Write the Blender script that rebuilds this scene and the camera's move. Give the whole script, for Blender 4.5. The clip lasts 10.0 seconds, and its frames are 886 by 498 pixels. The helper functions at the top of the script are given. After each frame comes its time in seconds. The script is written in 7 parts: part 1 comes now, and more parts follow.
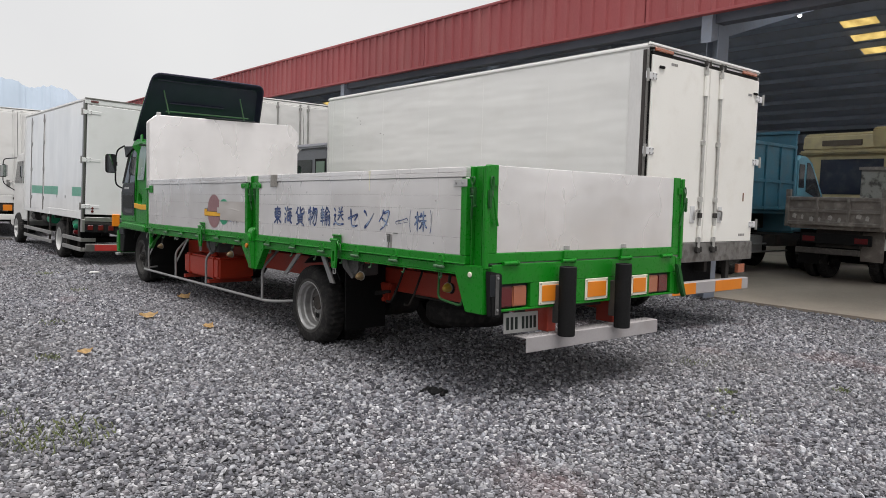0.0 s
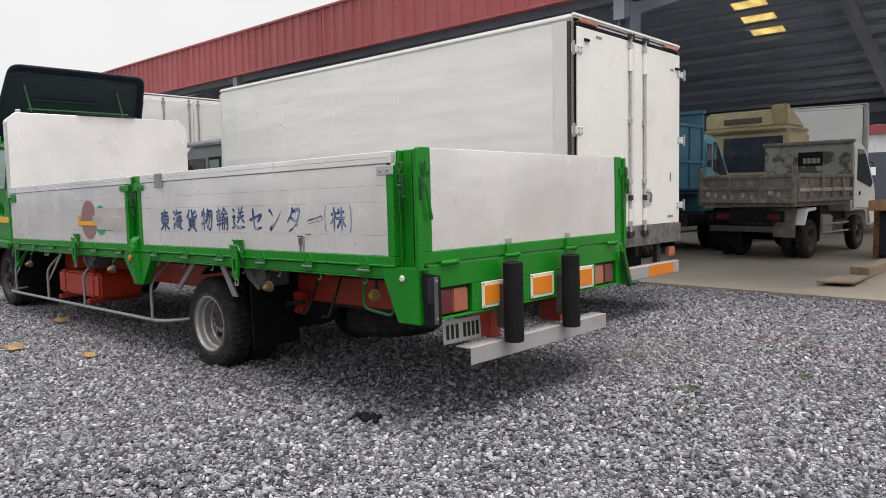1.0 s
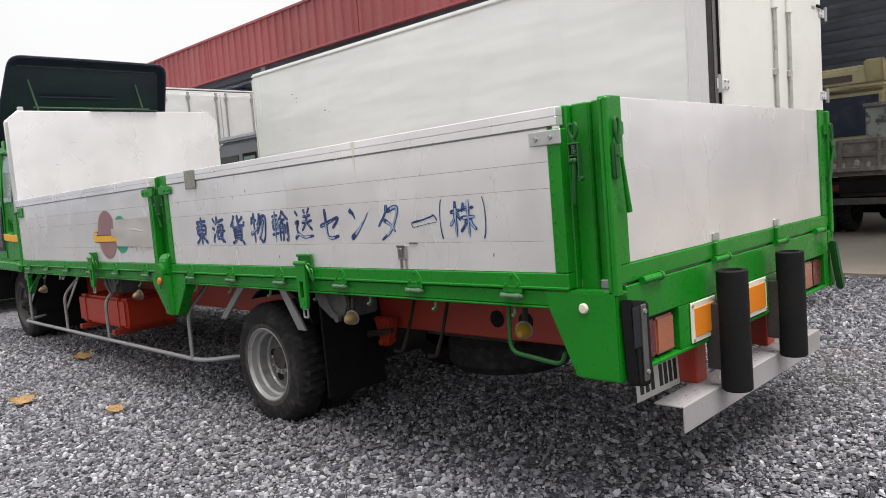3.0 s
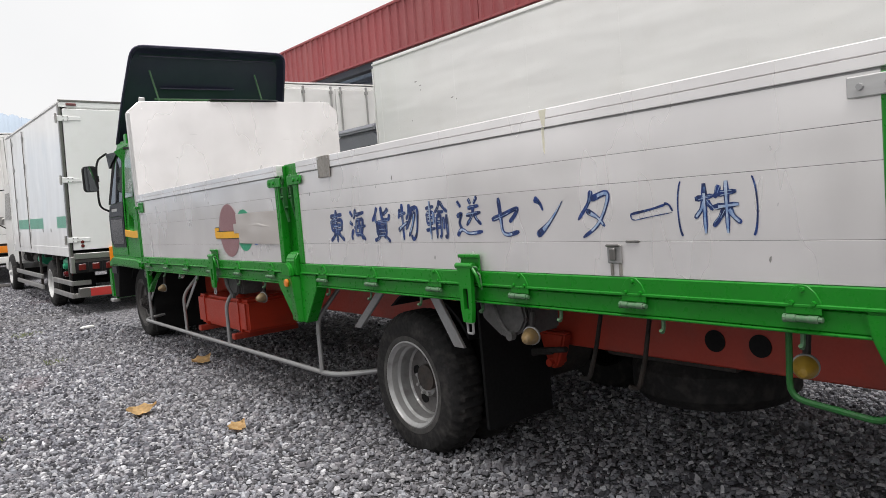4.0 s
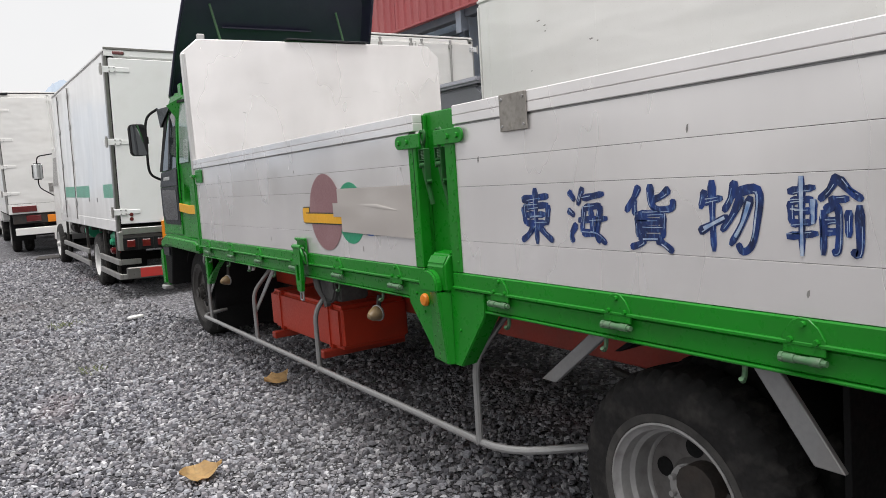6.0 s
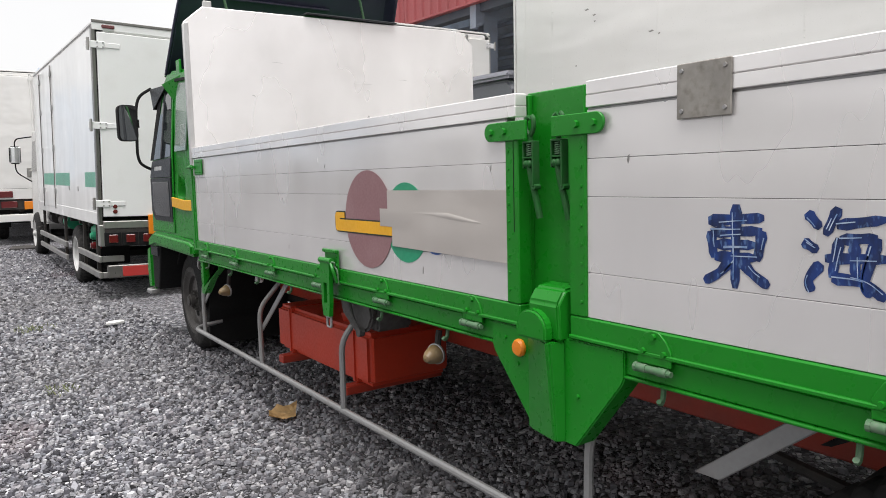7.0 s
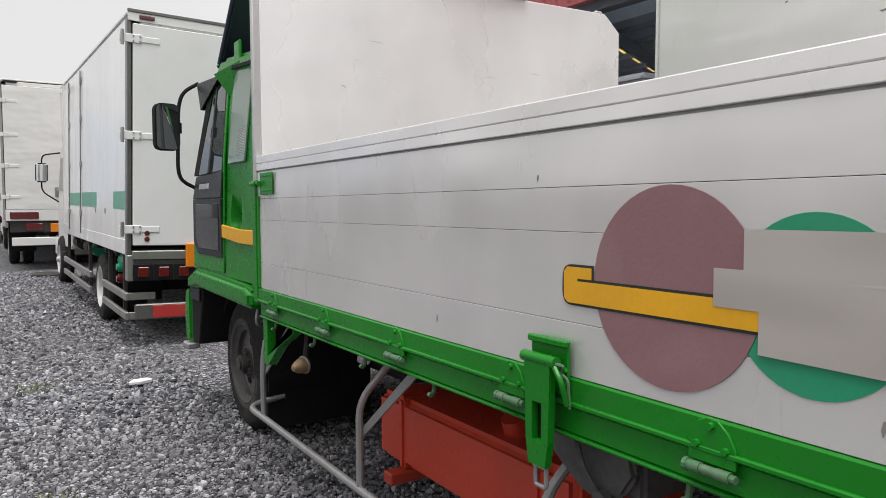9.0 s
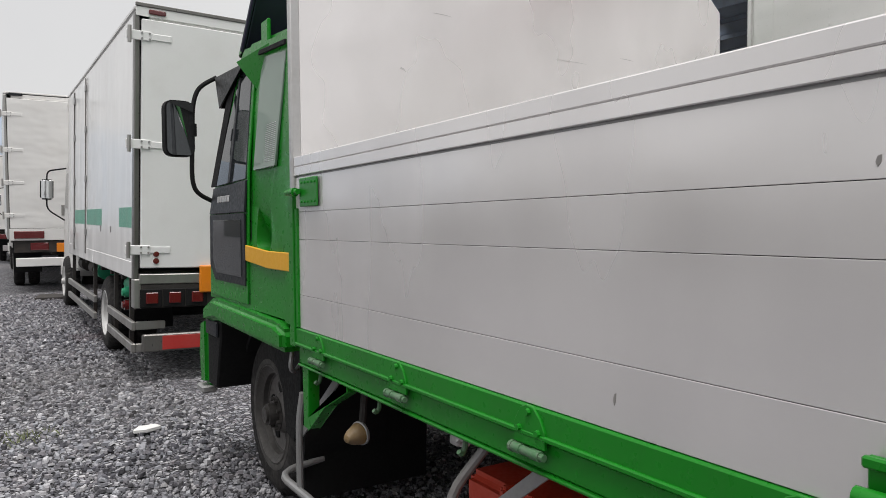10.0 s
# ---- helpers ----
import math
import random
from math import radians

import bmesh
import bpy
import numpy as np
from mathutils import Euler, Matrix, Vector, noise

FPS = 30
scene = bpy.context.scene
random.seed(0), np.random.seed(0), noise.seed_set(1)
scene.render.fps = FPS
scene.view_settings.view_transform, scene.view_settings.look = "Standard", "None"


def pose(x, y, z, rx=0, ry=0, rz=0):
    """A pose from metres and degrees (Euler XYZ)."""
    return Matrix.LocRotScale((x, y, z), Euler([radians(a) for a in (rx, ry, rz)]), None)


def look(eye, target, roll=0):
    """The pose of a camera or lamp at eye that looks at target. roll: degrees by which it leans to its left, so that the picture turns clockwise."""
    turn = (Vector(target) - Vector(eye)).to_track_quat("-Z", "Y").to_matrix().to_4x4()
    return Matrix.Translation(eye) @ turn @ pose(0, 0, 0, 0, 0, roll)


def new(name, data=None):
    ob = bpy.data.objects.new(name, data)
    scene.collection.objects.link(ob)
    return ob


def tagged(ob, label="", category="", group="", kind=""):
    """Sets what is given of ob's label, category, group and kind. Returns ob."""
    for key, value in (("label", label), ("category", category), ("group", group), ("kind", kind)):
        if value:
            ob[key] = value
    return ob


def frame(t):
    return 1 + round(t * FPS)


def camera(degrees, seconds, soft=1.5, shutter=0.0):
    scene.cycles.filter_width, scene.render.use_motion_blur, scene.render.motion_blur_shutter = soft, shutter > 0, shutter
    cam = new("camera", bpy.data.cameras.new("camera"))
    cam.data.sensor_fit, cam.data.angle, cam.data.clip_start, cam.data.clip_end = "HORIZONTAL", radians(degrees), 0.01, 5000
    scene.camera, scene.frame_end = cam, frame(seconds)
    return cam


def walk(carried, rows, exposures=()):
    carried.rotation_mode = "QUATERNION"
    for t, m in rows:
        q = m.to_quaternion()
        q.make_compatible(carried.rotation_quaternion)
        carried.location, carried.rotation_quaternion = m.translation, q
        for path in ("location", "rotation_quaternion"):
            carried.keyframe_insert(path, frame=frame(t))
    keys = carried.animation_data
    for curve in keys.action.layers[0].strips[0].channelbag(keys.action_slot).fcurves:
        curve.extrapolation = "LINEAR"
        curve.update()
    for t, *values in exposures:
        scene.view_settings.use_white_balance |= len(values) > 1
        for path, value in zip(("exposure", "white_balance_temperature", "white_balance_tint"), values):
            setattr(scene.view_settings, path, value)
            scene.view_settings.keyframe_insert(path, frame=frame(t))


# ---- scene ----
cam = camera(63.29, 10.0, soft=0.92)
PATH = [
    (0, (-0.152, 0.316, 1.557), (1.122, 1.850, 1.412), 1.82),
    (0.5, (0.088, 0.610, 1.534), (1.462, 2.058, 1.408), 0.71),
    (1, (0.286, 1.028, 1.517), (1.749, 2.383, 1.362), -0.88),
    (1.5, (0.430, 1.418, 1.538), (1.981, 2.667, 1.355), -3.02),
    (2, (0.674, 1.815, 1.522), (2.202, 3.090, 1.318), -3.58),
    (2.5, (0.856, 2.239, 1.503), (2.351, 3.552, 1.302), -3.54),
    (3, (1.022, 2.624, 1.511), (2.430, 4.034, 1.333), -4.10),
    (3.2, (1.114, 2.789, 1.499), (2.466, 4.256, 1.346), -4.38),
    (4.3, (1.341, 3.820, 1.458), (2.504, 5.439, 1.298), -4.30),
    (4.5, (1.409, 4.011, 1.450), (2.541, 5.653, 1.294), -4.46),
    (5, (1.495, 4.479, 1.482), (2.567, 6.156, 1.289), -4.79),
    (5.2, (1.528, 4.690, 1.486), (2.598, 6.357, 1.269), -5.01),
    (6.3, (1.783, 5.684, 1.504), (2.887, 7.336, 1.274), -2.53),
    (6.5, (1.789, 5.879, 1.491), (2.904, 7.523, 1.259), -1.86),
    (7, (1.885, 6.313, 1.499), (3.013, 7.949, 1.275), -0.96),
    (7.5, (1.963, 6.775, 1.527), (3.057, 8.437, 1.323), -1.06),
    (8, (1.945, 7.219, 1.529), (3.017, 8.894, 1.317), -1.52),
    (8.5, (2.066, 7.610, 1.492), (3.108, 9.307, 1.308), -0.86),
    (9, (2.200, 8.014, 1.468), (3.271, 9.697, 1.325), 0.18),
    (9.5, (2.277, 8.460, 1.465), (3.369, 10.132, 1.340), -0.09),
    (10, (2.374, 8.879, 1.447), (3.423, 10.579, 1.352), -0.11),
]
walk(cam, [(t, look(eye, target, roll)) for t, eye, target, roll in PATH],
     [(0, 0.0), (0.5, 0.02), (1.0, 0.15), (1.5, 0.26), (2.5, 0.30), (3.0, 0.28), (4.5, 0.23), (5.0, 0.20), (6.5, 0.22), (7.0, 0.33), (8.0, 0.13), (8.5, 0.25), (9.0, 0.05), (9.5, -0.08), (10.0, -0.11)])

# ---- light: bright overcast sky, very soft sun from behind the walker ----
SKY, SUN = 1.0, 4.3
scene.view_settings.exposure = 0.0
world = bpy.data.worlds.new("overcast_sky")
scene.world = world
world.use_nodes = True
wn, wl = world.node_tree.nodes, world.node_tree.links
wn.clear()
w_sky = wn.new("ShaderNodeTexSky")
w_sky.sky_type, w_sky.sun_disc = "NISHITA", False
w_sky.sun_elevation, w_sky.sun_rotation = radians(77), radians(208)
w_sky.air_density, w_sky.dust_density = 1.0, 4.0
w_mul = wn.new("ShaderNodeMix")
w_mul.data_type, w_mul.blend_type = "RGBA", "MIX"
w_mul.inputs[0].default_value = 0.93
w_scale = wn.new("ShaderNodeVectorMath")
w_scale.operation = "SCALE"
w_scale.inputs["Scale"].default_value = 0.1
wl.new(w_sky.outputs["Color"], w_scale.inputs[0])
wl.new(w_scale.outputs["Vector"], w_mul.inputs[6])
w_cloud = wn.new("ShaderNodeTexNoise")
w_cloud.inputs["Scale"].default_value, w_cloud.inputs["Detail"].default_value = 2.2, 5
w_ramp = wn.new("ShaderNodeValToRGB")
w_ramp.color_ramp.elements[0].position, w_ramp.color_ramp.elements[0].color = 0.3, (0.805, 0.80, 0.803, 1)
w_ramp.color_ramp.elements[1].position, w_ramp.color_ramp.elements[1].color = 0.75, (0.885, 0.88, 0.872, 1)
wl.new(w_cloud.outputs["Fac"], w_ramp.inputs["Fac"])
wl.new(w_ramp.outputs["Color"], w_mul.inputs[7])
w_bg, w_out = wn.new("ShaderNodeBackground"), wn.new("ShaderNodeOutputWorld")
w_bg.inputs["Strength"].default_value = SKY
wl.new(w_mul.outputs[2], w_bg.inputs["Color"])
wl.new(w_bg.outputs["Background"], w_out.inputs["Surface"])
sun = new("sun", bpy.data.lights.new("sun", "SUN"))
sun.data.energy, sun.data.angle, sun.data.color = SUN, radians(45), (1.0, 0.97, 0.95)
sun.matrix_world = look((0, 0, 30), (3.2, 6.0, 0))


# ---- materials ----
def nodes_of(name):
    m = bpy.data.materials.new(name)
    m.use_nodes = True
    return m, m.node_tree.nodes, m.node_tree.links, m.node_tree.nodes["Principled BSDF"]


def noise_fac(n, l, scale, detail=4, stretch=(1, 1, 1), lo=0.35, hi=0.65, offset=0.0):
    geo, mp, tx, rp = n.new("ShaderNodeNewGeometry"), n.new("ShaderNodeMapping"), n.new("ShaderNodeTexNoise"), n.new("ShaderNodeMapRange")
    mp.inputs["Scale"].default_value = stretch
    mp.inputs["Location"].default_value = (offset, offset * 0.7, offset * 1.3)
    tx.inputs["Scale"].default_value, tx.inputs["Detail"].default_value = scale, detail
    l.new(geo.outputs["Position"], mp.inputs["Vector"])
    l.new(mp.outputs["Vector"], tx.inputs["Vector"])
    l.new(tx.outputs["Fac"], rp.inputs["Value"])
    rp.inputs["From Min"].default_value, rp.inputs["From Max"].default_value = lo, hi
    return rp.outputs["Result"]


def mix_col(n, l, fac, a, b):
    mx = n.new("ShaderNodeMix")
    mx.data_type = "RGBA"
    for sock, v in ((mx.inputs[0], fac), (mx.inputs[6], a), (mx.inputs[7], b)):
        if isinstance(v, (int, float)):
            sock.default_value = v
        elif isinstance(v, tuple):
            sock.default_value = (*v[:3], 1)
        else:
            l.new(v, sock)
    return mx.outputs[2]


def times(n, l, a, k):
    m = n.new("ShaderNodeMath")
    m.operation = "MULTIPLY"
    l.new(a, m.inputs[0])
    if isinstance(k, (int, float)):
        m.inputs[1].default_value = k
    else:
        l.new(k, m.inputs[1])
    return m.outputs[0]


def paint(name, base, rough=0.5, metal=0.0, alt=None, dirt=(0.16, 0.14, 0.12), dirt_amount=0.25, grain=60.0, large=1.6,
          stretch=(1, 1, 1), bump=0.08, wave=0.0, spec=0.5, vary=0.0, ripple=(1, 0.7, 1.6), dirt_lo=0.5, dirt_hi=0.8, coat=0.0, speck=0.22, smear=False):
    """A painted or bare surface: broad tone shifts, fine grain, patches of dirt, slight relief."""
    m, n, l, b = nodes_of(name)
    alt = alt or tuple(c * 0.82 for c in base)
    broad = noise_fac(n, l, large, 5, stretch, 0.3, 0.7)
    fine = noise_fac(n, l, grain, 3, stretch, 0.3, 0.7, 3.0)
    col = mix_col(n, l, broad, base, alt)
    col = mix_col(n, l, times(n, l, fine, speck), col, tuple(c * 0.7 for c in base))
    stain = noise_fac(n, l, large * 2.7, 7, stretch, dirt_lo, dirt_hi, 11.0)
    col = mix_col(n, l, times(n, l, stain, dirt_amount), col, dirt)
    if smear:
        col = mix_col(n, l, times(n, l, noise_fac(n, l, 1.5, 4, (1, 1.5, 0.45), 0.42, 0.70, 47.0), 0.55), col, tuple(c * 0.80 for c in base))
    if vary:
        info, hsv, mr = n.new("ShaderNodeObjectInfo"), n.new("ShaderNodeHueSaturation"), n.new("ShaderNodeMapRange")
        l.new(info.outputs["Random"], mr.inputs["Value"])
        mr.inputs["To Min"].default_value, mr.inputs["To Max"].default_value = 1 - vary, 1 + vary
        l.new(mr.outputs["Result"], hsv.inputs["Value"])
        l.new(col, hsv.inputs["Color"])
        col = hsv.outputs["Color"]
    l.new(col, b.inputs["Base Color"])
    rr = n.new("ShaderNodeMapRange")
    l.new(noise_fac(n, l, 1.7, 3, (1, 1.6, 0.5), 0.25, 0.75, 31.0) if smear else fine, rr.inputs["Value"])
    rr.inputs["To Min"].default_value, rr.inputs["To Max"].default_value = max(rough - 0.08, 0.03), min(rough + 0.12, 1)
    l.new(rr.outputs["Result"], b.inputs["Roughness"])
    b.inputs["Metallic"].default_value = metal
    b.inputs["Specular IOR Level"].default_value = spec
    b.inputs["Coat Weight"].default_value = coat
    b.inputs["Coat Roughness"].default_value = 0.15
    if bump:
        bp = n.new("ShaderNodeBump")
        bp.inputs["Strength"].default_value, bp.inputs["Distance"].default_value = bump, 0.002
        if not smear:
            l.new(fine, bp.inputs["Height"])
        if wave:
            b2 = n.new("ShaderNodeBump")
            b2.inputs["Strength"].default_value, b2.inputs["Distance"].default_value = 1.0, wave * 1.6
            l.new(noise_fac(n, l, 1.3, 2, ripple, 0.0, 1.0, 5.0), b2.inputs["Height"])
            l.new(b2.outputs["Normal"], bp.inputs["Normal"])
        l.new(bp.outputs["Normal"], b.inputs["Normal"])
    return m


GREEN = paint("green_gloss_paint", (0.008, 0.212, 0.012), 0.31, alt=(0.006, 0.175, 0.009), dirt=(0.025, 0.10, 0.020), dirt_amount=0.35, spec=0.36, bump=0.02, grain=35, wave=0.003, speck=0.06)
GREEN_DK = paint("dark_navy_moulding", (0.034, 0.029, 0.066), 0.38, dirt=(0.05, 0.05, 0.08), dirt_amount=0.35)
ALU = paint("pale_painted_aluminium", (0.885, 0.860, 0.855), 0.25, 0.50, alt=(0.81, 0.785, 0.779), dirt=(0.54, 0.525, 0.51), dirt_amount=0.32, large=1.1, stretch=(1, 0.35, 0.8), grain=90, vary=0.03, wave=0.008, bump=0.001, speck=0.0, smear=True)
ALU_RAW = paint("bare_aluminium", (0.55, 0.545, 0.54), 0.36, 0.6, dirt=(0.3, 0.28, 0.26), dirt_amount=0.4, stretch=(1, 0.2, 1))
GALV = paint("dull_grey_steel", (0.36, 0.36, 0.36), 0.45, 0.5, dirt=(0.2, 0.15, 0.11), dirt_amount=0.5)
PATCH = paint("repair_sheet", (0.61, 0.565, 0.53), 0.34, 0.35, dirt=(0.42, 0.37, 0.33), dirt_amount=0.45, stretch=(1, 0.3, 1), wave=0.035, bump=0.001, smear=True, speck=0.0)
MAUVE = paint("mauve_film", (0.285, 0.148, 0.158), 0.5, dirt=(0.36, 0.24, 0.24), dirt_amount=0.4, grain=120)
YELLOW = paint("yellow_film", (0.85, 0.43, 0.010), 0.45, dirt_amount=0.08)
TEAL = paint("teal_green_film", (0.02, 0.33, 0.17), 0.45, dirt_amount=0.1)
BLUEFILM = paint("blue_film", (0.03, 0.11, 0.42), 0.45, dirt_amount=0.1)
INK = paint("worn_blue_lettering", (0.005, 0.011, 0.044), 0.42, alt=(0.011, 0.045, 0.22), dirt=(0.12, 0.22, 0.44), dirt_amount=0.5, grain=60, large=38, stretch=(1, 1, 0.40), dirt_lo=0.56, dirt_hi=0.66)
INKWORN = paint("worn_pale_blue_paint", (0.07, 0.18, 0.42), 0.45, alt=(0.55, 0.61, 0.69), dirt_amount=0.15, large=30)
BLACKLINE = paint("black_film", (0.012, 0.022, 0.018), 0.5, dirt_amount=0.1)
RED = paint("red_oxide_paint", (0.46, 0.045, 0.022), 0.45, alt=(0.36, 0.04, 0.02), dirt=(0.12, 0.06, 0.045), dirt_amount=0.55)
REDTANK = paint("red_tank_paint", (0.60, 0.058, 0.024), 0.36, alt=(0.52, 0.046, 0.020), dirt=(0.22, 0.05, 0.03), dirt_amount=0.4)
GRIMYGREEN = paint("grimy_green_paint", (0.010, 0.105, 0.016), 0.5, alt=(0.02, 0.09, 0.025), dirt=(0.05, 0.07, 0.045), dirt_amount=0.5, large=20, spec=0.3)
GRIMYGREY = paint("grimy_grey_casting", (0.075, 0.073, 0.072), 0.6, 0.2, alt=(0.125, 0.12, 0.117), dirt=(0.04, 0.036, 0.033), dirt_amount=0.6, large=14)
BLACK = paint("black_rubber", (0.012, 0.012, 0.0125), 0.7, spec=0.15, dirt=(0.026, 0.025, 0.025), dirt_amount=0.3, bump=0.2)
TYREDUST = paint("dusty_tyre_bead", (0.085, 0.082, 0.079), 0.85, spec=0.2, alt=(0.05, 0.048, 0.046), dirt=(0.14, 0.13, 0.12), dirt_amount=0.5, large=7, bump=0.2)
TYRE = paint("worn_tyre_rubber", (0.022, 0.021, 0.021), 0.82, spec=0.25, dirt=(0.10, 0.092, 0.085), dirt_amount=0.5, bump=0.3, large=5)
CHASSIS = paint("grimy_chassis", (0.030, 0.027, 0.025), 0.7, dirt=(0.11, 0.075, 0.055), dirt_amount=0.5)
WHEELDISC = paint("grimy_wheel_disc", (0.15, 0.142, 0.138), 0.55, 0.2, dirt=(0.06, 0.05, 0.045), dirt_amount=0.6, large=9)
TRIM_GREY = paint("pale_grey_trim", (0.70, 0.70, 0.71), 0.45, dirt=(0.4, 0.38, 0.36), dirt_amount=0.3, stretch=(1, 1, 0.3))
RIM = paint("grey_wheel_paint", (0.44, 0.435, 0.43), 0.36, 0.55, dirt=(0.12, 0.10, 0.085), dirt_amount=0.5, large=6)
HUBGREY = paint("grey_hub_paint", (0.40, 0.395, 0.39), 0.45, 0.1, dirt=(0.20, 0.18, 0.165), dirt_amount=0.4, large=9)
WHITE = paint("white_van_body_paint", (0.74, 0.735, 0.715), 0.34, alt=(0.70, 0.695, 0.68), dirt=(0.52, 0.49, 0.44), dirt_amount=0.18, bump=0.012, speck=0.05, wave=0.018, ripple=(1, 0.42, 1.9), large=0.8)
WHITE_DOOR = paint("cream_white_door_paint", (0.84, 0.825, 0.78), 0.38, alt=(0.80, 0.785, 0.74), dirt=(0.50, 0.44, 0.36), dirt_amount=0.25, large=1.2, speck=0.06, bump=0.02)
WHITE_GLOSS = paint("glossy_white_panel", (0.86, 0.86, 0.85), 0.16, alt=(0.82, 0.82, 0.815), dirt=(0.6, 0.58, 0.55), dirt_amount=0.12, wave=0.004, speck=0.0, bump=0.001, smear=True)
WHITE_COLD = paint("cool_white_door_paint", (0.79, 0.795, 0.79), 0.38, alt=(0.75, 0.755, 0.75), dirt=(0.52, 0.50, 0.46), dirt_amount=0.2, large=1.2, speck=0.04, bump=0.02)
STEEL = paint("stainless_trim", (0.42, 0.415, 0.40), 0.36, 0.7, dirt=(0.16, 0.13, 0.11), dirt_amount=0.5, stretch=(1, 1, 0.3))
STEEL_DK = paint("dark_stainless_post", (0.20, 0.195, 0.185), 0.34, 0.6, dirt=(0.10, 0.08, 0.07), dirt_amount=0.5, stretch=(1, 1, 0.3))
BUMPER = paint("grey_bumper_beam", (0.43, 0.405, 0.41), 0.5, 0.1, dirt=(0.24, 0.20, 0.18), dirt_amount=0.5)
ORANGE = paint("orange_reflective_sheet", (0.80, 0.245, 0.012), 0.35, alt=(0.70, 0.20, 0.01), dirt_amount=0.1, grain=200, bump=0.2)
CREAM = paint("white_reflector_edge", (0.80, 0.76, 0.62), 0.4, dirt_amount=0.2)
REDLENS = paint("red_lamp_lens", (0.13, 0.012, 0.014), 0.16, dirt=(0.1, 0.05, 0.05), dirt_amount=0.3, bump=0.25, grain=150, coat=0.6)
AMBERLENS = paint("faded_amber_lens", (0.42, 0.135, 0.07), 0.18, dirt=(0.2, 0.1, 0.08), dirt_amount=0.3, bump=0.25, grain=150, coat=0.6)
# lit copy of the amber cone: daylight on the rear lamp is painted yellow
LITCONE = paint("dusty_lit_amber_cone", (0.46, 0.29, 0.03), 0.35, alt=(0.36, 0.22, 0.03), dirt_amount=0.4)
AMBERCONE = paint("dusty_amber_cone", (0.27, 0.17, 0.055), 0.5, alt=(0.15, 0.11, 0.07), dirt=(0.24, 0.21, 0.17), dirt_amount=0.6, large=9)
PLATE = paint("white_number_plate", (0.66, 0.65, 0.63), 0.4, dirt_amount=0.3)
VISOR = paint("smoked_visor", (0.006, 0.007, 0.007), 0.35, dirt_amount=0.1, spec=0.15, bump=0.01, speck=0.05)
TRIM = paint("charcoal_trim", (0.016, 0.018, 0.022), 0.42, dirt_amount=0.1, spec=0.25, bump=0.015, speck=0.05)
CLADDING = paint("red_corrugated_cladding", (0.285, 0.058, 0.062), 0.5, alt=(0.25, 0.052, 0.056), dirt=(0.33, 0.14, 0.13), dirt_amount=0.35, stretch=(1, 1, 0.25), large=0.9)
ROOFSHEET = paint("dull_roof_sheet", (0.38, 0.44, 0.56), 0.6, 0.2, dirt=(0.24, 0.25, 0.26), dirt_amount=0.6, large=0.7)
SHEDSTEEL = paint("blue_grey_steel", (0.24, 0.27, 0.33), 0.55, 0.1, dirt=(0.16, 0.11, 0.08), dirt_amount=0.4)
CONCRETE = paint("dusty_concrete", (0.30, 0.255, 0.207), 0.85, alt=(0.215, 0.183, 0.15), dirt=(0.17, 0.145, 0.125), dirt_amount=0.6, large=0.55, grain=30, bump=0.2)
# dark wall colour, also painted shade for the eave beam and warehouse bays
DARKWALL_SHADE = paint("dark_wall_and_shade", (0.08, 0.09, 0.115), 0.7, dirt_amount=0.2)
DUMPGREY = paint("weathered_tipper_body", (0.20, 0.175, 0.155), 0.7, alt=(0.13, 0.112, 0.10), dirt=(0.34, 0.32, 0.29), dirt_amount=0.55, large=3.0, dirt_lo=0.48, dirt_hi=0.72)
DUMPPALE = paint("scraped_pale_steel", (0.52, 0.50, 0.47), 0.65, alt=(0.30, 0.275, 0.25), dirt=(0.12, 0.10, 0.09), dirt_amount=0.6, large=9)
# blue lowered so the paint carries some of the shed's shade
BLUEPAINT = paint("faded_blue_paint", (0.042, 0.165, 0.235), 0.5, alt=(0.032, 0.125, 0.185), dirt=(0.12, 0.12, 0.12), dirt_amount=0.4)
BLUECAB = paint("light_blue_cab_paint", (0.14, 0.36, 0.46), 0.4, dirt_amount=0.2)
# cream yellow darkened: shade inside the shed is put into the colour
CREAMCAB = paint("shaded_cream_yellow_paint", (0.43, 0.34, 0.175), 0.4, alt=(0.33, 0.26, 0.14), dirt=(0.18, 0.15, 0.11), dirt_amount=0.6)
NAVYCAB = paint("slate_grey_cab_paint", (0.17, 0.175, 0.20), 0.34, dirt_amount=0.15)
WORNPOST = paint("worn_orange_timber", (0.36, 0.165, 0.06), 0.75, alt=(0.22, 0.10, 0.045), dirt=(0.06, 0.04, 0.03), dirt_amount=0.8, large=7, dirt_lo=0.45, dirt_hi=0.62)
TIMBER = paint("tan_painted_timber", (0.40, 0.225, 0.115), 0.65, alt=(0.31, 0.165, 0.075), dirt=(0.10, 0.06, 0.04), dirt_amount=0.75, stretch=(1, 1, 0.3), large=4)
GRUBBY = paint("grubby_lock_rod", (0.50, 0.49, 0.47), 0.45, 0.1, dirt=(0.16, 0.14, 0.12), dirt_amount=0.6, large=5)
LEAF = paint("dry_leaf", (0.60, 0.41, 0.19), 0.75, alt=(0.44, 0.28, 0.12), large=14, dirt_amount=0.4, bump=0.4)
WEED = paint("small_weed_green", (0.10, 0.135, 0.045), 0.7, alt=(0.17, 0.18, 0.07), large=12)
# pale blue-grey: distance haze is put into the hill's colour
HILL = paint("haze_tinted_hill", (0.38, 0.43, 0.50), 1.0, alt=(0.35, 0.41, 0.48), dirt=(0.31, 0.37, 0.43), dirt_amount=0.5, large=0.02, grain=0.12, bump=0, spec=0.0)
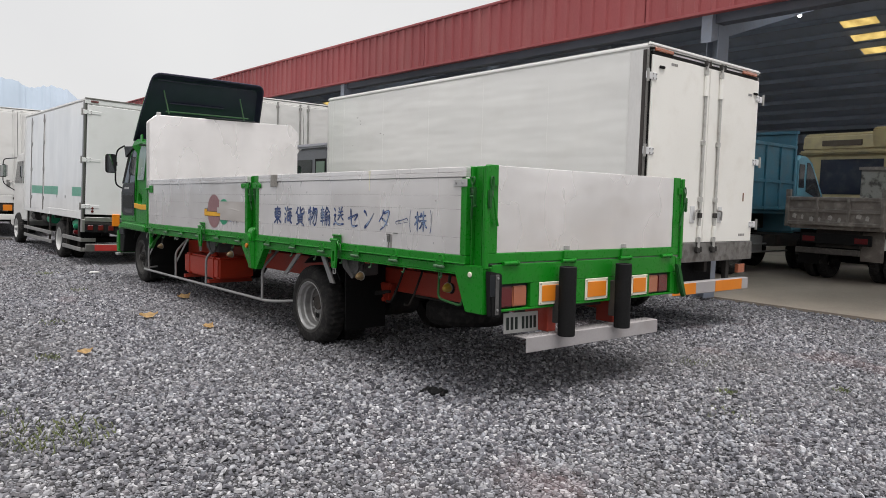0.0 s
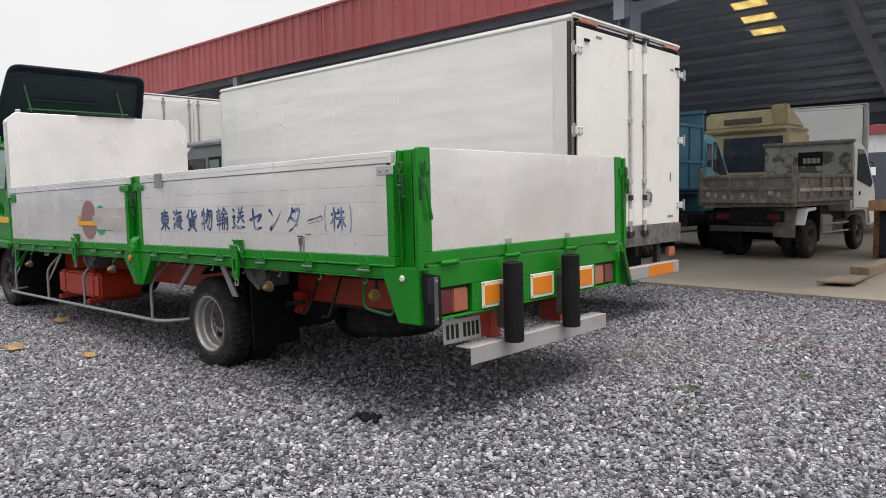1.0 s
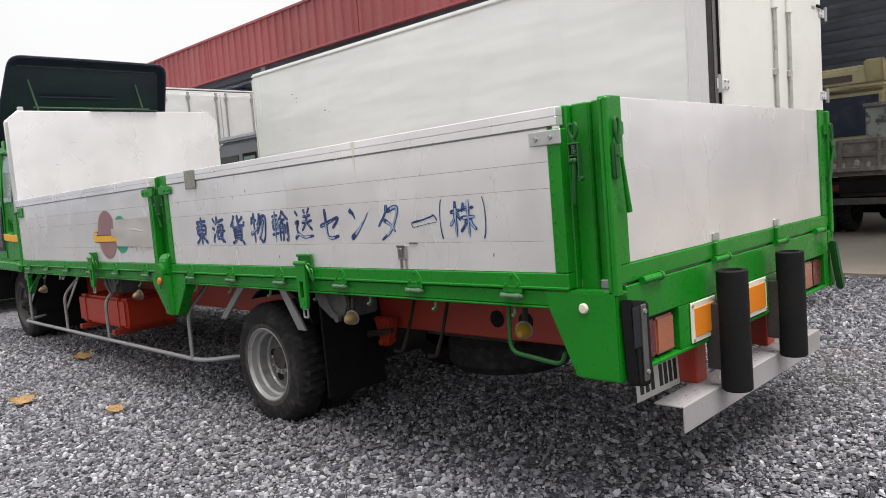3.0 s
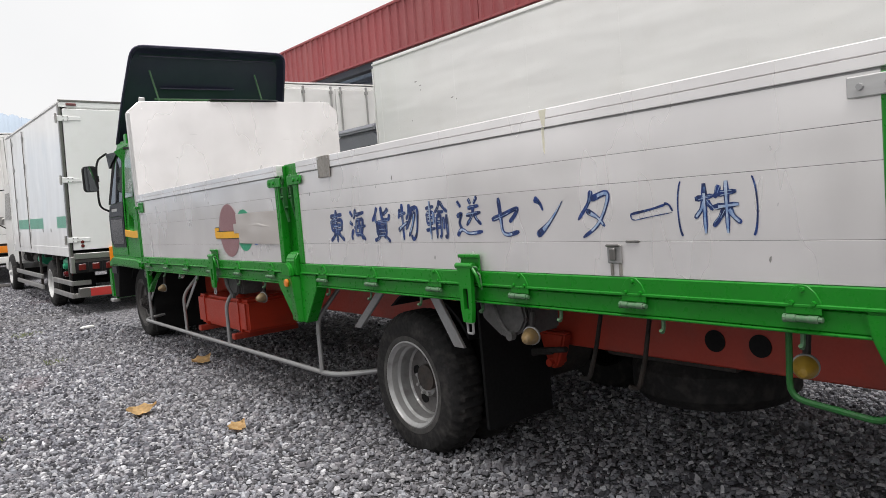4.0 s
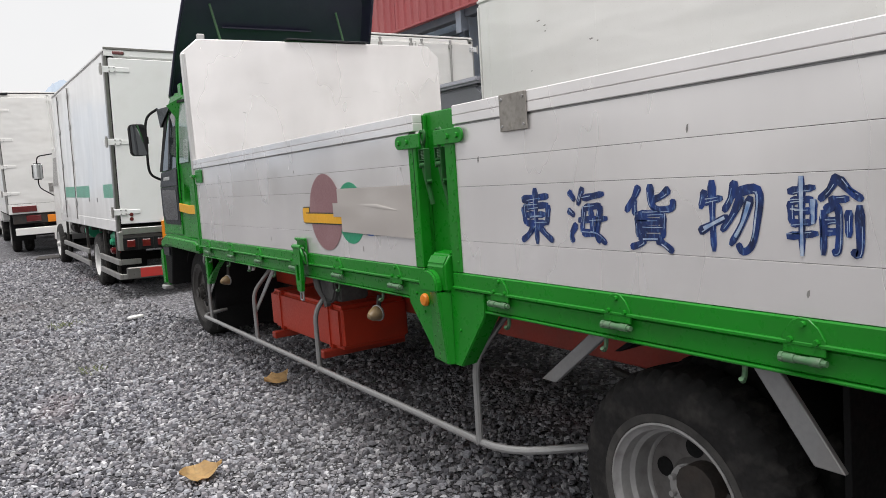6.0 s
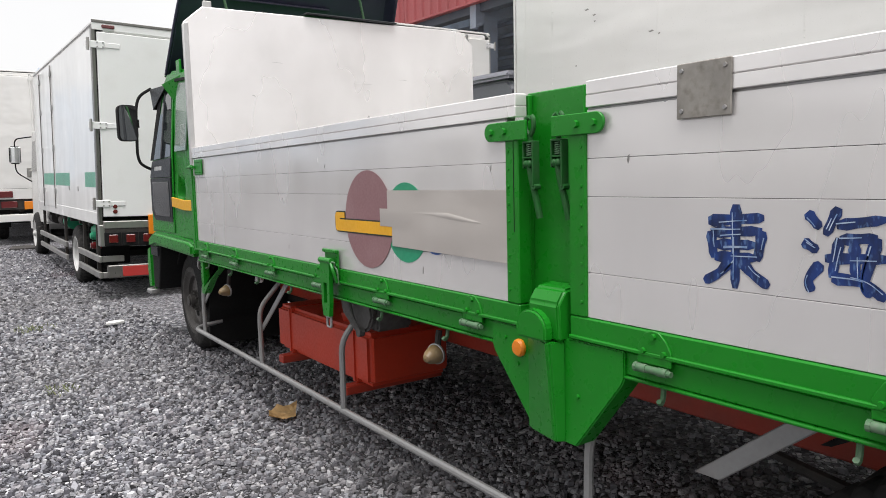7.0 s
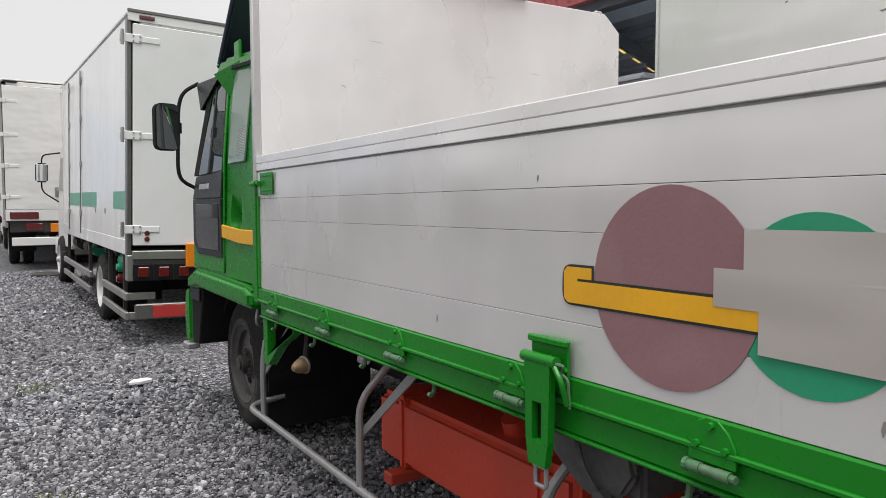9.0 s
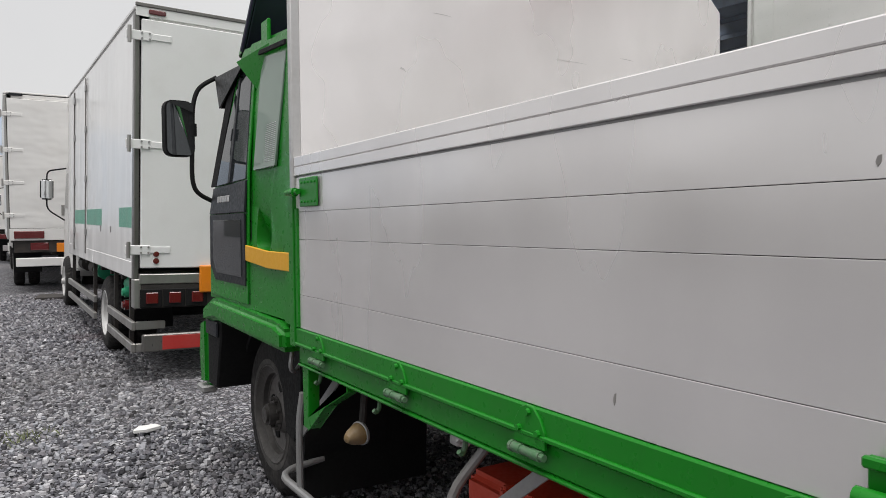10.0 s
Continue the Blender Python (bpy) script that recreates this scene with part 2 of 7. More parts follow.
PLATESTAIN = paint("stained_repair_plate", (0.24, 0.225, 0.205), 0.5, 0.3, alt=(0.33, 0.31, 0.28), dirt=(0.12, 0.10, 0.08), dirt_amount=0.6, large=18)
SCUFF = paint("grey_scuff", (0.26, 0.25, 0.24), 0.6, dirt_amount=0.4)
SCUFFPALE = paint("pale_grey_scuff", (0.62, 0.61, 0.60), 0.5, 0.2, dirt_amount=0.4)
STAIN = paint("yellowed_stain", (0.72, 0.69, 0.54), 0.5, alt=(0.70, 0.68, 0.58), dirt_amount=0.1, bump=0)
DARKRIM = paint("grimy_front_rim", (0.075, 0.070, 0.066), 0.55, 0.3, dirt=(0.03, 0.027, 0.025), dirt_amount=0.6, large=8)
SMOKED = paint("grimy_brown_steel", (0.075, 0.066, 0.06), 0.7, alt=(0.05, 0.044, 0.04), dirt=(0.15, 0.13, 0.115), dirt_amount=0.5, large=7)
EDGEWHITE = paint("greyed_white_edge_sheet", (0.675, 0.665, 0.655), 0.42, alt=(0.63, 0.62, 0.61), dirt=(0.40, 0.37, 0.34), dirt_amount=0.3, stretch=(1, 1, 0.3))
SEALBROWN = paint("brown_rubber_seal", (0.035, 0.028, 0.026), 0.6, dirt=(0.10, 0.08, 0.07), dirt_amount=0.5)
FLAKED = paint("flaking_pale_board", (0.34, 0.325, 0.295), 0.7, alt=(0.25, 0.235, 0.21), dirt=(0.055, 0.047, 0.042), dirt_amount=0.9, large=1.3, dirt_lo=0.50, dirt_hi=0.58)
SILLSTEEL = paint("scuffed_dark_sill", (0.26, 0.255, 0.25), 0.42, 0.5, alt=(0.17, 0.165, 0.16), dirt=(0.07, 0.062, 0.055), dirt_amount=0.7, large=4, dirt_lo=0.45, dirt_hi=0.65)
# for the added, unseen light-blocking walls
BLOCKWALL = paint("unseen_block_wall", (0.22, 0.215, 0.20), 0.85, alt=(0.17, 0.165, 0.155), dirt=(0.11, 0.105, 0.095), dirt_amount=0.5, large=0.6, grain=25)
RUST = paint("rusty_spot", (0.20, 0.085, 0.04), 0.8, dirt_amount=0.4)


def glass(name, tint, rough=0.03, see=0.3):
    m, n, l, b = nodes_of(name)
    b.inputs["Base Color"].default_value = (*tint, 1)
    b.inputs["Roughness"].default_value = rough
    b.inputs["IOR"].default_value = 1.5
    b.inputs["Specular IOR Level"].default_value = 0.35
    b.inputs["Transmission Weight"].default_value = see
    return m


GLASS = glass("smoked_cab_glass", (0.030, 0.036, 0.04))
# pale green-grey tint carries the sky's reflection in the quarter windows
GLASS_SKY = glass("sky_tinted_cab_glass", (0.24, 0.34, 0.27), 0.08, 0.4)
MIRROR, _n, _l, _b = nodes_of("mirror_glass")
_b.inputs["Metallic"].default_value, _b.inputs["Roughness"].default_value = 1.0, 0.02
_b.inputs["Base Color"].default_value = (0.75, 0.77, 0.78, 1)

SKYLIGHT, _n, _l, _b = nodes_of("yellowed_translucent_sheet")
_t = _n.new("ShaderNodeBsdfTranslucent")
_l.new(mix_col(_n, _l, noise_fac(_n, _l, 3.0, 4), (0.72, 0.62, 0.36), (0.52, 0.43, 0.24)), _t.inputs["Color"])
_l.new(_t.outputs["BSDF"], _n["Material Output"].inputs["Surface"])

# translucent sheet for the unseen front slope, added to let daylight in
FILLSHEET, _n, _l, _b = nodes_of("fill_light_translucent_sheet")
_t = _n.new("ShaderNodeBsdfTranslucent")
_l.new(mix_col(_n, _l, noise_fac(_n, _l, 3.0, 4), (0.86, 0.90, 0.92), (0.70, 0.75, 0.78)), _t.inputs["Color"])
_l.new(_t.outputs["BSDF"], _n["Material Output"].inputs["Surface"])

GRIMESHEET, _n, _l, _b = nodes_of("grimy_translucent_sheet")
_t = _n.new("ShaderNodeBsdfTranslucent")
_l.new(mix_col(_n, _l, noise_fac(_n, _l, 2.0, 5), (0.38, 0.42, 0.41), (0.11, 0.12, 0.12)), _t.inputs["Color"])
_l.new(_t.outputs["BSDF"], _n["Material Output"].inputs["Surface"])

LAMP, _n, _l, _b = nodes_of("lit_bulb")
_b.inputs["Emission Color"].default_value, _b.inputs["Emission Strength"].default_value = (0.95, 0.98, 1.0, 1), 6.0


def stones(name, use_islands):
    m, n, l, b = nodes_of(name)
    rp = n.new("ShaderNodeValToRGB")
    e = rp.color_ramp.elements
    e[0].position, e[0].color = 0.0, (0.022, 0.022, 0.026, 1)
    e[1].position, e[1].color = 1.0, (0.57, 0.57, 0.60, 1)
    for p, c in ((0.18, (0.085, 0.084, 0.102)), (0.35, (0.148, 0.150, 0.170)), (0.46, (0.205, 0.191, 0.208)), (0.58, (0.220, 0.228, 0.257)), (0.70, (0.290, 0.279, 0.296)), (0.80, (0.316, 0.327, 0.360)), (0.91, (0.415, 0.408, 0.420))):
        k = e.new(p)
        k.color = (*c, 1)
    if use_islands:
        geo = n.new("ShaderNodeNewGeometry")
        l.new(geo.outputs["Random Per Island"], rp.inputs["Fac"])
        col = rp.outputs["Color"]
    else:
        geo, vo, v2 = n.new("ShaderNodeNewGeometry"), n.new("ShaderNodeTexVoronoi"), n.new("ShaderNodeTexVoronoi")
        vo.inputs["Scale"].default_value = v2.inputs["Scale"].default_value = 34.0
        v2.feature = "DISTANCE_TO_EDGE"
        l.new(geo.outputs["Position"], vo.inputs["Vector"])
        l.new(geo.outputs["Position"], v2.inputs["Vector"])
        sep = n.new("ShaderNodeSeparateColor")
        l.new(vo.outputs["Color"], sep.inputs["Color"])
        l.new(sep.outputs["Red"], rp.inputs["Fac"])
        col = rp.outputs["Color"]
        # cell edges darkened: shade in the gaps between stones, put into the colour
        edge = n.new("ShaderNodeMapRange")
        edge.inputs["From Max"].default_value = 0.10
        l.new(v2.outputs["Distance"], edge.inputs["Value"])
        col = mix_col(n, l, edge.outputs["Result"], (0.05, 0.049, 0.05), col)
        bp = n.new("ShaderNodeBump")
        bp.inputs["Strength"].default_value, bp.inputs["Distance"].default_value = 1.0, 0.02
        l.new(edge.outputs["Result"], bp.inputs["Height"])
        l.new(bp.outputs["Normal"], b.inputs["Normal"])
    col = mix_col(n, l, times(n, l, noise_fac(n, l, 0.35, 5, (1, 1, 1), 0.40, 0.72), 0.40), col, (0.14, 0.13, 0.12))
    col = mix_col(n, l, times(n, l, noise_fac(n, l, 90, 3), 0.3), col, (0.12, 0.12, 0.126))
    col = mix_col(n, l, times(n, l, noise_fac(n, l, 0.9, 4, (1, 1, 1), 0.60, 0.74, 21.0), 0.35), col, (0.235, 0.16, 0.16))
    l.new(col, b.inputs["Base Color"])
    b.inputs["Roughness"].default_value = 0.85
    b.inputs["Specular IOR Level"].default_value = 0.3
    return m


GRAVEL = stones("crushed_stone", True)
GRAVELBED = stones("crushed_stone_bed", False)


# ---- geometry helpers ----
def bx(bm, x0, x1, y0, y1, z0, z1, bev=0.0, seg=1, m=None):
    mm = Matrix.Translation(((x0 + x1) / 2, (y0 + y1) / 2, (z0 + z1) / 2)) @ Matrix.Diagonal((abs(x1 - x0), abs(y1 - y0), abs(z1 - z0), 1))
    if m is not None:
        mm = m @ mm
    vs = bmesh.ops.create_cube(bm, size=1, matrix=mm)["verts"]
    if bev:
        es = list({e for v in vs for e in v.link_edges})
        bmesh.ops.bevel(bm, geom=es, offset=bev, segments=seg, affect="EDGES", clamp_overlap=True)
    return bm


def prism(bm, pts, axis, a, b, bev=0.0, seg=1):
    """A polygon drawn in the plane across an axis (x: y,z; y: x,z; z: x,y), drawn out from a to b."""
    def at(p, q):
        return {"x": (q, p[0], p[1]), "y": (p[0], q, p[1]), "z": (p[0], p[1], q)}[axis]
    va, vb = [bm.verts.new(at(p, a)) for p in pts], [bm.verts.new(at(p, b)) for p in pts]
    fs = [bm.faces.new(va), bm.faces.new(vb[::-1])]
    for i in range(len(pts)):
        j = (i + 1) % len(pts)
        fs.append(bm.faces.new((va[j], va[i], vb[i], vb[j])))
    bmesh.ops.recalc_face_normals(bm, faces=fs)
    if bev:
        bmesh.ops.bevel(bm, geom=list({e for f in fs for e in f.edges}), offset=bev, segments=seg, affect="EDGES", clamp_overlap=True)
    return bm


def rod(bm, p, q, r, n=10, r2=None):
    p, q = Vector(p), Vector(q)
    m = Matrix.Translation((p + q) / 2) @ (q - p).to_track_quat("Z", "Y").to_matrix().to_4x4()
    bmesh.ops.create_cone(bm, cap_ends=True, segments=n, radius1=r, radius2=r if r2 is None else r2, depth=(q - p).length, matrix=m)
    return bm


def rounded(pts, r, k=4):
    """A polyline with its inner corners turned into arcs."""
    pts = [Vector(p) for p in pts]
    out = [pts[0]]
    for a, b, c in zip(pts, pts[1:], pts[2:]):
        d1, d2 = min(r, (a - b).length * 0.45), min(r, (c - b).length * 0.45)
        s, e = b + (a - b).normalized() * d1, b + (c - b).normalized() * d2
        for i in range(k + 1):
            t = i / k
            out.append(s * (1 - t) ** 2 + b * 2 * t * (1 - t) + e * t * t)
    return out + [pts[-1]]


def tube(bm, pts, r, n=8, corner=0.0):
    pts = rounded(pts, corner) if corner else [Vector(p) for p in pts]
    rings, up = [], Vector((0.13, 0.31, 0.94))
    for i, p in enumerate(pts):
        d = (pts[min(i + 1, len(pts) - 1)] - pts[max(i - 1, 0)]).normalized()
        u = (up - d * up.dot(d)).normalized()
        v = d.cross(u)
        up = u
        rings.append([bm.verts.new(p + (u * math.cos(a) + v * math.sin(a)) * r) for a in (math.tau * j / n for j in range(n))])
    for a, b in zip(rings, rings[1:]):
        for j in range(n):
            bm.faces.new((a[j], a[(j + 1) % n], b[(j + 1) % n], b[j]))
    bm.faces.new(rings[0][::-1])
    bm.faces.new(rings[-1])
    return bm


def lathe(bm, prof, centre, n=40):
    """A closed profile of (radius, x) turned about a line along x through centre."""
    rings = [[bm.verts.new((centre[0] + h, centre[1] + r * math.cos(a), centre[2] + r * math.sin(a))) for a in (math.tau * j / n for j in range(n))] for r, h in prof]
    fs = []
    for a, b in zip(rings, rings[1:] + rings[:1]):
        for j in range(n):
            fs.append(bm.faces.new((a[j], a[(j + 1) % n], b[(j + 1) % n], b[j])))
    bmesh.ops.recalc_face_normals(bm, faces=fs)
    return bm


def part(name, bm, material, parent=None, label="", smooth=True):
    """Links a bmesh as one mesh object, under a thing or a part of it."""
    me = bpy.data.meshes.new(name)
    bm.to_mesh(me)
    bm.free()
    me.materials.append(material)
    if smooth:
        me.shade_smooth()
        me.set_sharp_from_angle(angle=radians(32))
    ob = new(name, me)
    if parent is not None:
        ob.parent = parent
    return tagged(ob, label) if label else ob


def B():
    return bmesh.new()


def box_part(name, dims, material, parent=None, label="", bev=0.004, seg=1):
    return part(name, bx(B(), *dims, bev, seg), material, parent, label)


def thing(name, m, label, category, group="", kind=""):
    ob = new(name)
    ob.empty_display_size = 0.2
    ob.matrix_world = m
    return tagged(ob, label, category, group, kind)


def studs(name, pts, r, h, material, parent, n=6):
    """Small round heads standing out to -x, each a piece of its own on one mesh."""
    a = None
    for p in pts:
        if a is None:
            a = part(name, rod(B(), (0.001, 0, 0), (-h, 0, 0), r, n, r * 0.8), material, parent)
            a.location = p
        else:
            alias(name, a, parent, p)


def alias(name, ob, parent=None, at=(0, 0, 0)):
    """Another piece on the same mesh."""
    o = new(name, ob.data)
    o.location = at
    if parent is not None:
        o.parent = parent
    return o


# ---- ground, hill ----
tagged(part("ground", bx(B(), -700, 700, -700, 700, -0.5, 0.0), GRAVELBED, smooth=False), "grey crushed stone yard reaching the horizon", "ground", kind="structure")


HILL_LINE = ((-30, 5.5), (0.3, 6.7), (1.5, 6.5), (5.4, 6.55), (6.0, 7.1), (6.6, 7.45), (8.1, 7.15), (9.1, 7.0), (9.7, 6.6), (11.0, 6.85), (12.1, 6.7), (13.0, 5.9), (15.0, 4.4), (18.0, 2.0))


def ridge(name, dist, line, label):
    """A far wooded hillside: crest heights in degrees over bearings, with a ragged line of tree tops."""
    bm, n = B(), 700
    base, mid, top, back = [], [], [], []
    for i in range(n + 1):
        a = line[0][0] + (line[-1][0] - line[0][0]) * i / n
        k = next(j for j in range(1, len(line)) if a <= line[j][0] + 1e-6)
        (a0, e0), (a1, e1) = line[k - 1], line[k]
        e = e0 + (e1 - e0) * (a - a0) / (a1 - a0)
        e += 0.22 * abs(noise.noise((a * 2.1, 0.3, 0))) + 0.16 * abs(noise.noise((a * 6.0, 4.3, 0))) + 0.06 * noise.noise((a * 17.0, 9.1, 0))
        x, y, h = math.sin(radians(a)) * dist, math.cos(radians(a)) * dist, dist * math.tan(radians(max(e, 0.3)))
        base.append(bm.verts.new((x, y, -2)))
        mid.append(bm.verts.new((x * 1.02, y * 1.02, h * (0.62 + 0.1 * noise.noise((a * 0.9, 2.2, 0))))))
        top.append(bm.verts.new((x * 1.06, y * 1.06, h * 1.06)))
        back.append(bm.verts.new((x * 1.3, y * 1.3, -2)))
    for r, q in ((base, mid), (mid, top), (top, back)):
        for i in range(n):
            bm.faces.new((r[i], r[i + 1], q[i + 1], q[i]))
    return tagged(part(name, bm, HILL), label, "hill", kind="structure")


ridge("backdrop_hill", 420, HILL_LINE, "wooded hill behind the yard, blue-grey haze painted into its colour")
# plain walls added out of view: they block low sky light under the truck
tagged(part("block_wall_west", bx(B(), -9.2, -9.0, -15.0, 60.0, 0.0, 2.4, 0.01), BLOCKWALL), "unseen plain grey wall added to block low sky light", "wall", kind="structure")
tagged(part("block_wall_south", bx(B(), -8.999, 36.0, -15.0, -14.8, 0.0, 2.4, 0.01), BLOCKWALL), "unseen plain grey wall added to block low sky light", "wall", kind="structure")

# ---- shed: long open-fronted building with a red clad fascia ----
SHED = pose(10.3, 0, 0)
Y0, Y1, DEPTH, EAVE, RIDGE = 1.7, 52.0, 20.0, 4.85, 7.9
slab = tagged(part("shed_floor", prism(B(), [(0.60, -0.3), (0.60, 0.045), (2.6, 0.15), (4.5, 0.18), (DEPTH + 4, 0.18), (DEPTH + 4, -0.3)], "y", -14.0, Y1), CONCRETE, smooth=False), "dusty tan concrete slab of the shed", "floor", kind="structure")
slab.matrix_world = SHED
shed = thing("shed", SHED, "long open shed with red corrugated fascia over dark interior", "shed", kind="structure")


def corrugated(length, height, pitch=0.30, depth=0.035):
    """Upright trapezoid ribs along y, in the plane x = 0."""
    bm, pts, y = B(), [], 0.0
    while y < length:
        for dy, dx in ((0, 0), (pitch * 0.62, 0), (pitch * 0.70, -depth), (pitch * 0.92, -depth)):
            pts.append((dx, min(y + dy, length)))
        y += pitch
    lo, hi = [bm.verts.new((x, y, 0)) for x, y in pts], [bm.verts.new((x, y, height)) for x, y in pts]
    for i in range(len(pts) - 1):
        bm.faces.new((lo[i], hi[i], hi[i + 1], lo[i + 1]))
    return bm


sheet_len = 6.0
first = part("fascia_sheet", corrugated(sheet_len, 0.96), CLADDING, shed, smooth=False)
k = 0
while Y0 + k * sheet_len < Y1:
    o = first if k == 0 else alias("fascia_sheet", first, shed)
    o.location = (-0.06 - 0.004 * (k % 2), Y0 + k * sheet_len, 4.565)
    k += 1
box_part("fascia_cap", (-0.12, 0.04, Y0, Y1, 5.525, 5.58), CLADDING, shed, bev=0.01)
box_part("fascia_sill", (-0.11, 0.02, Y0, Y1, 4.52, 4.565), CLADDING, shed, bev=0.006)
# steel beam in the dark colour: shade under the fascia is painted
box_part("eave_beam", (0.10, 0.32, Y0, Y1, 4.40, 4.75), DARKWALL_SHADE, shed)
box_part("back_eave_beam", (DEPTH - 0.3, DEPTH - 0.1, Y0, Y1, 4.2, 4.55), SHEDSTEEL, shed)
# roof sheets, left open where the translucent sheets lie
SKYL_LOW = [(0.05, 0.10), (0.135, 0.19), (0.215, 0.275), (0.30, 0.355), (0.385, 0.44), (0.47, 0.525)]
SKYL = [(0.552, 0.609), (0.635, 0.692), (0.718, 0.775)]


def strips(ly):
    return SKYL if ly > 6 else SKYL_LOW


def on_slope(s, y, side, lift=0.0):
    x = DEPTH / 2 * s if side == 0 else DEPTH - DEPTH / 2 * s
    return (x, y, EAVE - 0.15 * side + (RIDGE - EAVE + 0.15 * side) * s + lift)


def slope_panel(bm, s0, s1, y0, y1, side, thick=0.03):
    lo = [bm.verts.new(on_slope(s, y, side)) for s, y in ((s0, y0), (s1, y0), (s1, y1), (s0, y1))]
    hi = [bm.verts.new(on_slope(s, y, side, thick)) for s, y in ((s0, y0), (s1, y0), (s1, y1), (s0, y1))]
    fs = [bm.faces.new(lo), bm.faces.new(hi[::-1])]
    for i in range(4):
        fs.append(bm.faces.new((lo[i], lo[(i + 1) % 4], hi[(i + 1) % 4], hi[i])))
    bmesh.ops.recalc_face_normals(bm, faces=fs)


LIGHTS_Y = (2.0, 3.2, 5.1, 8.75, 27.0, 39.0)
FILL_Y = tuple(range(2, 50, 3))
roof = B()
for side in (0, 1):
    y = Y0
    for ly in (*(LIGHTS_Y if side else FILL_Y), None):
        end = Y1 if ly is None else ly
        slope_panel(roof, 0.003, 1.0, y, end, side)
        if side == 0 and ly is not None:
            slope_panel(roof, 0.003, 0.12, ly, ly + 2.0, side)
            slope_panel(roof, 0.94, 1.0, ly, ly + 2.0, side)
            y = ly + 2.0
        elif ly is not None:
            for a, b in zip((0.003, *[q for p in strips(ly) for q in p][1::2]), [p[0] for p in strips(ly)] + [1.0]):
                slope_panel(roof, a, b, ly, ly + 1.0, side)
            y = ly + 1.0
tagged(part("shed_roof", roof, ROOFSHEET, None, smooth=False), "dark corrugated roof of the shed, seen from below", "roof", kind="structure").matrix_world = SHED
for side in (0, 1):
    # added sheets on the front slope, out of view, brighten the interior
    for ly in () if side else FILL_Y:
        bm = B()
        slope_panel(bm, 0.12, 0.94, ly, ly + 2.0, side, 0.004)
        part("fill_light_sheet", bm, FILLSHEET, shed, "unseen translucent roof sheet added to light the shed", smooth=False)
    for ly in (LIGHTS_Y if side else ()):
        for a, b in strips(ly):
            bm = B()
            slope_panel(bm, a, b, ly, ly + 1.0, side, 0.004)
            part("skylight_sheet", bm, SKYLIGHT if ly > 6 else GRIMESHEET, shed, "yellowed translucent roof sheet", smooth=False)
    for i in range(12):
        s = 0.04 + i * 0.083
        bm = B()
        c0 = Vector(on_slope(s, 0, side))
        bx(bm, c0.x - 0.035, c0.x + 0.035, Y0, Y1, c0.z - 0.16, c0.z - 0.01)
        part("purlin", bm, SHEDSTEEL, shed, smooth=False)
for fy in (1.9, 6.6, 17.4, 26.8, 37.4, 47.4):
    for side in (0, 1):
        bm = B()
        a, b = Vector(on_slope(0.0, fy, side)), Vector(on_slope(1.0, fy, side))
        x0, x1 = a.x, b.x
        prism(bm, [(x0, a.z - 0.75), (x0, a.z - 0.17), (x1, b.z - 0.17), (x1, b.z - 0.55)], "y", fy - 0.09, fy + 0.09)
        part("rafter", bm, SHEDSTEEL, shed, smooth=False)
        xc = 0.35 if side == 0 else DEPTH - 0.35
        if fy != 1.9 or side == 1:
            bm = B()
            bx(bm, xc - 0.16, xc + 0.16, fy - 0.10, fy - 0.085, 0.05, 4.5)
            bx(bm, xc - 0.16, xc + 0.16, fy + 0.085, fy + 0.10, 0.05, 4.5)
            bx(bm, xc - 0.008, xc + 0.008, fy - 0.085, fy + 0.085, 0.05, 4.5)
            part("column", bm, SHEDSTEEL, shed, smooth=False)
tagged(part("shed_back_wall", bx(bx(B(), DEPTH - 0.05, DEPTH, 9.5, Y1, 0.05, 4.95), DEPTH - 0.05, DEPTH, Y0, 9.4995, 3.75, 4.95), DARKWALL_SHADE), "dark back wall of the shed", "wall", kind="structure").matrix_world = SHED
tagged(part("shed_end_wall", bx(B(), 0.3, DEPTH, Y1 - 0.2, Y1, 0.05, 5.0), DARKWALL_SHADE), "dark end wall of the shed", "wall", kind="structure").matrix_world = SHED


def pendant(x, y, z):
    t = thing("shed_lamp", pose(x, y, z), "small lit white bulb hanging under the shed roof", "lamp", "shed lamps")
    bm = B()
    bmesh.ops.create_uvsphere(bm, u_segments=14, v_segments=10, radius=0.05)
    part("bulb", bm, LAMP, t, "glowing white bulb")
    part("socket", rod(B(), (0, 0, 0.08), (0, 0, 0.22), 0.05), TRIM, t)
    part("cord", rod(B(), (0, 0, 0.22), (0, 0, 0.9), 0.008, 6), TRIM, t)


pendant(17.5, 8.5, 6.15)
pendant(22.2, 24.2, 7.15)


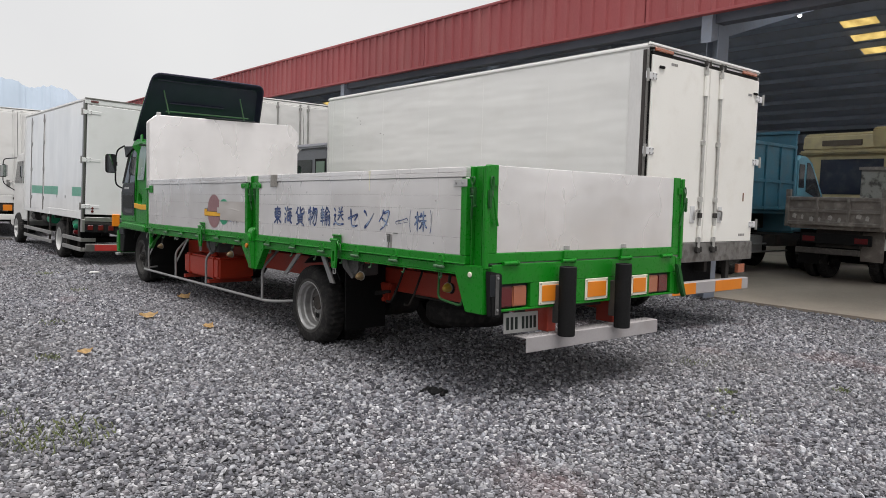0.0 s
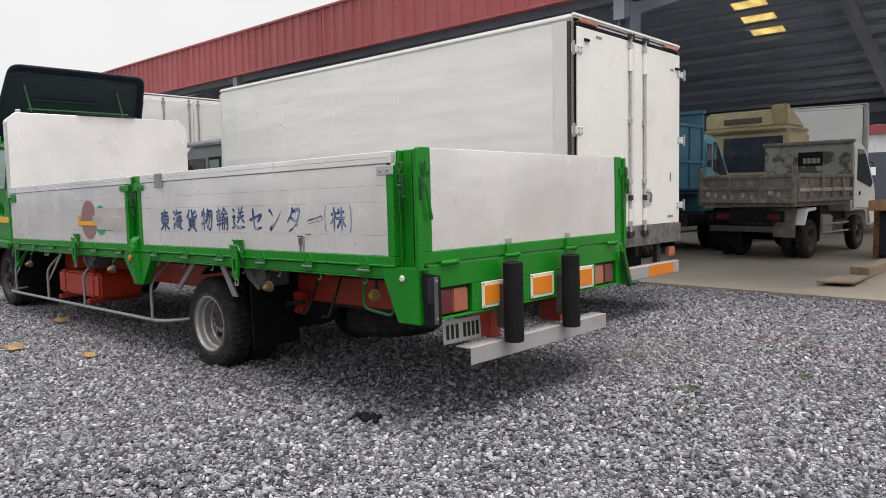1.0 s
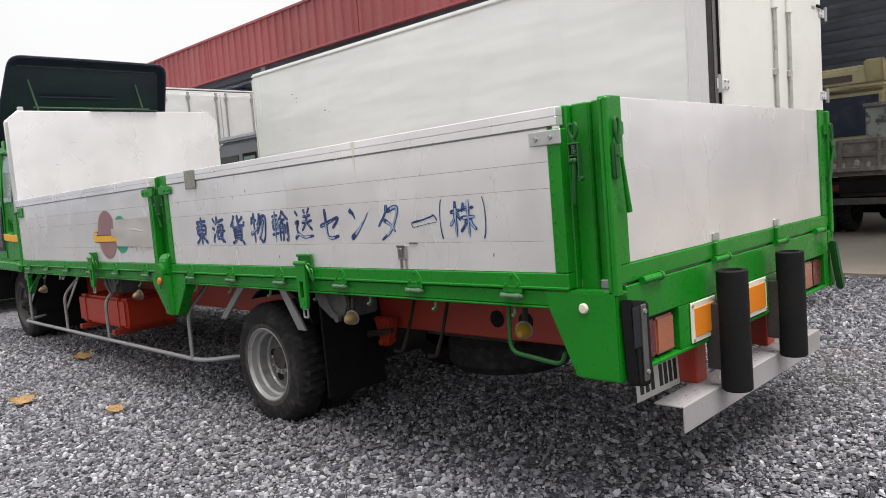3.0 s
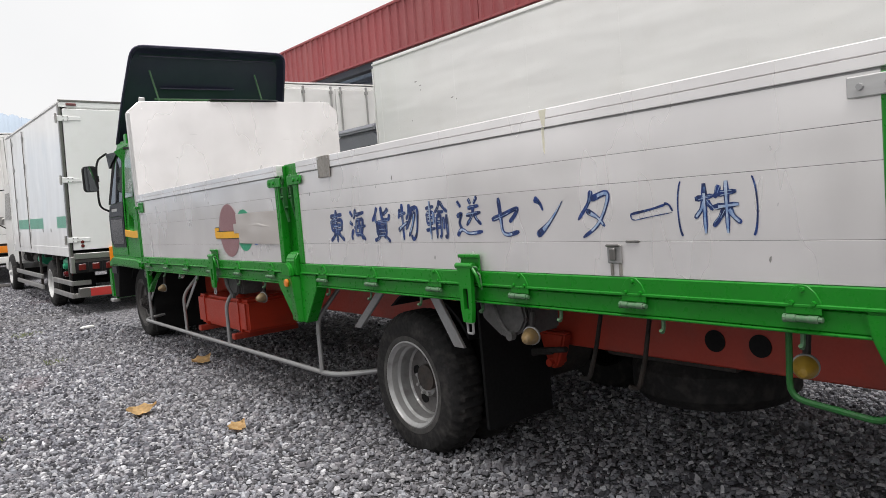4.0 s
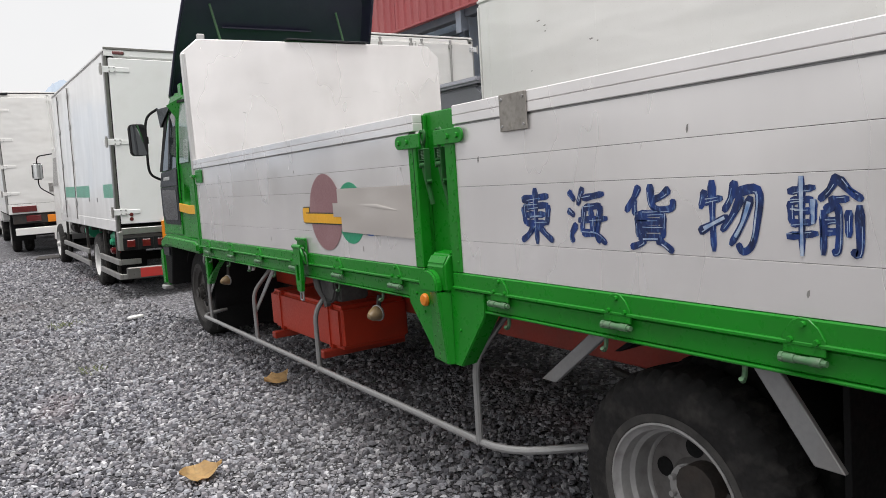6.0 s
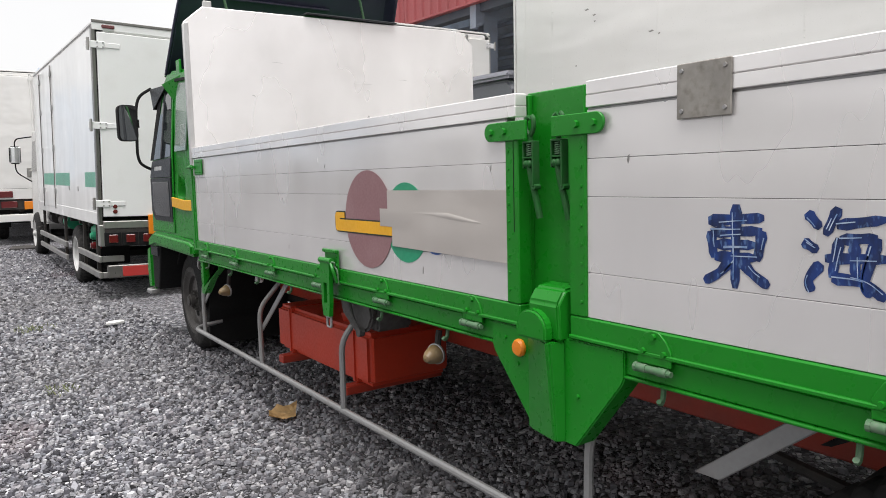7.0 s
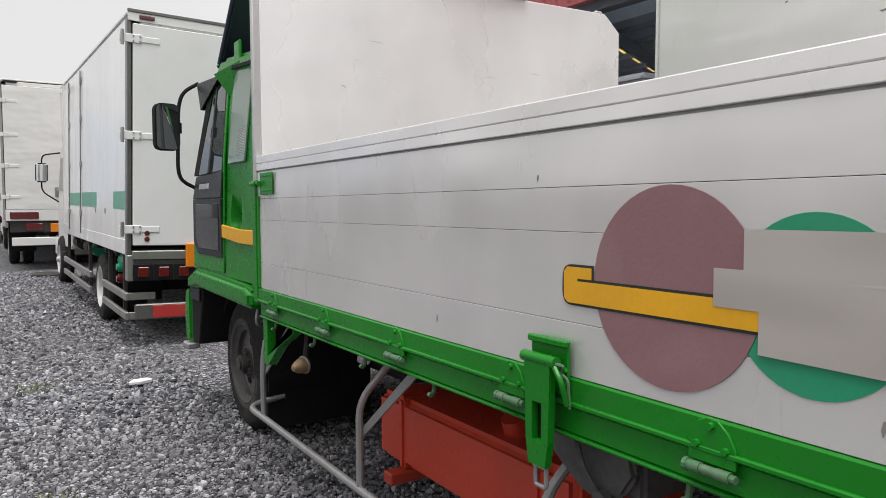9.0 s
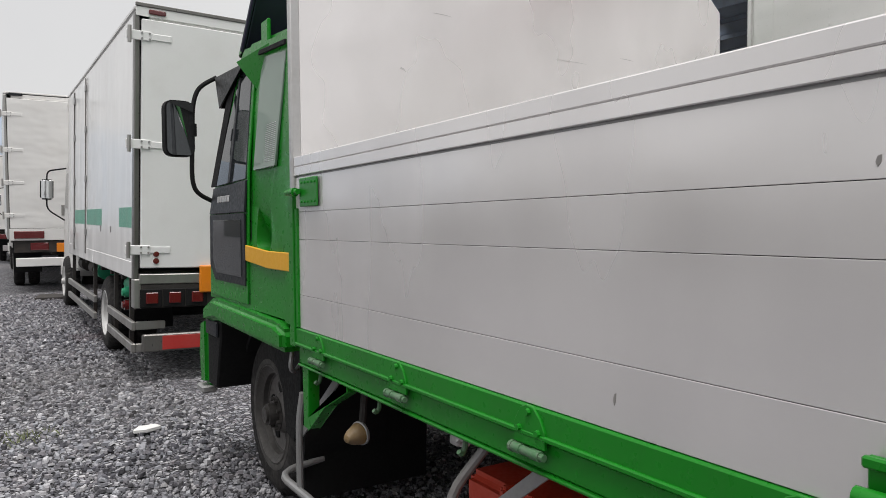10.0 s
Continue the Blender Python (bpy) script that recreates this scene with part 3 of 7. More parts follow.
# ---- wheels ----
def wheel(parent, x, y, z, r=0.42, width=0.235, out=-1, dual=False, hub="dish", rim_mat=None):
    """A road wheel whose outer face looks along out (-1: to -x)."""
    rim_mat = rim_mat or RIM
    k = r / 0.42
    w = new("wheel")
    w.parent = parent
    w.location = (x, y, z)
    if out > 0:
        w.rotation_euler = (0, 0, math.pi)
    for i in range(2 if dual else 1):
        o = i * (width + 0.06)
        prof = [(0.244, 0.012), (0.285, 0.0), (0.375, 0.008), (0.405, 0.030), (0.418, 0.055), (0.42, 0.12), (0.418, width - 0.055), (0.405, width - 0.03), (0.375, width - 0.008), (0.244, width - 0.012)]
        bm = lathe(B(), [(a * k, b + o) for a, b in prof], (0, 0, 0), 132)
        for v in bm.verts:
            rad = math.hypot(v.co.y, v.co.z)
            if rad > 0.403 * k:
                j = round(math.atan2(v.co.z, v.co.y) / math.tau * 132) + (1 if v.co.x - o > 0.10 else 0)
                f = 1 - (0.012 if j % 3 == 0 else -0.003) * k / rad
                v.co.y, v.co.z = v.co.y * f, v.co.z * f
        part("tyre", bm, TYRE, w, "worn black tyre" if i == 0 else "")
    part("tyre_bead", lathe(B(), [(a * k, b) for a, b in ((0.250, 0.006), (0.258, -0.001), (0.270, -0.002), (0.284, -0.0012), (0.284, 0.006))], (0, 0, 0), 64), TYREDUST, w, "dusty tyre bead")
    depth = 0.135 if dual else 0.055
    prof = [(0.254, 0.000), (0.247, -0.002), (0.238, 0.012), (0.228, 0.018), (0.222, depth * 0.40), (0.209, depth * 0.50), (0.203, depth * 0.92), (0.194, depth), (0.190, depth + 0.02), (0.230, depth + 0.02), (0.254, 0.03)]
    disc_prof = [(0.194, depth + 0.002), (0.17, depth + 0.012), (0.105, depth + 0.004), (0.088, depth - 0.022), (0.01, depth - 0.024), (0.01, depth + 0.015), (0.194, depth + 0.02)]
    part("disc", lathe(B(), [(a * k, b) for a, b in disc_prof], (0, 0, 0), 40), WHEELDISC, w, "grimy wheel disc")
    part("rim", lathe(B(), [(a * k, b) for a, b in prof], (0, 0, 0), 48), rim_mat, w, "dusty grey steel rim")
    for j in range(5):
        a = math.tau * (j + 0.2) / 5
        c = Vector((depth + 0.006, 0.138 * k * math.cos(a), 0.138 * k * math.sin(a)))
        # black disc on the solid wheel disc paints the hole's dark inside
        part("hand_hole_shade", rod(B(), c - Vector((0.004, 0, 0)), c + Vector((0.01, 0, 0)), 0.034 * k, 16), BLACK, w)
    bm = B()
    if hub == "stud":
        rod(bm, (depth - 0.02, 0, 0), (depth - 0.075, 0, 0), 0.055 * k, 20)
        rod(bm, (depth - 0.075, 0, 0), (depth - 0.09, 0, 0), 0.040 * k, 20)
    else:
        rod(bm, (depth - 0.02, 0, 0), (depth - 0.033, 0, 0), 0.058 * k, 24)
    rod(bm, (depth - 0.0235, 0, 0), (depth - 0.028, 0, 0), 0.090 * k, 28)
    hb_ob = part("hub", bm, rim_mat if rim_mat is not RIM else HUBGREY, w)
    studs("wheel_nut", [(depth - 0.022, 0.076 * k * math.cos(a), 0.076 * k * math.sin(a)) for a in (math.tau * (j + 0.5) / 8 for j in range(8))], 0.012, 0.026, rim_mat if rim_mat is not RIM else HUBGREY, hb_ob, 8)
    return w


# ---- the green drop-side truck ----
# Its own frame: x from the gate's outer face inward, y forward from the tail, nose slightly low.
RAKE = 0.8995
truck = thing("dropside_truck", pose(3.34, 4.0, 0, -RAKE, 0, 0), "green flatbed truck with pale aluminium drop sides", "truck")
W = 2.50
LIFT = math.tan(radians(RAKE))


def up(z, y):
    """Height in the truck's frame of a point z above the ground at y."""
    return z + LIFT * y


SEAMS = (1.1345, 1.262, 1.472, 1.576, 1.707)


def plank_wall(parent, y0, y1, x0, x1, seams, top, cap_out=0.006):
    for a, b in zip(seams, seams[1:]):
        box_part("plank", (x0, x1, y0, y1, a + 0.0007, b - 0.0007), ALU, parent, bev=0.0008)
        if b < seams[-1]:
            box_part("seam_backing", (x0 + 0.006, x1 - 0.006, y0 + 0.002, y1 - 0.002, b - 0.0008, b + 0.0008), CHASSIS, parent, bev=0)
    out = -cap_out if x0 < 1 else cap_out
    box_part("top_cap", (min(x0, x0 + out), max(x1, x1 + out), y0 - 0.05, y1, seams[-1] + 0.006, top - 0.0385), ALU, parent, bev=0.002)
    box_part("cap_strip", (min(x0, x0 + out), max(x1, x1 + out), y0 - 0.05, y1, top - 0.0379, top), ALU, parent, bev=0.003)
    box_part("groove", (x0 + 0.004, x1 - 0.004, y0 + 0.001, y1 - 0.001, seams[-1] - 0.004, seams[-1] + 0.008), GALV, parent, bev=0)


def hinge(parent, y, z=1.036):
    bm = B()
    prism(bm, [(y - 0.052, z + 0.012), (y + 0.052, z + 0.012), (y + 0.052, z + 0.055), (y + 0.030, z + 0.090), (y + 0.010, z + 0.099), (y - 0.014, z + 0.097), (y - 0.036, z + 0.078), (y - 0.052, z + 0.050)], "x", -0.013, -0.004, 0.0015)
    h = part("hinge", bm, GREEN, parent)
    bm = B()
    rod(bm, (-0.018, y - 0.046, z), (-0.018, y - 0.018, z), 0.0115, 12)
    rod(bm, (-0.018, y - 0.0175, z), (-0.018, y + 0.0175, z), 0.0098, 12)
    rod(bm, (-0.018, y + 0.018, z), (-0.018, y + 0.046, z), 0.0115, 12)
    rod(bm, (-0.018, y - 0.058, z), (-0.018, y - 0.046, z), 0.008, 10)
    rod(bm, (-0.018, y + 0.046, z), (-0.018, y + 0.055, z), 0.013, 10)
    part("hinge_pin", bm, paint_pin, h)
    studs("rivet", [(-0.013, y + dy, z + dz) for dy, dz in ((0, 0.085), (-0.032, 0.045), (0.032, 0.045))], 0.0085, 0.008, GREEN, h, 8)


paint_pin = paint("worn_green_pin", (0.055, 0.165, 0.065), 0.45, alt=(0.10, 0.17, 0.10), dirt=(0.19, 0.20, 0.17), dirt_amount=0.6, large=30)

for side in (0, 1):
    x0, x1 = (0.0, 0.042) if side == 0 else (W - 0.042, W)
    xo = -0.008 if side == 0 else W + 0.002
    xi = 0.046 if side == 0 else W - 0.046
    for y0, y1, nm in ((0.30, 3.696, "rear"), (4.039, 7.49, "front")):
        g = new("side_gate")
        g.parent = truck
        tagged(g, "pale aluminium drop side with worn blue lettering" if (nm == "rear" and side == 0) else "pale aluminium drop side with green steel edges")
        plank_wall(g, y0, y1, x0, x1, SEAMS, 1.785)
        box_part("bottom_rail", (min(xo, xi), max(xo, xi), y0 - 0.061, y1 + (0.064 if nm == "rear" else 0.0), 1.066, 1.1335), GREEN, g, bev=0.004)
        box_part("rail_ridge", (min(xo, xi) - (0.007 if side == 0 else 0), max(xo, xi) + (0.007 if side else 0), y0 - 0.061, y1 + (0.064 if nm == "rear" else 0.0), 1.067, 1.079), GREEN, g, bev=0.003)
        for ye, wd in ((y0 - 0.061, 0.061), (y1, 0.064)):
            if nm == "front" and ye == y1:
                continue
            box_part("stile", (min(xo, xi), max(xo, xi), ye, ye + wd, 1.1345, 1.70), GREEN, g, bev=0.004)
            if side == 0:
                studs("rivet", [(xo, ye + wd * (0.75 if ye < y0 else 0.25), 1.15 + 0.054 * (i + 0.5)) for i in range(10)], 0.0055, 0.003, GREEN, g)
        if side == 0:
            ys = (0.525, 1.125, 1.71, 2.308, 2.886, 3.458) if nm == "rear" else (4.22, 4.835, 5.44, 6.06, 6.66, 7.26)
            for y in ys:
                hinge(g, y)

# sill under the gates
for side in (0, 1):
    x0, x1 = (0.004, 0.075) if side == 0 else (W - 0.075, W - 0.004)
    box_part("sill_rail", (x0, x1, 0.03, 7.49, 0.9975, 1.062), GREEN, truck, bev=0.004)
    box_part("sill_lip", (x0 - 0.008, x1, 0.03, 7.49, 0.988, 0.997), GREEN, truck, bev=0.003)
box_part("deck", (0.08, W - 0.08, 0.06, 7.49, 1.063, 1.10), GALV, truck, "bare deck")
for i in range(12):
    y = 0.4 + i * 0.64
    box_part("cross_bearer", (0.09, W - 0.09, y - 0.035, y + 0.035, 0.965, 1.0625), RED, truck)
# rope hooks under the sill
for i in range(15):
    y = 0.55 + i * 0.485
    part("rope_hook", tube(B(), [(0.03, y, 0.992), (0.029, y, 0.955), (0.016, y - 0.003, 0.940), (0.006, y - 0.004, 0.950)], 0.0075, 7, 0.014), paint_pin, truck)

# middle stanchion: one broad recessed web
post = box_part("middle_post", (0.064, 0.090, 3.725, 4.012, 1.137, 1.788), GREEN, truck, bev=0.003)
box_part("post_foot", (0.064, 0.090, 3.765, 3.975, 0.998, 1.1365), GREEN, post, bev=0.002)
box_part("post_edge", (0.047, 0.0635, 3.752, 3.759, 1.137, 1.786), GREEN, post, bev=0.002)
box_part("post_lip", (0.0465, 0.0635, 3.985, 4.012, 1.137, 1.78), GREEN, post, bev=0.002)
box_part("stile_seam", (-0.0088, -0.0078, 3.9965, 3.9995, 1.36, 1.64), BLACK, post, bev=0.0)
bm = B()
prism(bm, [(0.063, 1.052), (-0.034, 1.052), (-0.040, 1.163), (-0.010, 1.204), (0.063, 1.212)], "y", 3.775, 3.906, 0.009, 3)
part("socket_cover", bm, GREEN, post)
bm = B()
prism(bm, [(3.935, 1.0525), (3.935, 1.085)] + [(3.868 + 0.067 * math.cos(a), 1.085 + 0.058 * math.sin(a)) for a in (math.pi * i / 12 for i in range(1, 12))] + [(3.801, 1.085), (3.801, 1.0525)], "x", -0.066, -0.03, 0.010, 3)
part("socket_boss", bm, GREEN, post)
# kinked gusset plate below, folded out to a sharp crease
bm = B()
prism(bm, [(3.56, 0.9875), (3.56, 1.0625), (4.12, 1.0625), (4.12, 0.9875), (4.11, 0.965), (3.918, 0.748), (3.739, 0.748), (3.57, 0.965)], "x", -0.007, 0.07, 0.004, 2)
gus = part("gusset", bm, GREEN, truck, "folded green gusset plate")
bm = B()
prism(bm, [(-0.0065, 3.945), (-0.062, 3.806), (-0.056, 3.794), (-0.0065, 3.780)], "z", 0.751, 1.0515, 0.004, 2)
for v in bm.verts:
    v.co.x = -0.0065 + (v.co.x + 0.0065) * (0.45 + 0.55 * (v.co.z - 0.748) / 0.30)
part("gusset_fold", bm, GREEN, gus)
studs("bolt", [(-0.007, 3.99, 0.945), (-0.007, 3.73, 0.90), (-0.007, 4.05, 1.02)], 0.007, 0.006, GREEN, gus, 8)
part("side_reflector", lathe(B(), [(0.001, -0.018), (0.022, -0.016), (0.028, -0.008), (0.028, 0.0), (0.001, 0.0)], (-0.007, 3.98, 0.998), 20), ORANGE, truck, "round orange reflector")


def toggle(parent, y, flip=1, x=-0.004):
    """Spring fastener that holds a gate against its post: clevis, spring cage, long lever."""
    bm = B()
    bx(bm, x - 0.030, x, y + 0.018, y + 0.023, 1.555, 1.636, 0.002)
    bx(bm, x - 0.030, x, y - 0.023, y - 0.018, 1.500, 1.636, 0.002)
    bx(bm, x - 0.030, x, y - 0.023, y + 0.023, 1.630, 1.637, 0.002)
    bx(bm, x - 0.028, x, y - 0.020, y + 0.020, 1.585, 1.590, 0.001)
    rod(bm, (x - 0.026, y - 0.0205, 1.500), (x - 0.002, y - 0.0205, 1.500), 0.009, 10)
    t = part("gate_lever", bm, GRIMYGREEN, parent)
    part("cage_back", bx(B(), x - 0.003, x + 0.001, y - 0.018, y + 0.018, 1.53, 1.63), CHASSIS, t)
    bm = B()
    tube(bm, [(x - 0.016 + 0.011 * math.cos(q * 0.8), y + 0.011 * math.sin(q * 0.8), 1.592 + q * 0.00078) for q in range(50)], 0.0024, 5)
    part("spring", bm, paint_pin, t)
    bm = B()
    tube(bm, [(x - 0.016, y + 0.006, 1.709), (x - 0.018, y + 0.019, 1.700), (x - 0.018, y + 0.017, 1.672), (x - 0.017, y, 1.648), (x - 0.018, y - 0.017, 1.672), (x - 0.018, y - 0.019, 1.700), (x - 0.016, y - 0.008, 1.710)], 0.0075, 8, 0.014)
    rod(bm, (x - 0.017, y, 1.630), (x - 0.017, y, 1.655), 0.008, 10)
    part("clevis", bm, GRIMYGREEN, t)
    bm = B()
    for dy in (0.011, -0.004):
        bmesh.ops.create_uvsphere(bm, u_segments=12, v_segments=8, radius=0.012, matrix=Matrix.Translation((x - 0.022, y + dy, 1.569)))
    tube(bm, [(x - 0.018, y + 0.004, 1.57), (x - 0.016, y - 0.004 * flip, 1.52), (x - 0.010, y - 0.014 * flip, 1.47), (x - 0.004, y - 0.026 * flip, 1.405)], 0.010, 9, 0.03)
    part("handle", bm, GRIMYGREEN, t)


toggle(truck, 3.932, 1, 0.020)
toggle(truck, 3.810, 1, 0.020)
for y0, y1, nm in ((3.62, 3.82, "rear"), (3.93, 4.129, "front")):
    ye, sg = (y0, 1) if nm == "rear" else (y1, -1)
    tip = [(ye + sg * 0.029 * (1 - math.sin(a)), 1.671 + 0.029 * math.cos(a)) for a in (math.pi * q / 8 for q in range(9))]
    yi = y1 if nm == "rear" else y0
    s = part("gate_strap", prism(B(), [(yi, 1.70)] + tip + [(yi, 1.642)], "x", -0.018, -0.0085, 0.002), GREEN, truck)
    studs("bolt", [(-0.017, y, 1.671) for y in ((y0 + 0.035, y0 + 0.10) if nm == "rear" else (y1 - 0.035, y1 - 0.10))], 0.012, 0.009, GREEN, s)

# rear corner posts
for side in (0, 1):
    sx = (lambda v: v) if side == 0 else (lambda v: W - v)
    p = new("rear_post")
    p.parent = truck
    for nm, (a, b, y0, y1, z0, z1) in {"web": (0.092, 0.104, 0.0925, 0.155, 1.05, 1.795), "front_web": (0.078, 0.104, 0.1555, 0.236, 1.05, 1.792), "web_edge": (0.070, 0.0915, 0.1495, 0.155, 1.05, 1.79), "gate_stop": (0.0475, 0.104, 0.2365, 0.275, 1.0645, 1.79), "rear_flange": (-0.008, 0.031, 0.022, 0.045, 1.05, 1.79), "flange_return": (-0.004, 0.010, 0.0455, 0.066, 1.05, 1.787)}.items():
        box_part(nm, (min(sx(a), sx(b)), max(sx(a), sx(b)), y0, y1, z0, z1), GREEN, p, bev=0.005)
    bm = B()
    prism(bm, [(0.03, 1.0655), (0.362, 1.0655), (0.35, 1.0), (0.228, 0.722), (0.03, 0.722)], "x", sx(-0.010), sx(0.07), 0.006, 2)
    part("corner_bracket", bm, GREEN, truck, "green steel corner bracket")
    bm = B()
    a, b = sorted((sx(-0.002), sx(0.125)))
    if side == 0:
        prism(bm, [(a, 1.040), (b - 0.004, 1.018), (b, 0.72), (b - 0.03, 0.695), (a + 0.02, 0.712)], "y", -0.030, 0.026, 0.008, 2)
    else:
        prism(bm, [(2.36, 1.01), (2.42, 1.0), (2.475, 0.86), (2.535, 0.71), (2.49, 0.695), (2.42, 0.84)], "y", -0.022, 0.016, 0.008, 2)
    rub = part("corner_buffer", bm, BLACK if side == 0 else GRIMYGREEN, truck, "black rubber corner buffer" if side == 0 else "grimy green corner plate, bent outward")
    if side == 0:
        box_part("buffer_strip", (0.048, 0.082, -0.040, -0.0305, 0.725, 1.015), GRIMYGREY, rub, bev=0.003)
        box_part("buffer_cover", (-0.006, 0.046, -0.034, -0.0305, 0.86, 1.012), TRIM, rub, bev=0.001)
        for z in (0.76, 0.99):
            part("buffer_bolt", rod(B(), (0.065, -0.040, z), (0.065, -0.047, z), 0.009, 8), GALV, rub)
toggle(truck, 0.178, -1, 0.018)
part("corner_reflector", lathe(B(), [(0.001, -0.012), (0.016, -0.011), (0.021, -0.005), (0.021, 0.0), (0.001, 0.0)], (-0.010, 0.175, 1.0), 20), CREAM, truck, "round white reflector")
s = box_part("end_strap", (-0.016, -0.0085, 0.226, 0.38, 1.64, 1.697), ALU_RAW, truck, bev=0.003)
studs("bolt", [(-0.015, 0.345, 1.668), (-0.015, 0.275, 1.668)], 0.011, 0.008, GALV, s, 8)

# tail gate
tail = new("tail_gate")
tail.parent = truck
tagged(tail, "pale aluminium tail gate in a green frame")
box_part("panel", (0.1265, W - 0.1355, 0.050, 0.085, 1.161, 1.795), ALU, tail, bev=0.003)
box_part("frame_bottom", (0.037, W - 0.037, 0.040, 0.09, 1.088, 1.1605), GREEN, tail)
for a, b in ((0.037, 0.126), (W - 0.135, W - 0.037)):
    box_part("frame_side", (a, b, 0.040, 0.09, 1.1607, 1.798), GREEN, tail)
for x in (0.25, 0.893, 1.632, W - 0.25):
    h = part("tail_hinge", rod(rod(B(), (x - 0.07, 0.028, 1.085), (x + 0.07, 0.028, 1.085), 0.016, 12), (x + 0.07, 0.028, 1.085), (x + 0.085, 0.028, 1.085), 0.020, 8), GREEN, tail)
    if 0.5 < x < 2:
        box_part("hinge_plate", (x - 0.05, x + 0.05, 0.020, 0.042, 1.10, 1.165), GREEN, h, bev=0.004)
        box_part("hinge_tab", (x - 0.03, x + 0.03, 0.040, 0.050, 1.168, 1.205), ALU_RAW, h, bev=0.003)
for sgn, xs in ((1, 0.0), (-1, W + 0.03)):
    fx = lambda v: xs + sgn * v
    bm = B()
    a, b = sorted((fx(0.000), fx(0.034)))
    prism(bm, [(a, 1.50), (a + 0.006, 1.486), (b - 0.006, 1.486), (b, 1.50), (b, 1.618), (a, 1.618)], "y", 0.002, 0.021, 0.005, 2)
    rod(bm, (fx(0.018), 0.004, 1.575), (fx(0.018), -0.004, 1.575), 0.007, 8)
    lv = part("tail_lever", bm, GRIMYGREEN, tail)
    bm = B()
    tube(bm, [(fx(0.036 + 0.009 * math.cos(q * 0.8)), 0.010 + 0.009 * math.sin(q * 0.8), 1.57 + q * 0.00085) for q in range(50)], 0.0026, 5)
    part("spring", bm, paint_pin, lv)
    bm = B()
    tube(bm, [(fx(0.036), 0.010, 1.612), (fx(0.022), 0.010, 1.66), (fx(0.026), 0.012, 1.705), (fx(0.042), 0.014, 1.715), (fx(0.054), 0.012, 1.70), (fx(0.048), 0.010, 1.655), (fx(0.040), 0.010, 1.62)], 0.006, 8, 0.016)
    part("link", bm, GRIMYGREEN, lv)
    a, b = sorted((fx(0.046), fx(0.114)))
    part("hook_tab", prism(B(), [(a, 1.645), (b - 0.008, 1.645), (b, 1.655), (b, 1.695), (b - 0.012, 1.706), (a, 1.706)], "y", 0.026, 0.0398, 0.004, 2), GREEN, lv)
    bm = B()
    rod(bm, (fx(0.044), 0.002, 1.566), (fx(0.097), 0.014, 1.36), 0.006, 10, 0.011)
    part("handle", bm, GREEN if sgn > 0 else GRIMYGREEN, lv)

# rear sill with lamps and reflectors
sill = new("rear_sill")
sill.parent = truck
tagged(sill, "green rear cross sill with lamps and orange reflectors")
box_part("beam", (0.08, W - 0.08, 0.036, 0.10, 0.930, 1.0785), GREEN, sill)
box_part("beam_lower", (0.485, W - 0.485, 0.036, 0.10, 0.745, 0.9295), GREEN, sill)
for a, b in ((0.08, 0.15), (W - 0.15, W - 0.08)):
    box_part("lamp_cheek", (a, b, 0.036, 0.10, 0.745, 0.9295), GREEN, sill)
box_part("under_lip", (0.08, W - 0.08, 0.034, 0.12, 0.728, 0.7445), GREEN, sill)
for x0, first_red in ((0.15, True), (W - 0.485, False)):
    lamp = box_part("tail_lamp", (x0, x0 + 0.335, 0.070, 0.11, 0.748, 0.928), TRIM, sill, "tail lamp with red and faded amber lens", bev=0.006)
    for i in range(2):
        red = (i == 0) == first_red
        box_part("lens", (x0 + 0.008 + i * 0.152, x0 + 0.154 + i * 0.152, 0.048, 0.0695, 0.757, 0.912), REDLENS if red else AMBERLENS, lamp, bev=0.008, seg=2)
for x0, x1 in ((0.572, 0.812), (1.118, 1.410), (1.735, 1.973)):
    r = box_part("reflector", (x0, x1, 0.026, 0.034, 0.752, 0.928), CREAM, sill, "orange reflector with white edge", bev=0.003)
    box_part("orange_field", (x0 + 0.028, x1 - 0.028, 0.021, 0.0262, 0.778, 0.902), ORANGE, r, bev=0.001)
    for cx in (x0 + 0.014, x1 - 0.014):
        for sz in (0.766, 0.914):
            part("screw", rod(B(), (cx, 0.027, sz), (cx, 0.021, sz), 0.006, 8), GALV, r)
# black buffer tubes standing on the step
for x in (0.795, 1.50):
    b = part("buffer_tube", lathe(B(), [(0.062, 0.0), (0.067, 0.006), (0.067, 0.535), (0.062, 0.54), (0.046, 0.54), (0.043, 0.525), (0.043, 0.0)], (0, 0, 0), 28), BLACK, truck, "upright black rubber buffer tube")
    b.location, b.rotation_euler = (x, -0.062, 0.508), (0, -math.pi / 2, 0)
    box_part("tube_bracket", (x - 0.045, x + 0.045, -0.02, 0.05, 0.60, 0.90), CHASSIS, truck)
# step bumper
st = new("step_bumper")
st.parent = truck
tagged(st, "grey steel step bumper under the tail")
box_part("face", (0.43, 2.13, 0.010, 0.020, 0.40, 0.515), BUMPER, st, bev=0.003)
box_part("tread", (0.43, 2.13, 0.0205, 0.150, 0.505, 0.515), BUMPER, st, bev=0.003)
box_part("back_face", (0.60, 2.10, 0.140, 0.150, 0.44, 0.5045), BUMPER, st, bev=0.003)
bm = B()
for i in range(40):
    for j in range(2):
        x, y = 0.47 + i * 0.041, 0.05 + j * 0.055 + (i % 2) * 0.027
        bx(bm, x - 0.012, x + 0.012, y - 0.004, y + 0.004, 0.5152, 0.518)
tagged(part("tread_pattern", bm, BUMPER, st, smooth=False), kind="stuff")
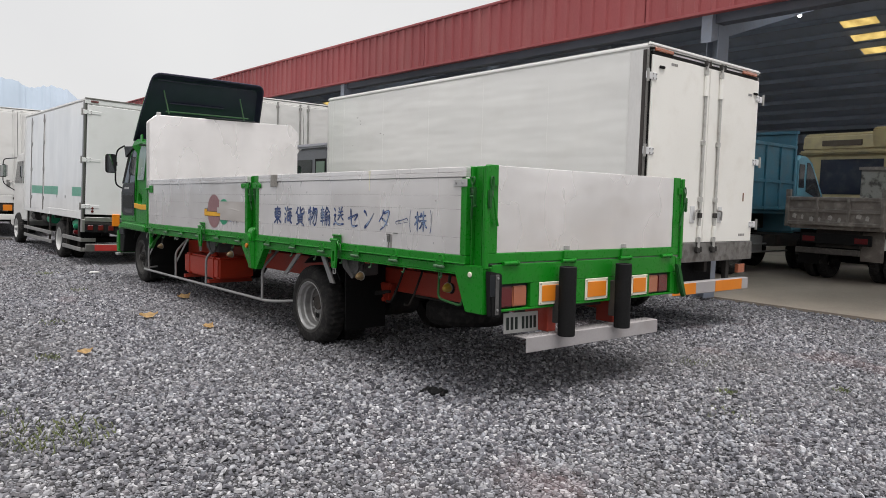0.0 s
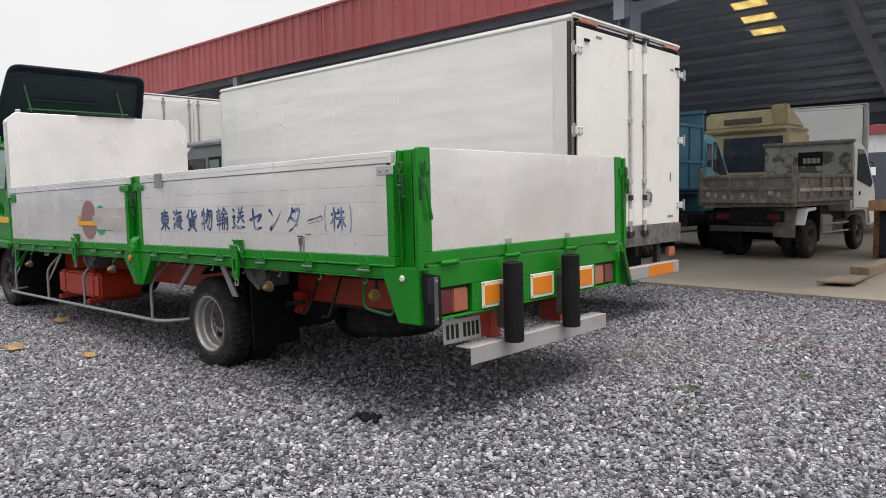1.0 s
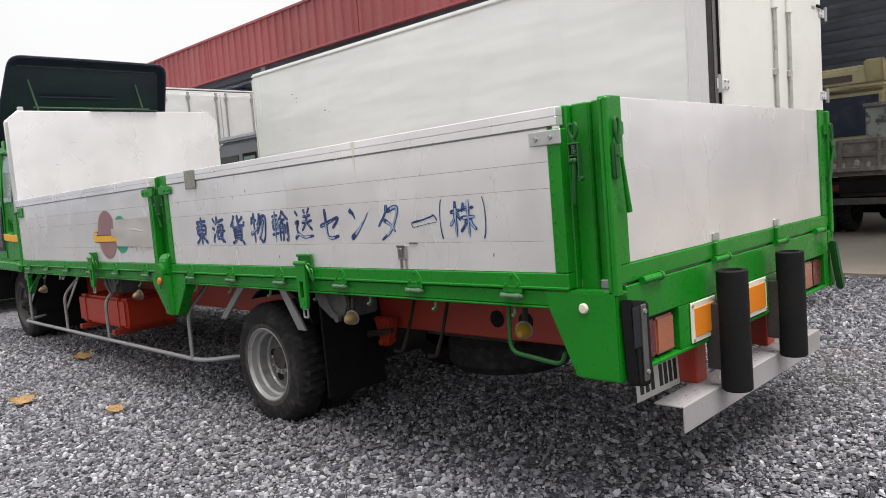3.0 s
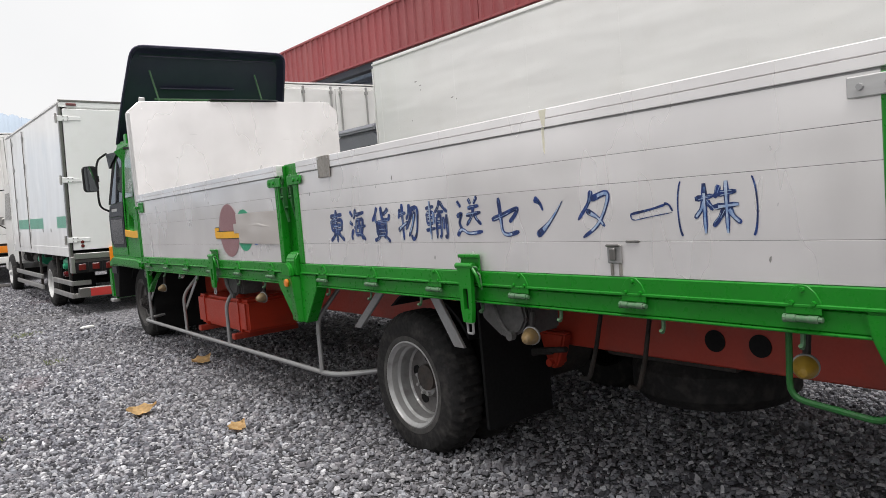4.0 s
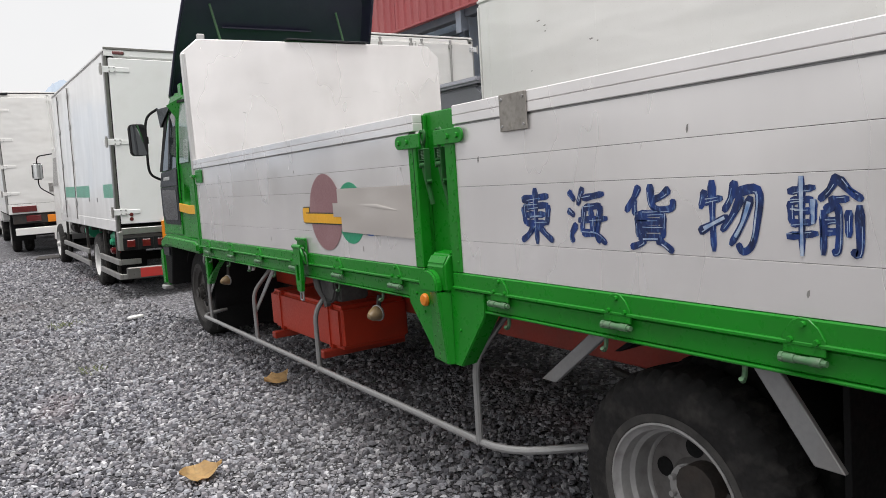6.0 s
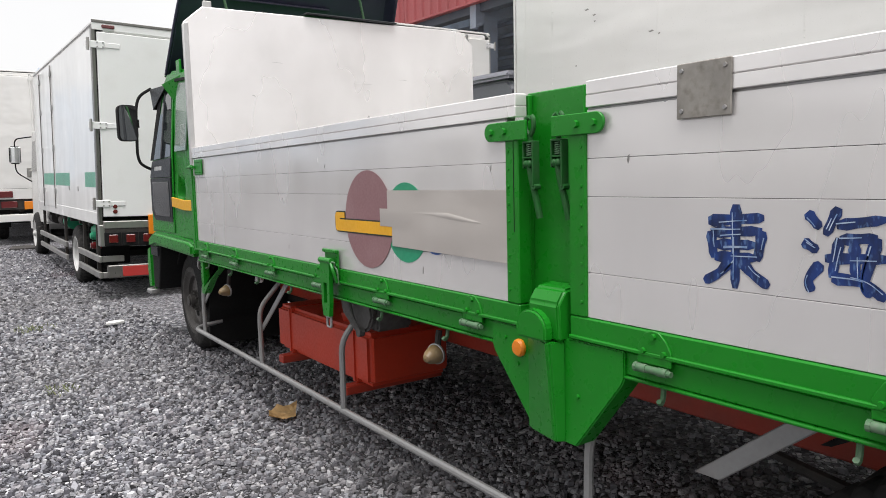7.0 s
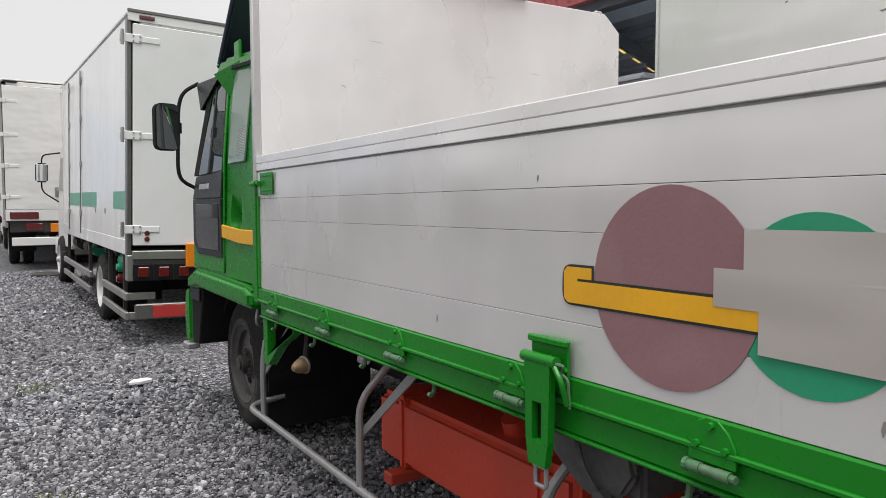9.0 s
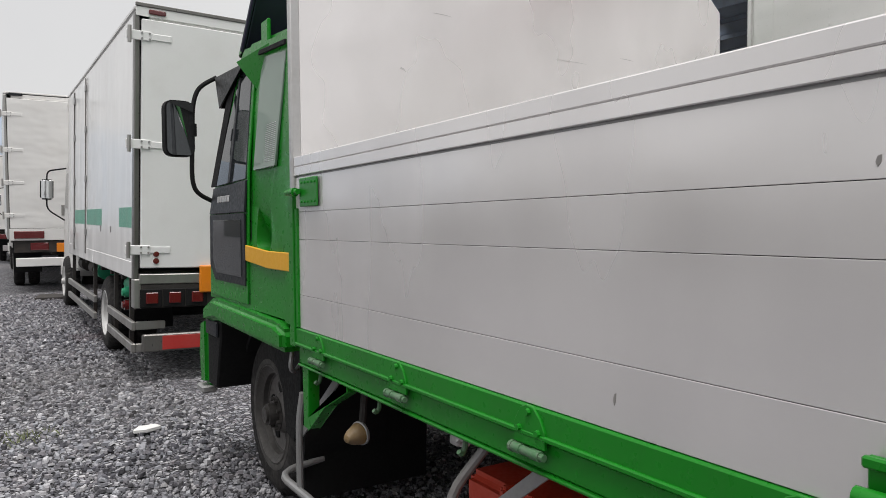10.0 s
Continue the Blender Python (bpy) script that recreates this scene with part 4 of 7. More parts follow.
for x in (0.82, 1.66):
    box_part("bumper_bracket", (x - 0.05, x + 0.05, 0.11, 0.30, 0.516, 0.95), RED, truck, bev=0.006)
# number plate, twisted on its bracket
pl = box_part("number_plate", (-0.192, 0.192, -0.002, 0.002, -0.080, 0.078), PLATE, truck, "white number plate with dark characters, bent askew", bev=0.0015)
pl.matrix_local = pose(0.548, 0.188, 0.602, -3, 1, 0)
for i in range(7):
    x = (-0.15, -0.103, -0.056, 0.02, 0.064, 0.108, 0.152)[i]
    box_part("plate_bar", (x - 0.014, x + 0.014, -0.0045, -0.0018, -0.052, 0.045), BLACKLINE, pl, bev=0.0)
box_part("plate_bracket", (0.50, 0.60, 0.192, 0.22, 0.60, 0.90), CHASSIS, truck)

# lettering on the rear drop side
STEP, FIRST, MID = 0.2455, 3.245, 1.369
lettering = new("painted_lettering")
lettering.parent = truck
tagged(lettering, "worn dark blue brush lettering")


def smooth_line(pts, k=5):
    """A curve through points (Catmull-Rom)."""
    pts = [Vector(p) for p in pts]
    if len(pts) == 2:
        return [pts[0].lerp(pts[1], i / k) for i in range(k + 1)]
    out, ext = [], [pts[0] * 2 - pts[1]] + pts + [pts[-1] * 2 - pts[-2]]
    for p0, p1, p2, p3 in zip(ext, ext[1:], ext[2:], ext[3:]):
        for i in range(k):
            t = i / k
            out.append(0.5 * (2 * p1 + (p2 - p0) * t + (2 * p0 - 5 * p1 + 4 * p2 - p3) * t * t + (3 * p1 - p0 - 3 * p2 + p3) * t ** 3))
    return out + [pts[-1]]


def stroke(bm, pts, w0, w1, yc, zc, s=0.18, x=-0.0015, lo=0.0, hi=1.0, side=0.0, thin=1.0):
    """A flat brush stroke in a unit square: rounded where the brush lands, drawn out where it lifts."""
    line = smooth_line(pts)
    n = len(line) - 1
    l, r = [], []
    for i in range(int(lo * n), int(math.ceil(hi * n)) + 1):
        p, t = line[i], i / n
        d = (line[min(i + 1, n)] - line[max(i - 1, 0)]).normalized()
        w = (w0 + (w1 - w0) * t) * (0.82 + 0.25 * abs(math.cos(math.pi * t)))
        if (i == 0 and lo == 0) or (i == n and hi == 1):
            w *= 0.55
        across = Vector((-d.y, d.x))
        mid = p + across * side * w
        for lst, q in ((l, mid + across * w / 2 * thin), (r, mid - across * w / 2 * thin)):
            lst.append(bm.verts.new((x, yc - q.x * s, zc + q.y * s)))
    for i in range(len(l) - 1):
        bm.faces.new((l[i], l[i + 1], r[i + 1], r[i]))


BRUSH = {
    0: "-40,30 0,33 38,36|0,52 0,0 0,-55|-36,17 -31,-18|-36,15 36,20|36,20 30,-18|-28,0 28,2|-30,-16 30,-14|-5,-16 -22,-36 -45,-50|5,-16 24,-34 46,-48",
    1: "-44,44 -28,26|-48,10 -30,0|-26,-14 -40,-34 -36,-48|-8,50 -22,18|-10,30 42,38|-6,16 -14,-30|-6,14 34,18|34,18 22,-30 30,-46|-22,-8 48,-4|-14,-30 20,-32 44,-48|10,12 12,-28",
    2: "-20,50 -32,30 -50,8|-32,30 -31,2|40,44 22,32 2,26|2,52 4,22 16,12 42,14 46,28|-25,4 -25,-33|-25,4 26,6|26,6 25,-33|-25,-8 25,-7|-25,-20 25,-19|-25,-33 25,-32|-12,-35 -22,-44 -42,-50|12,-35 26,-42 44,-54",
    3: "-38,38 -46,10|-44,20 -8,26|-26,52 -26,0 -25,-52|-50,-24 -26,-12 0,0|12,50 4,24 -8,6|2,30 46,36 44,-10 36,-40 22,-50 14,-38|22,28 6,0 -12,-22|36,28 22,-10 2,-42",
    4: "-46,32 -8,37|-27,52 -27,-52|-42,20 -41,-10|-42,20 -11,22|-11,22 -12,-10|-42,6 -12,7|-42,-10 -12,-8|-48,-27 -5,-22|20,52 10,34 -4,20|20,48 34,32 50,20|8,20 34,22|2,8 1,-50|2,8 20,10 20,-40 12,-46|4,-6 20,-5|4,-20 20,-19|33,8 33,-26|46,14 46,-44 36,-42",
    5: "2,50 10,36|36,54 22,36|-2,26 42,31|-10,8 48,14|20,30 14,8 -10,-18|22,10 32,-4 48,-16|-44,46 -30,30|-48,6 -28,12 -38,-10 -28,-28|-50,-44 -30,-28 0,-38 52,-34",
    6: "-52,-4 -6,8 44,22 38,8 14,-12|-22,52 -17,0 -12,-34 8,-43 48,-36",
    7: "-42,44 -24,32 -14,14|-38,-46 -4,-22 22,2 50,34",
    8: "-8,52 -18,24 -50,-12|-12,32 36,44 30,12 4,-26 -38,-52|-24,8 6,-8 26,-28",
    10: "-48,20 -4,26|-26,52 -26,-52|-26,18 -34,-2 -50,-20|-22,16 -6,-4|8,46 -2,20|2,28 46,32|-6,2 50,6|24,54 24,-52|20,0 8,-20 -8,-38|28,0 38,-18 54,-32",
}
WIDTHS = {6: (0.14, 0.105), 7: (0.18, 0.05), 8: (0.145, 0.075), 10: (0.145, 0.095), 3: (0.145, 0.095), 0: (0.165, 0.12), 1: (0.145, 0.11), 2: (0.145, 0.11)}
HOLLOW = {3: (3, 7), 4: (1, 4), 5: (8,), 6: (1,), 7: (1,), 8: (1, 2), 10: (1, 2, 6, 7, 9)}
r_ink = random.Random(31)
for i, text in BRUSH.items():
    bm, worn = B(), B()
    yc, zc = FIRST - STEP * i + r_ink.uniform(-0.004, 0.004), MID + r_ink.uniform(-0.004, 0.004)
    size = 0.178 if i < 6 else 0.168 if i < 10 else 0.155
    for k, line in enumerate(text.split("|")):
        pts = [(float(a) / 100, float(b) / 100) for a, b in (q.split(",") for q in line.split())]
        w0, w1 = WIDTHS.get(i, (0.122, 0.09))
        if i == 7 and k == 1:
            w0, w1 = 0.19, 0.025
        stroke(bm, pts, w0, w1, yc, zc, size, -0.0012 - 0.00008 * k)
        for _ in range(2 if i > 5 or k % 2 else 1):
            a = r_ink.uniform(0.05, 0.5)
            stroke(worn, pts, w0, w1, yc, zc, size, -0.0030 - 0.00004 * k, a, min(0.95, a + r_ink.uniform(0.25, 0.5)), r_ink.choice((-0.27, -0.16, 0.12, 0.25)), 0.10)
        if k in HOLLOW.get(i, ()):
            stroke(worn, pts, w0, w1, yc, zc, size, -0.0034 - 0.00004 * k, r_ink.uniform(0.12, 0.3), r_ink.uniform(0.75, 0.92), r_ink.uniform(-0.06, 0.06), 0.46)
    mark = part("brush_mark", bm, INK, lettering, smooth=False)
    tagged(part("worn_streak", worn, INKWORN, mark, "pale worn streaks in the blue paint", smooth=False), kind="stuff")
# the long bar is worn down to its outline
bm = B()
for line, w in ((((-0.48, -0.06), (0.0, 0.02), (0.34, 0.10)), 0.055), (((0.30, 0.12), (0.40, 0.09), (0.48, -0.03)), 0.05), (((-0.48, -0.06), (-0.46, -0.15), (-0.38, -0.18)), 0.03), (((-0.38, -0.18), (0.0, -0.12), (0.46, -0.06)), 0.022)):
    stroke(bm, line, w, w * 0.8, FIRST - STEP * 9, MID, 0.18)
part("brush_mark", bm, INK, lettering, smooth=False)
for sgn in (-1, 1):
    bm = B()
    stroke(bm, [(sgn * (0.66 + 0.13 * math.cos(a)), 0.56 * math.sin(a)) for a in (radians(-68 + 17 * j) for j in range(9))], 0.045, 0.03, FIRST - STEP * 10, MID, 0.175)
    part("brush_mark", bm, INK, lettering, smooth=False)

# faded emblem and repair sheet on the front drop side
emblem = new("faded_emblem")
emblem.parent = truck
tagged(emblem, "faded mauve disc, yellow bar and teal disc")


def flat(name, pts, x, material, parent):
    bm = B()
    prism(bm, pts, "x", x, x + 0.0012)
    return part(name, bm, material, parent, smooth=False)


def disc(cy, cz, r, rz, n=48, a0=0, a1=360):
    return [(cy + r * math.cos(radians(a0 + (a1 - a0) * i / n)), cz + rz * math.sin(radians(a0 + (a1 - a0) * i / n))) for i in range(n)]


EY, EZ = 4.948, 1.368
flat("teal_disc", disc(4.65, 1.365, 0.155, 0.155), -0.0016, TEAL, emblem)
flat("mauve_disc", disc(EY, EZ, 0.205, 0.205), -0.0030, MAUVE, emblem)
bar = rounded([(4.743, 0, 1.303), (5.256, 0, 1.303), (5.256, 0, 1.398), (5.155, 0, 1.398)], 0.032, 5)
flat("bar_edge", [(p.x, p.z) for p in bar] + [(5.155, 1.366), (4.743, 1.366)], -0.0044, BLACKLINE, emblem)
flat("bar_yellow", [(4.743, 1.309), (5.236, 1.309), (5.249, 1.319), (5.250, 1.381), (5.238, 1.392), (5.16, 1.392), (5.16, 1.366), (5.205, 1.366), (5.205, 1.360), (4.743, 1.360)], -0.0058, YELLOW, emblem)
flat("blue_disc", disc(4.45, 1.365, 0.11, 0.11), -0.0016, BLUEFILM, emblem)
flat("repair_sheet", [(4.03, 1.258), (4.747, 1.269), (4.747, 1.345), (4.84, 1.345), (4.84, 1.416), (4.778, 1.416), (4.778, 1.489), (4.03, 1.49)], -0.0072, PATCH, emblem)


bm = B()
crest = [bm.verts.new(p) for p in ((-0.0072, 4.62, 1.406), (-0.0085, 4.46, 1.403), (-0.0105, 4.36, 1.399), (-0.0100, 4.28, 1.391), (-0.0072, 4.17, 1.382))]
above = [bm.verts.new((-0.0071, y, z)) for y, z in ((4.62, 1.408), (4.46, 1.409), (4.36, 1.411), (4.28, 1.400), (4.17, 1.384))]
below = [bm.verts.new((-0.0071, y, z)) for y, z in ((4.62, 1.402), (4.46, 1.397), (4.36, 1.388), (4.28, 1.382), (4.17, 1.378))]
for i in range(4):
    bm.faces.new((crest[i], crest[i + 1], above[i + 1], above[i]))
    bm.faces.new((crest[i], below[i], below[i + 1], crest[i + 1]))
bmesh.ops.recalc_face_normals(bm, faces=bm.faces)
part("sheet_crease", bm, PATCH, emblem)


def gate_latch(y, z):
    """Flap latch that locks the gate's middle to the sill."""
    t = box_part("gate_latch", (-0.018, -0.0085, y - 0.075, y + 0.058, z + 0.085, z + 0.215), GREEN, truck, bev=0.003)
    bm = B()
    for q in ([(y - 0.046, z + 0.165), (y + 0.046, z + 0.165), (y + 0.044, z + 0.062), (y - 0.044, z + 0.062)],
              [(y - 0.044, z + 0.0622), (y - 0.017, z + 0.0622), (y - 0.017, z - 0.0322), (y - 0.040, z - 0.0322)],
              [(y + 0.017, z + 0.0622), (y + 0.044, z + 0.0622), (y + 0.040, z - 0.0322), (y + 0.017, z - 0.0322)],
              [(y - 0.040, z - 0.032), (y + 0.040, z - 0.032), (y + 0.030, z - 0.092), (y - 0.030, z - 0.092)]):
        prism(bm, q, "x", -0.050, -0.030, 0.0)
    part("arm", bm, GREEN, t, smooth=False)
    # black plate behind the slot stands for the shade seen through it
    part("slot_shade", bx(B(), -0.029, -0.024, y - 0.020, y + 0.020, z - 0.036, z + 0.066), BLACK, t)
    box_part("top_fold", (-0.030, -0.0185, y - 0.078, y + 0.060, z + 0.200, z + 0.216), GREEN, t, bev=0.003)
    part("return_spring", tube(B(), [(-0.046, y - 0.048, z + 0.163), (-0.034, y - 0.080, z + 0.160), (-0.030, y - 0.060, z + 0.140), (-0.026, y - 0.084, z + 0.128), (-0.022, y - 0.084, z + 0.06)], 0.004, 6, 0.012), paint_pin, t)
    bm = rod(B(), (-0.04, y - 0.06, z + 0.165), (-0.04, y + 0.06, z + 0.165), 0.014, 12)
    tube(bm, [(-0.042, y - 0.05, z + 0.16), (-0.05, y - 0.085, z + 0.13), (-0.03, y - 0.085, z + 0.07)], 0.007, 7, 0.02)
    part("pivot", bm, GREEN, t)
    studs("rivet", [(-0.017, y + dy, z + dz) for dy, dz in ((-0.065, 0.11), (-0.065, 0.145), (0.048, 0.11), (-0.06, 0.205), (0.045, 0.205))], 0.009, 0.008, GREEN, t, 8)
    bm = B()
    tube(bm, [(-0.036, y - 0.020, z - 0.088), (-0.036, y - 0.020, z - 0.145), (-0.036, y + 0.018, z - 0.145), (-0.036, y + 0.018, z - 0.088)], 0.006, 7, 0.008)
    bx(bm, -0.044, -0.028, y - 0.024, y + 0.024, z - 0.100, z - 0.0925, 0.002)
    part("striker", bm, GALV, t, "bare steel striker")


gate_latch(5.295, 1.005)
gate_latch(2.027, 0.995)
# small bare latch and repair plate on the rear drop side
lt = box_part("bare_latch", (-0.012, 0.0, 1.168, 1.232, 1.183, 1.252), GALV, truck, "small bare metal latch", bev=0.004)
box_part("latch_tongue", (-0.024, -0.0115, 1.188, 1.214, 1.195, 1.240), STEEL_DK, lt, bev=0.004)
box_part("latch_lip", (-0.020, -0.0115, 1.168, 1.232, 1.244, 1.254), STEEL_DK, lt, bev=0.003)
for y in (1.180, 1.218):
    box_part("latch_foot", (-0.007, 0.0, y - 0.006, y + 0.006, 1.138, 1.1825), PLATESTAIN, lt, bev=0.002)
box_part("latch_keeper", (-0.006, 0.0, 1.09, 1.15, 1.258, 1.266), STEEL_DK, truck, bev=0.002)
rp = box_part("cap_repair_plate", (-0.012, -0.0062, 3.25, 3.395, 1.657, 1.785), PLATESTAIN, truck, "riveted stained repair plate", bev=0.002)
studs("rivet", [(-0.012, y, z) for y, z in ((3.265, 1.675), (3.38, 1.675), (3.265, 1.768), (3.38, 1.768))], 0.006, 0.004, GALV, rp, 8)
for y, z, s in ((0.62, 1.205, 0.01), (2.62, 1.60, 0.012), (3.55, 1.57, 0.012), (5.818, 1.195, 0.012), (4.537, 1.19, 0.014), (4.12, 1.56, 0.01), (5.35, 1.60, 0.008), (2.30, 1.19, 0.01)):
    flat("scuff", [(y - 0.003, z + s), (y + 0.002, z + s * 0.8), (y + 0.005, z - s * 0.2), (y + 0.002, z - s), (y - 0.002, z - s * 0.3)], -0.001, SCUFF, truck)
for y, z0, z1, w in ((1.52, 1.61, 1.783, 0.011), (1.51, 1.712, 1.783, 0.02)):
    flat("stain", [(y - w, z1), (y - w * 0.6, (z0 + z1) / 2), (y - w * 0.3, z0), (y + w * 0.35, z0 + 0.01), (y + w * 0.7, (z0 + z1) / 2), (y + w, z1)], -0.0068 if z0 > 1.7 else -0.001, STAIN, truck)
# headboard
hb = new("headboard")
hb.parent = truck
tagged(hb, "pale aluminium headboard with cut corners")
bm = B()
prism(bm, [(0.0, 1.06), (W, 1.06), (W, 2.69), (W - 0.13, 2.80), (0.13, 2.77), (0.0, 2.66)], "y", 7.495, 7.535, 0.004)
part("panel", bm, ALU, hb)
box_part("headboard_foot", (-0.013, 0.03, 7.4915, 7.545, 1.06, 1.645), GREEN, hb, bev=0.003)
bm = B()
prism(bm, [(-0.012, 1.646), (0.03, 1.646), (0.03, 2.66), (-0.012, 2.645)], "y", 7.492, 7.525, 0.006)
part("edge_post", bm, ALU_RAW, hb)
box_part("top_plate", (0.90, 1.70, 7.455, 7.575, 2.793, 2.805), TRIM, hb, "dark folded plate on the top edge")
for x in (0.17, W - 0.18):
    box_part("eye_bolt", (x - 0.03, x + 0.03, 7.50, 7.53, 2.76, 2.815), ALU_RAW, hb, bev=0.006)
for x in (0.6, 1.25, 1.9):
    box_part("headboard_rib", (x - 0.04, x + 0.04, 7.536, 7.58, 1.1, 2.65), ALU_RAW, hb)
for x, z, ln, th_ in ((0.62, 2.42, 0.10, 0.002), (1.30, 2.30, 0.20, 0.0015), (0.46, 2.17, 0.03, 0.006), (1.72, 2.35, 0.10, 0.002)):
    part("scuff", prism(B(), [(x, z), (x + ln * 0.6, z - th_), (x + ln, z - th_ * 2.2), (x + ln * 0.7, z + th_ * 0.2), (x + ln * 0.2, z + th_)], "y", 7.4942, 7.4952), SCUFFPALE, hb, smooth=False)
# green corner clasp where gate meets headboard
cl = box_part("front_clasp", (-0.012, -0.0062, 7.245, 7.42, 1.594, 1.70), GREEN, truck, bev=0.003)
studs("rivet", [(-0.0115, 7.265 + i * 0.033, z) for i in range(5) for z in (1.612, 1.682)], 0.005, 0.004, GREEN, cl)
part("clasp_pin", rod(rod(B(), (-0.024, 7.40, 1.65), (-0.024, 7.52, 1.65), 0.011, 12), (-0.024, 7.43, 1.65), (-0.024, 7.47, 1.65), 0.016, 12), GREEN, cl)
box_part("front_stile", (-0.008, 0.046, 7.46, 7.491, 1.135, 1.59), GREEN, truck)

# ---- running gear of the green truck ----
for x in (0.83, 1.67):
    box_part("frame_rail", (x - 0.035, x + 0.035, 0.12, 9.2, up(0.57, 3), up(0.57, 3) + 0.235), RED, truck, "red oxide chassis rail", bev=0.008)
for y in (0.3, 1.45, 3.6, 5.0, 6.6):
    box_part("cross_member", (0.87, 1.63, y - 0.05, y + 0.05, 0.66, 0.84), CHASSIS, truck)
for y in (1.326, 1.114):
    # black disc on the solid rail paints the hole's dark inside
    part("frame_hole_shade", rod(B(), (0.790, y, 0.735), (0.797, y, 0.735), 0.05, 20), BLACK, truck)
part("rear_axle", rod(rod(B(), (0.25, 2.83, up(0.42, 2.8)), (W - 0.25, 2.83, up(0.42, 2.8)), 0.075, 14), (1.05, 2.83, up(0.42, 2.8)), (1.45, 2.83, up(0.42, 2.8)), 0.20, 20), CHASSIS, truck)
part("prop_shaft", rod(B(), (1.25, 2.9, up(0.46, 3)), (1.25, 7.6, up(0.55, 7)), 0.045, 12), CHASSIS, truck)
for x in (0.66, 1.84):
    bm = B()
    for i, h in enumerate((0.72, 0.62, 0.5, 0.38)):
        tube(bm, [(x, 2.83 - h, up(0.60 - i * 0.022, 2)), (x, 2.83, up(0.50 - i * 0.022, 2)), (x, 2.83 + h, up(0.60 - i * 0.022, 2))], 0.016, 6)
    part("leaf_spring", bm, CHASSIS, truck)
wheel(truck, 0.175, 2.868, up(0.388, 2.87), 0.415, 0.23, -1, dual=True)
wheel(truck, W - 0.175, 2.868, up(0.40, 2.87), 0.42, 0.23, 1, dual=True)
wheel(truck, 0.205, 8.47, up(0.418, 8.47), 0.42, 0.225, -1, hub="stud", rim_mat=DARKRIM)
wheel(truck, W - 0.205, 8.47, up(0.418, 8.47), 0.42, 0.225, 1, hub="stud")
part("front_axle", rod(B(), (0.3, 8.47, up(0.40, 8.5)), (W - 0.3, 8.47, up(0.40, 8.5)), 0.05, 12), CHASSIS, truck)
for x in (0.74, 1.76):
    bm = B()
    prism(bm, [(2.16, 0.70), (2.36, 0.70), (2.32, 0.58), (2.29, 0.50), (2.24, 0.50), (2.20, 0.58)], "x", x - 0.035, x + 0.035, 0.012, 2)
    rod(bm, (x - 0.06, 2.265, 0.535), (x + 0.06, 2.265, 0.535), 0.022, 12)
    part("spring_hanger", bm, RED, truck, "red oxide spring hanger")
# flat spare wheel shape and plate added under the tail to darken the underbody
sp = part("underbody_block_tyre", lathe(B(), [(0.25, 0.0), (0.38, 0.0), (0.42, 0.05), (0.42, 0.17), (0.38, 0.22), (0.25, 0.22)], (0, 0, 0), 36), TYRE, truck, "spare tyre shape added under the frame to block light")
sp.matrix_local = pose(1.30, 1.66, 0.34, 0, -90, 0)
part("underbody_block_rim", lathe(B(), [(0.02, 0.06), (0.20, 0.05), (0.252, 0.02), (0.252, 0.20), (0.20, 0.15), (0.02, 0.14)], (0, 0, 0), 24), CHASSIS, sp)
box_part("underbody_dark_plate", (0.88, 1.62, 1.28, 2.02, 0.575, 0.63), CHASSIS, truck, "dark plate added to fill the space under the frame")
# engine, gearbox and silencer between the rails
box_part("engine_block", (0.88, 1.62, 7.55, 9.0, 0.50, 0.98), CHASSIS, truck, "grimy engine and gearbox", bev=0.04, seg=2)
box_part("gearbox", (1.02, 1.48, 6.75, 7.55, 0.52, 0.86), CHASSIS, truck, bev=0.06, seg=2)
part("silencer", rod(B(), (1.95, 5.6, 0.62), (1.95, 6.6, 0.62), 0.15, 20), CHASSIS, truck, "rusty silencer")
# wings and grey stays over the rear wheels
for x0, x1 in ((0.13, 0.66), (W - 0.66, W - 0.13)):
    bm = B()
    arc = [(2.87 + 0.50 * math.cos(radians(a)), up(0.42, 2.8) + 0.50 * math.sin(radians(a))) for a in range(50, 150, 12)]
    arc += [(2.87 + 0.485 * math.cos(radians(a)), up(0.42, 2.8) + 0.485 * math.sin(radians(a))) for a in range(149, 49, -12)]
    prism(bm, arc, "x", x0 + 0.16, x1, 0.0)
    part("rear_wing", bm, BLACK, truck)
    bm = B()
    prism(bm, [(2.365, 0.93), (2.385, 0.93), (2.375, 0.24), (2.355, 0.24)], "x", x0 + 0.17, x1 + 0.12, 0.003)
    part("mud_flap", bm, BLACK, truck, "black rubber mud flap")
for (ya, za), (yb, zb), xs in (((2.52, 0.985), (2.330, 0.722), 0.115), ((3.11, 0.985), (3.455, 0.708), 0.190)):
    bm = B()
    prism(bm, [(ya - 0.05, za), (ya + 0.03, za), (yb + 0.03, zb), (yb - 0.05, zb)], "x", xs, xs + 0.02, 0.003)
    part("wing_stay", bm, GALV, truck, "grey flat steel wing stay")


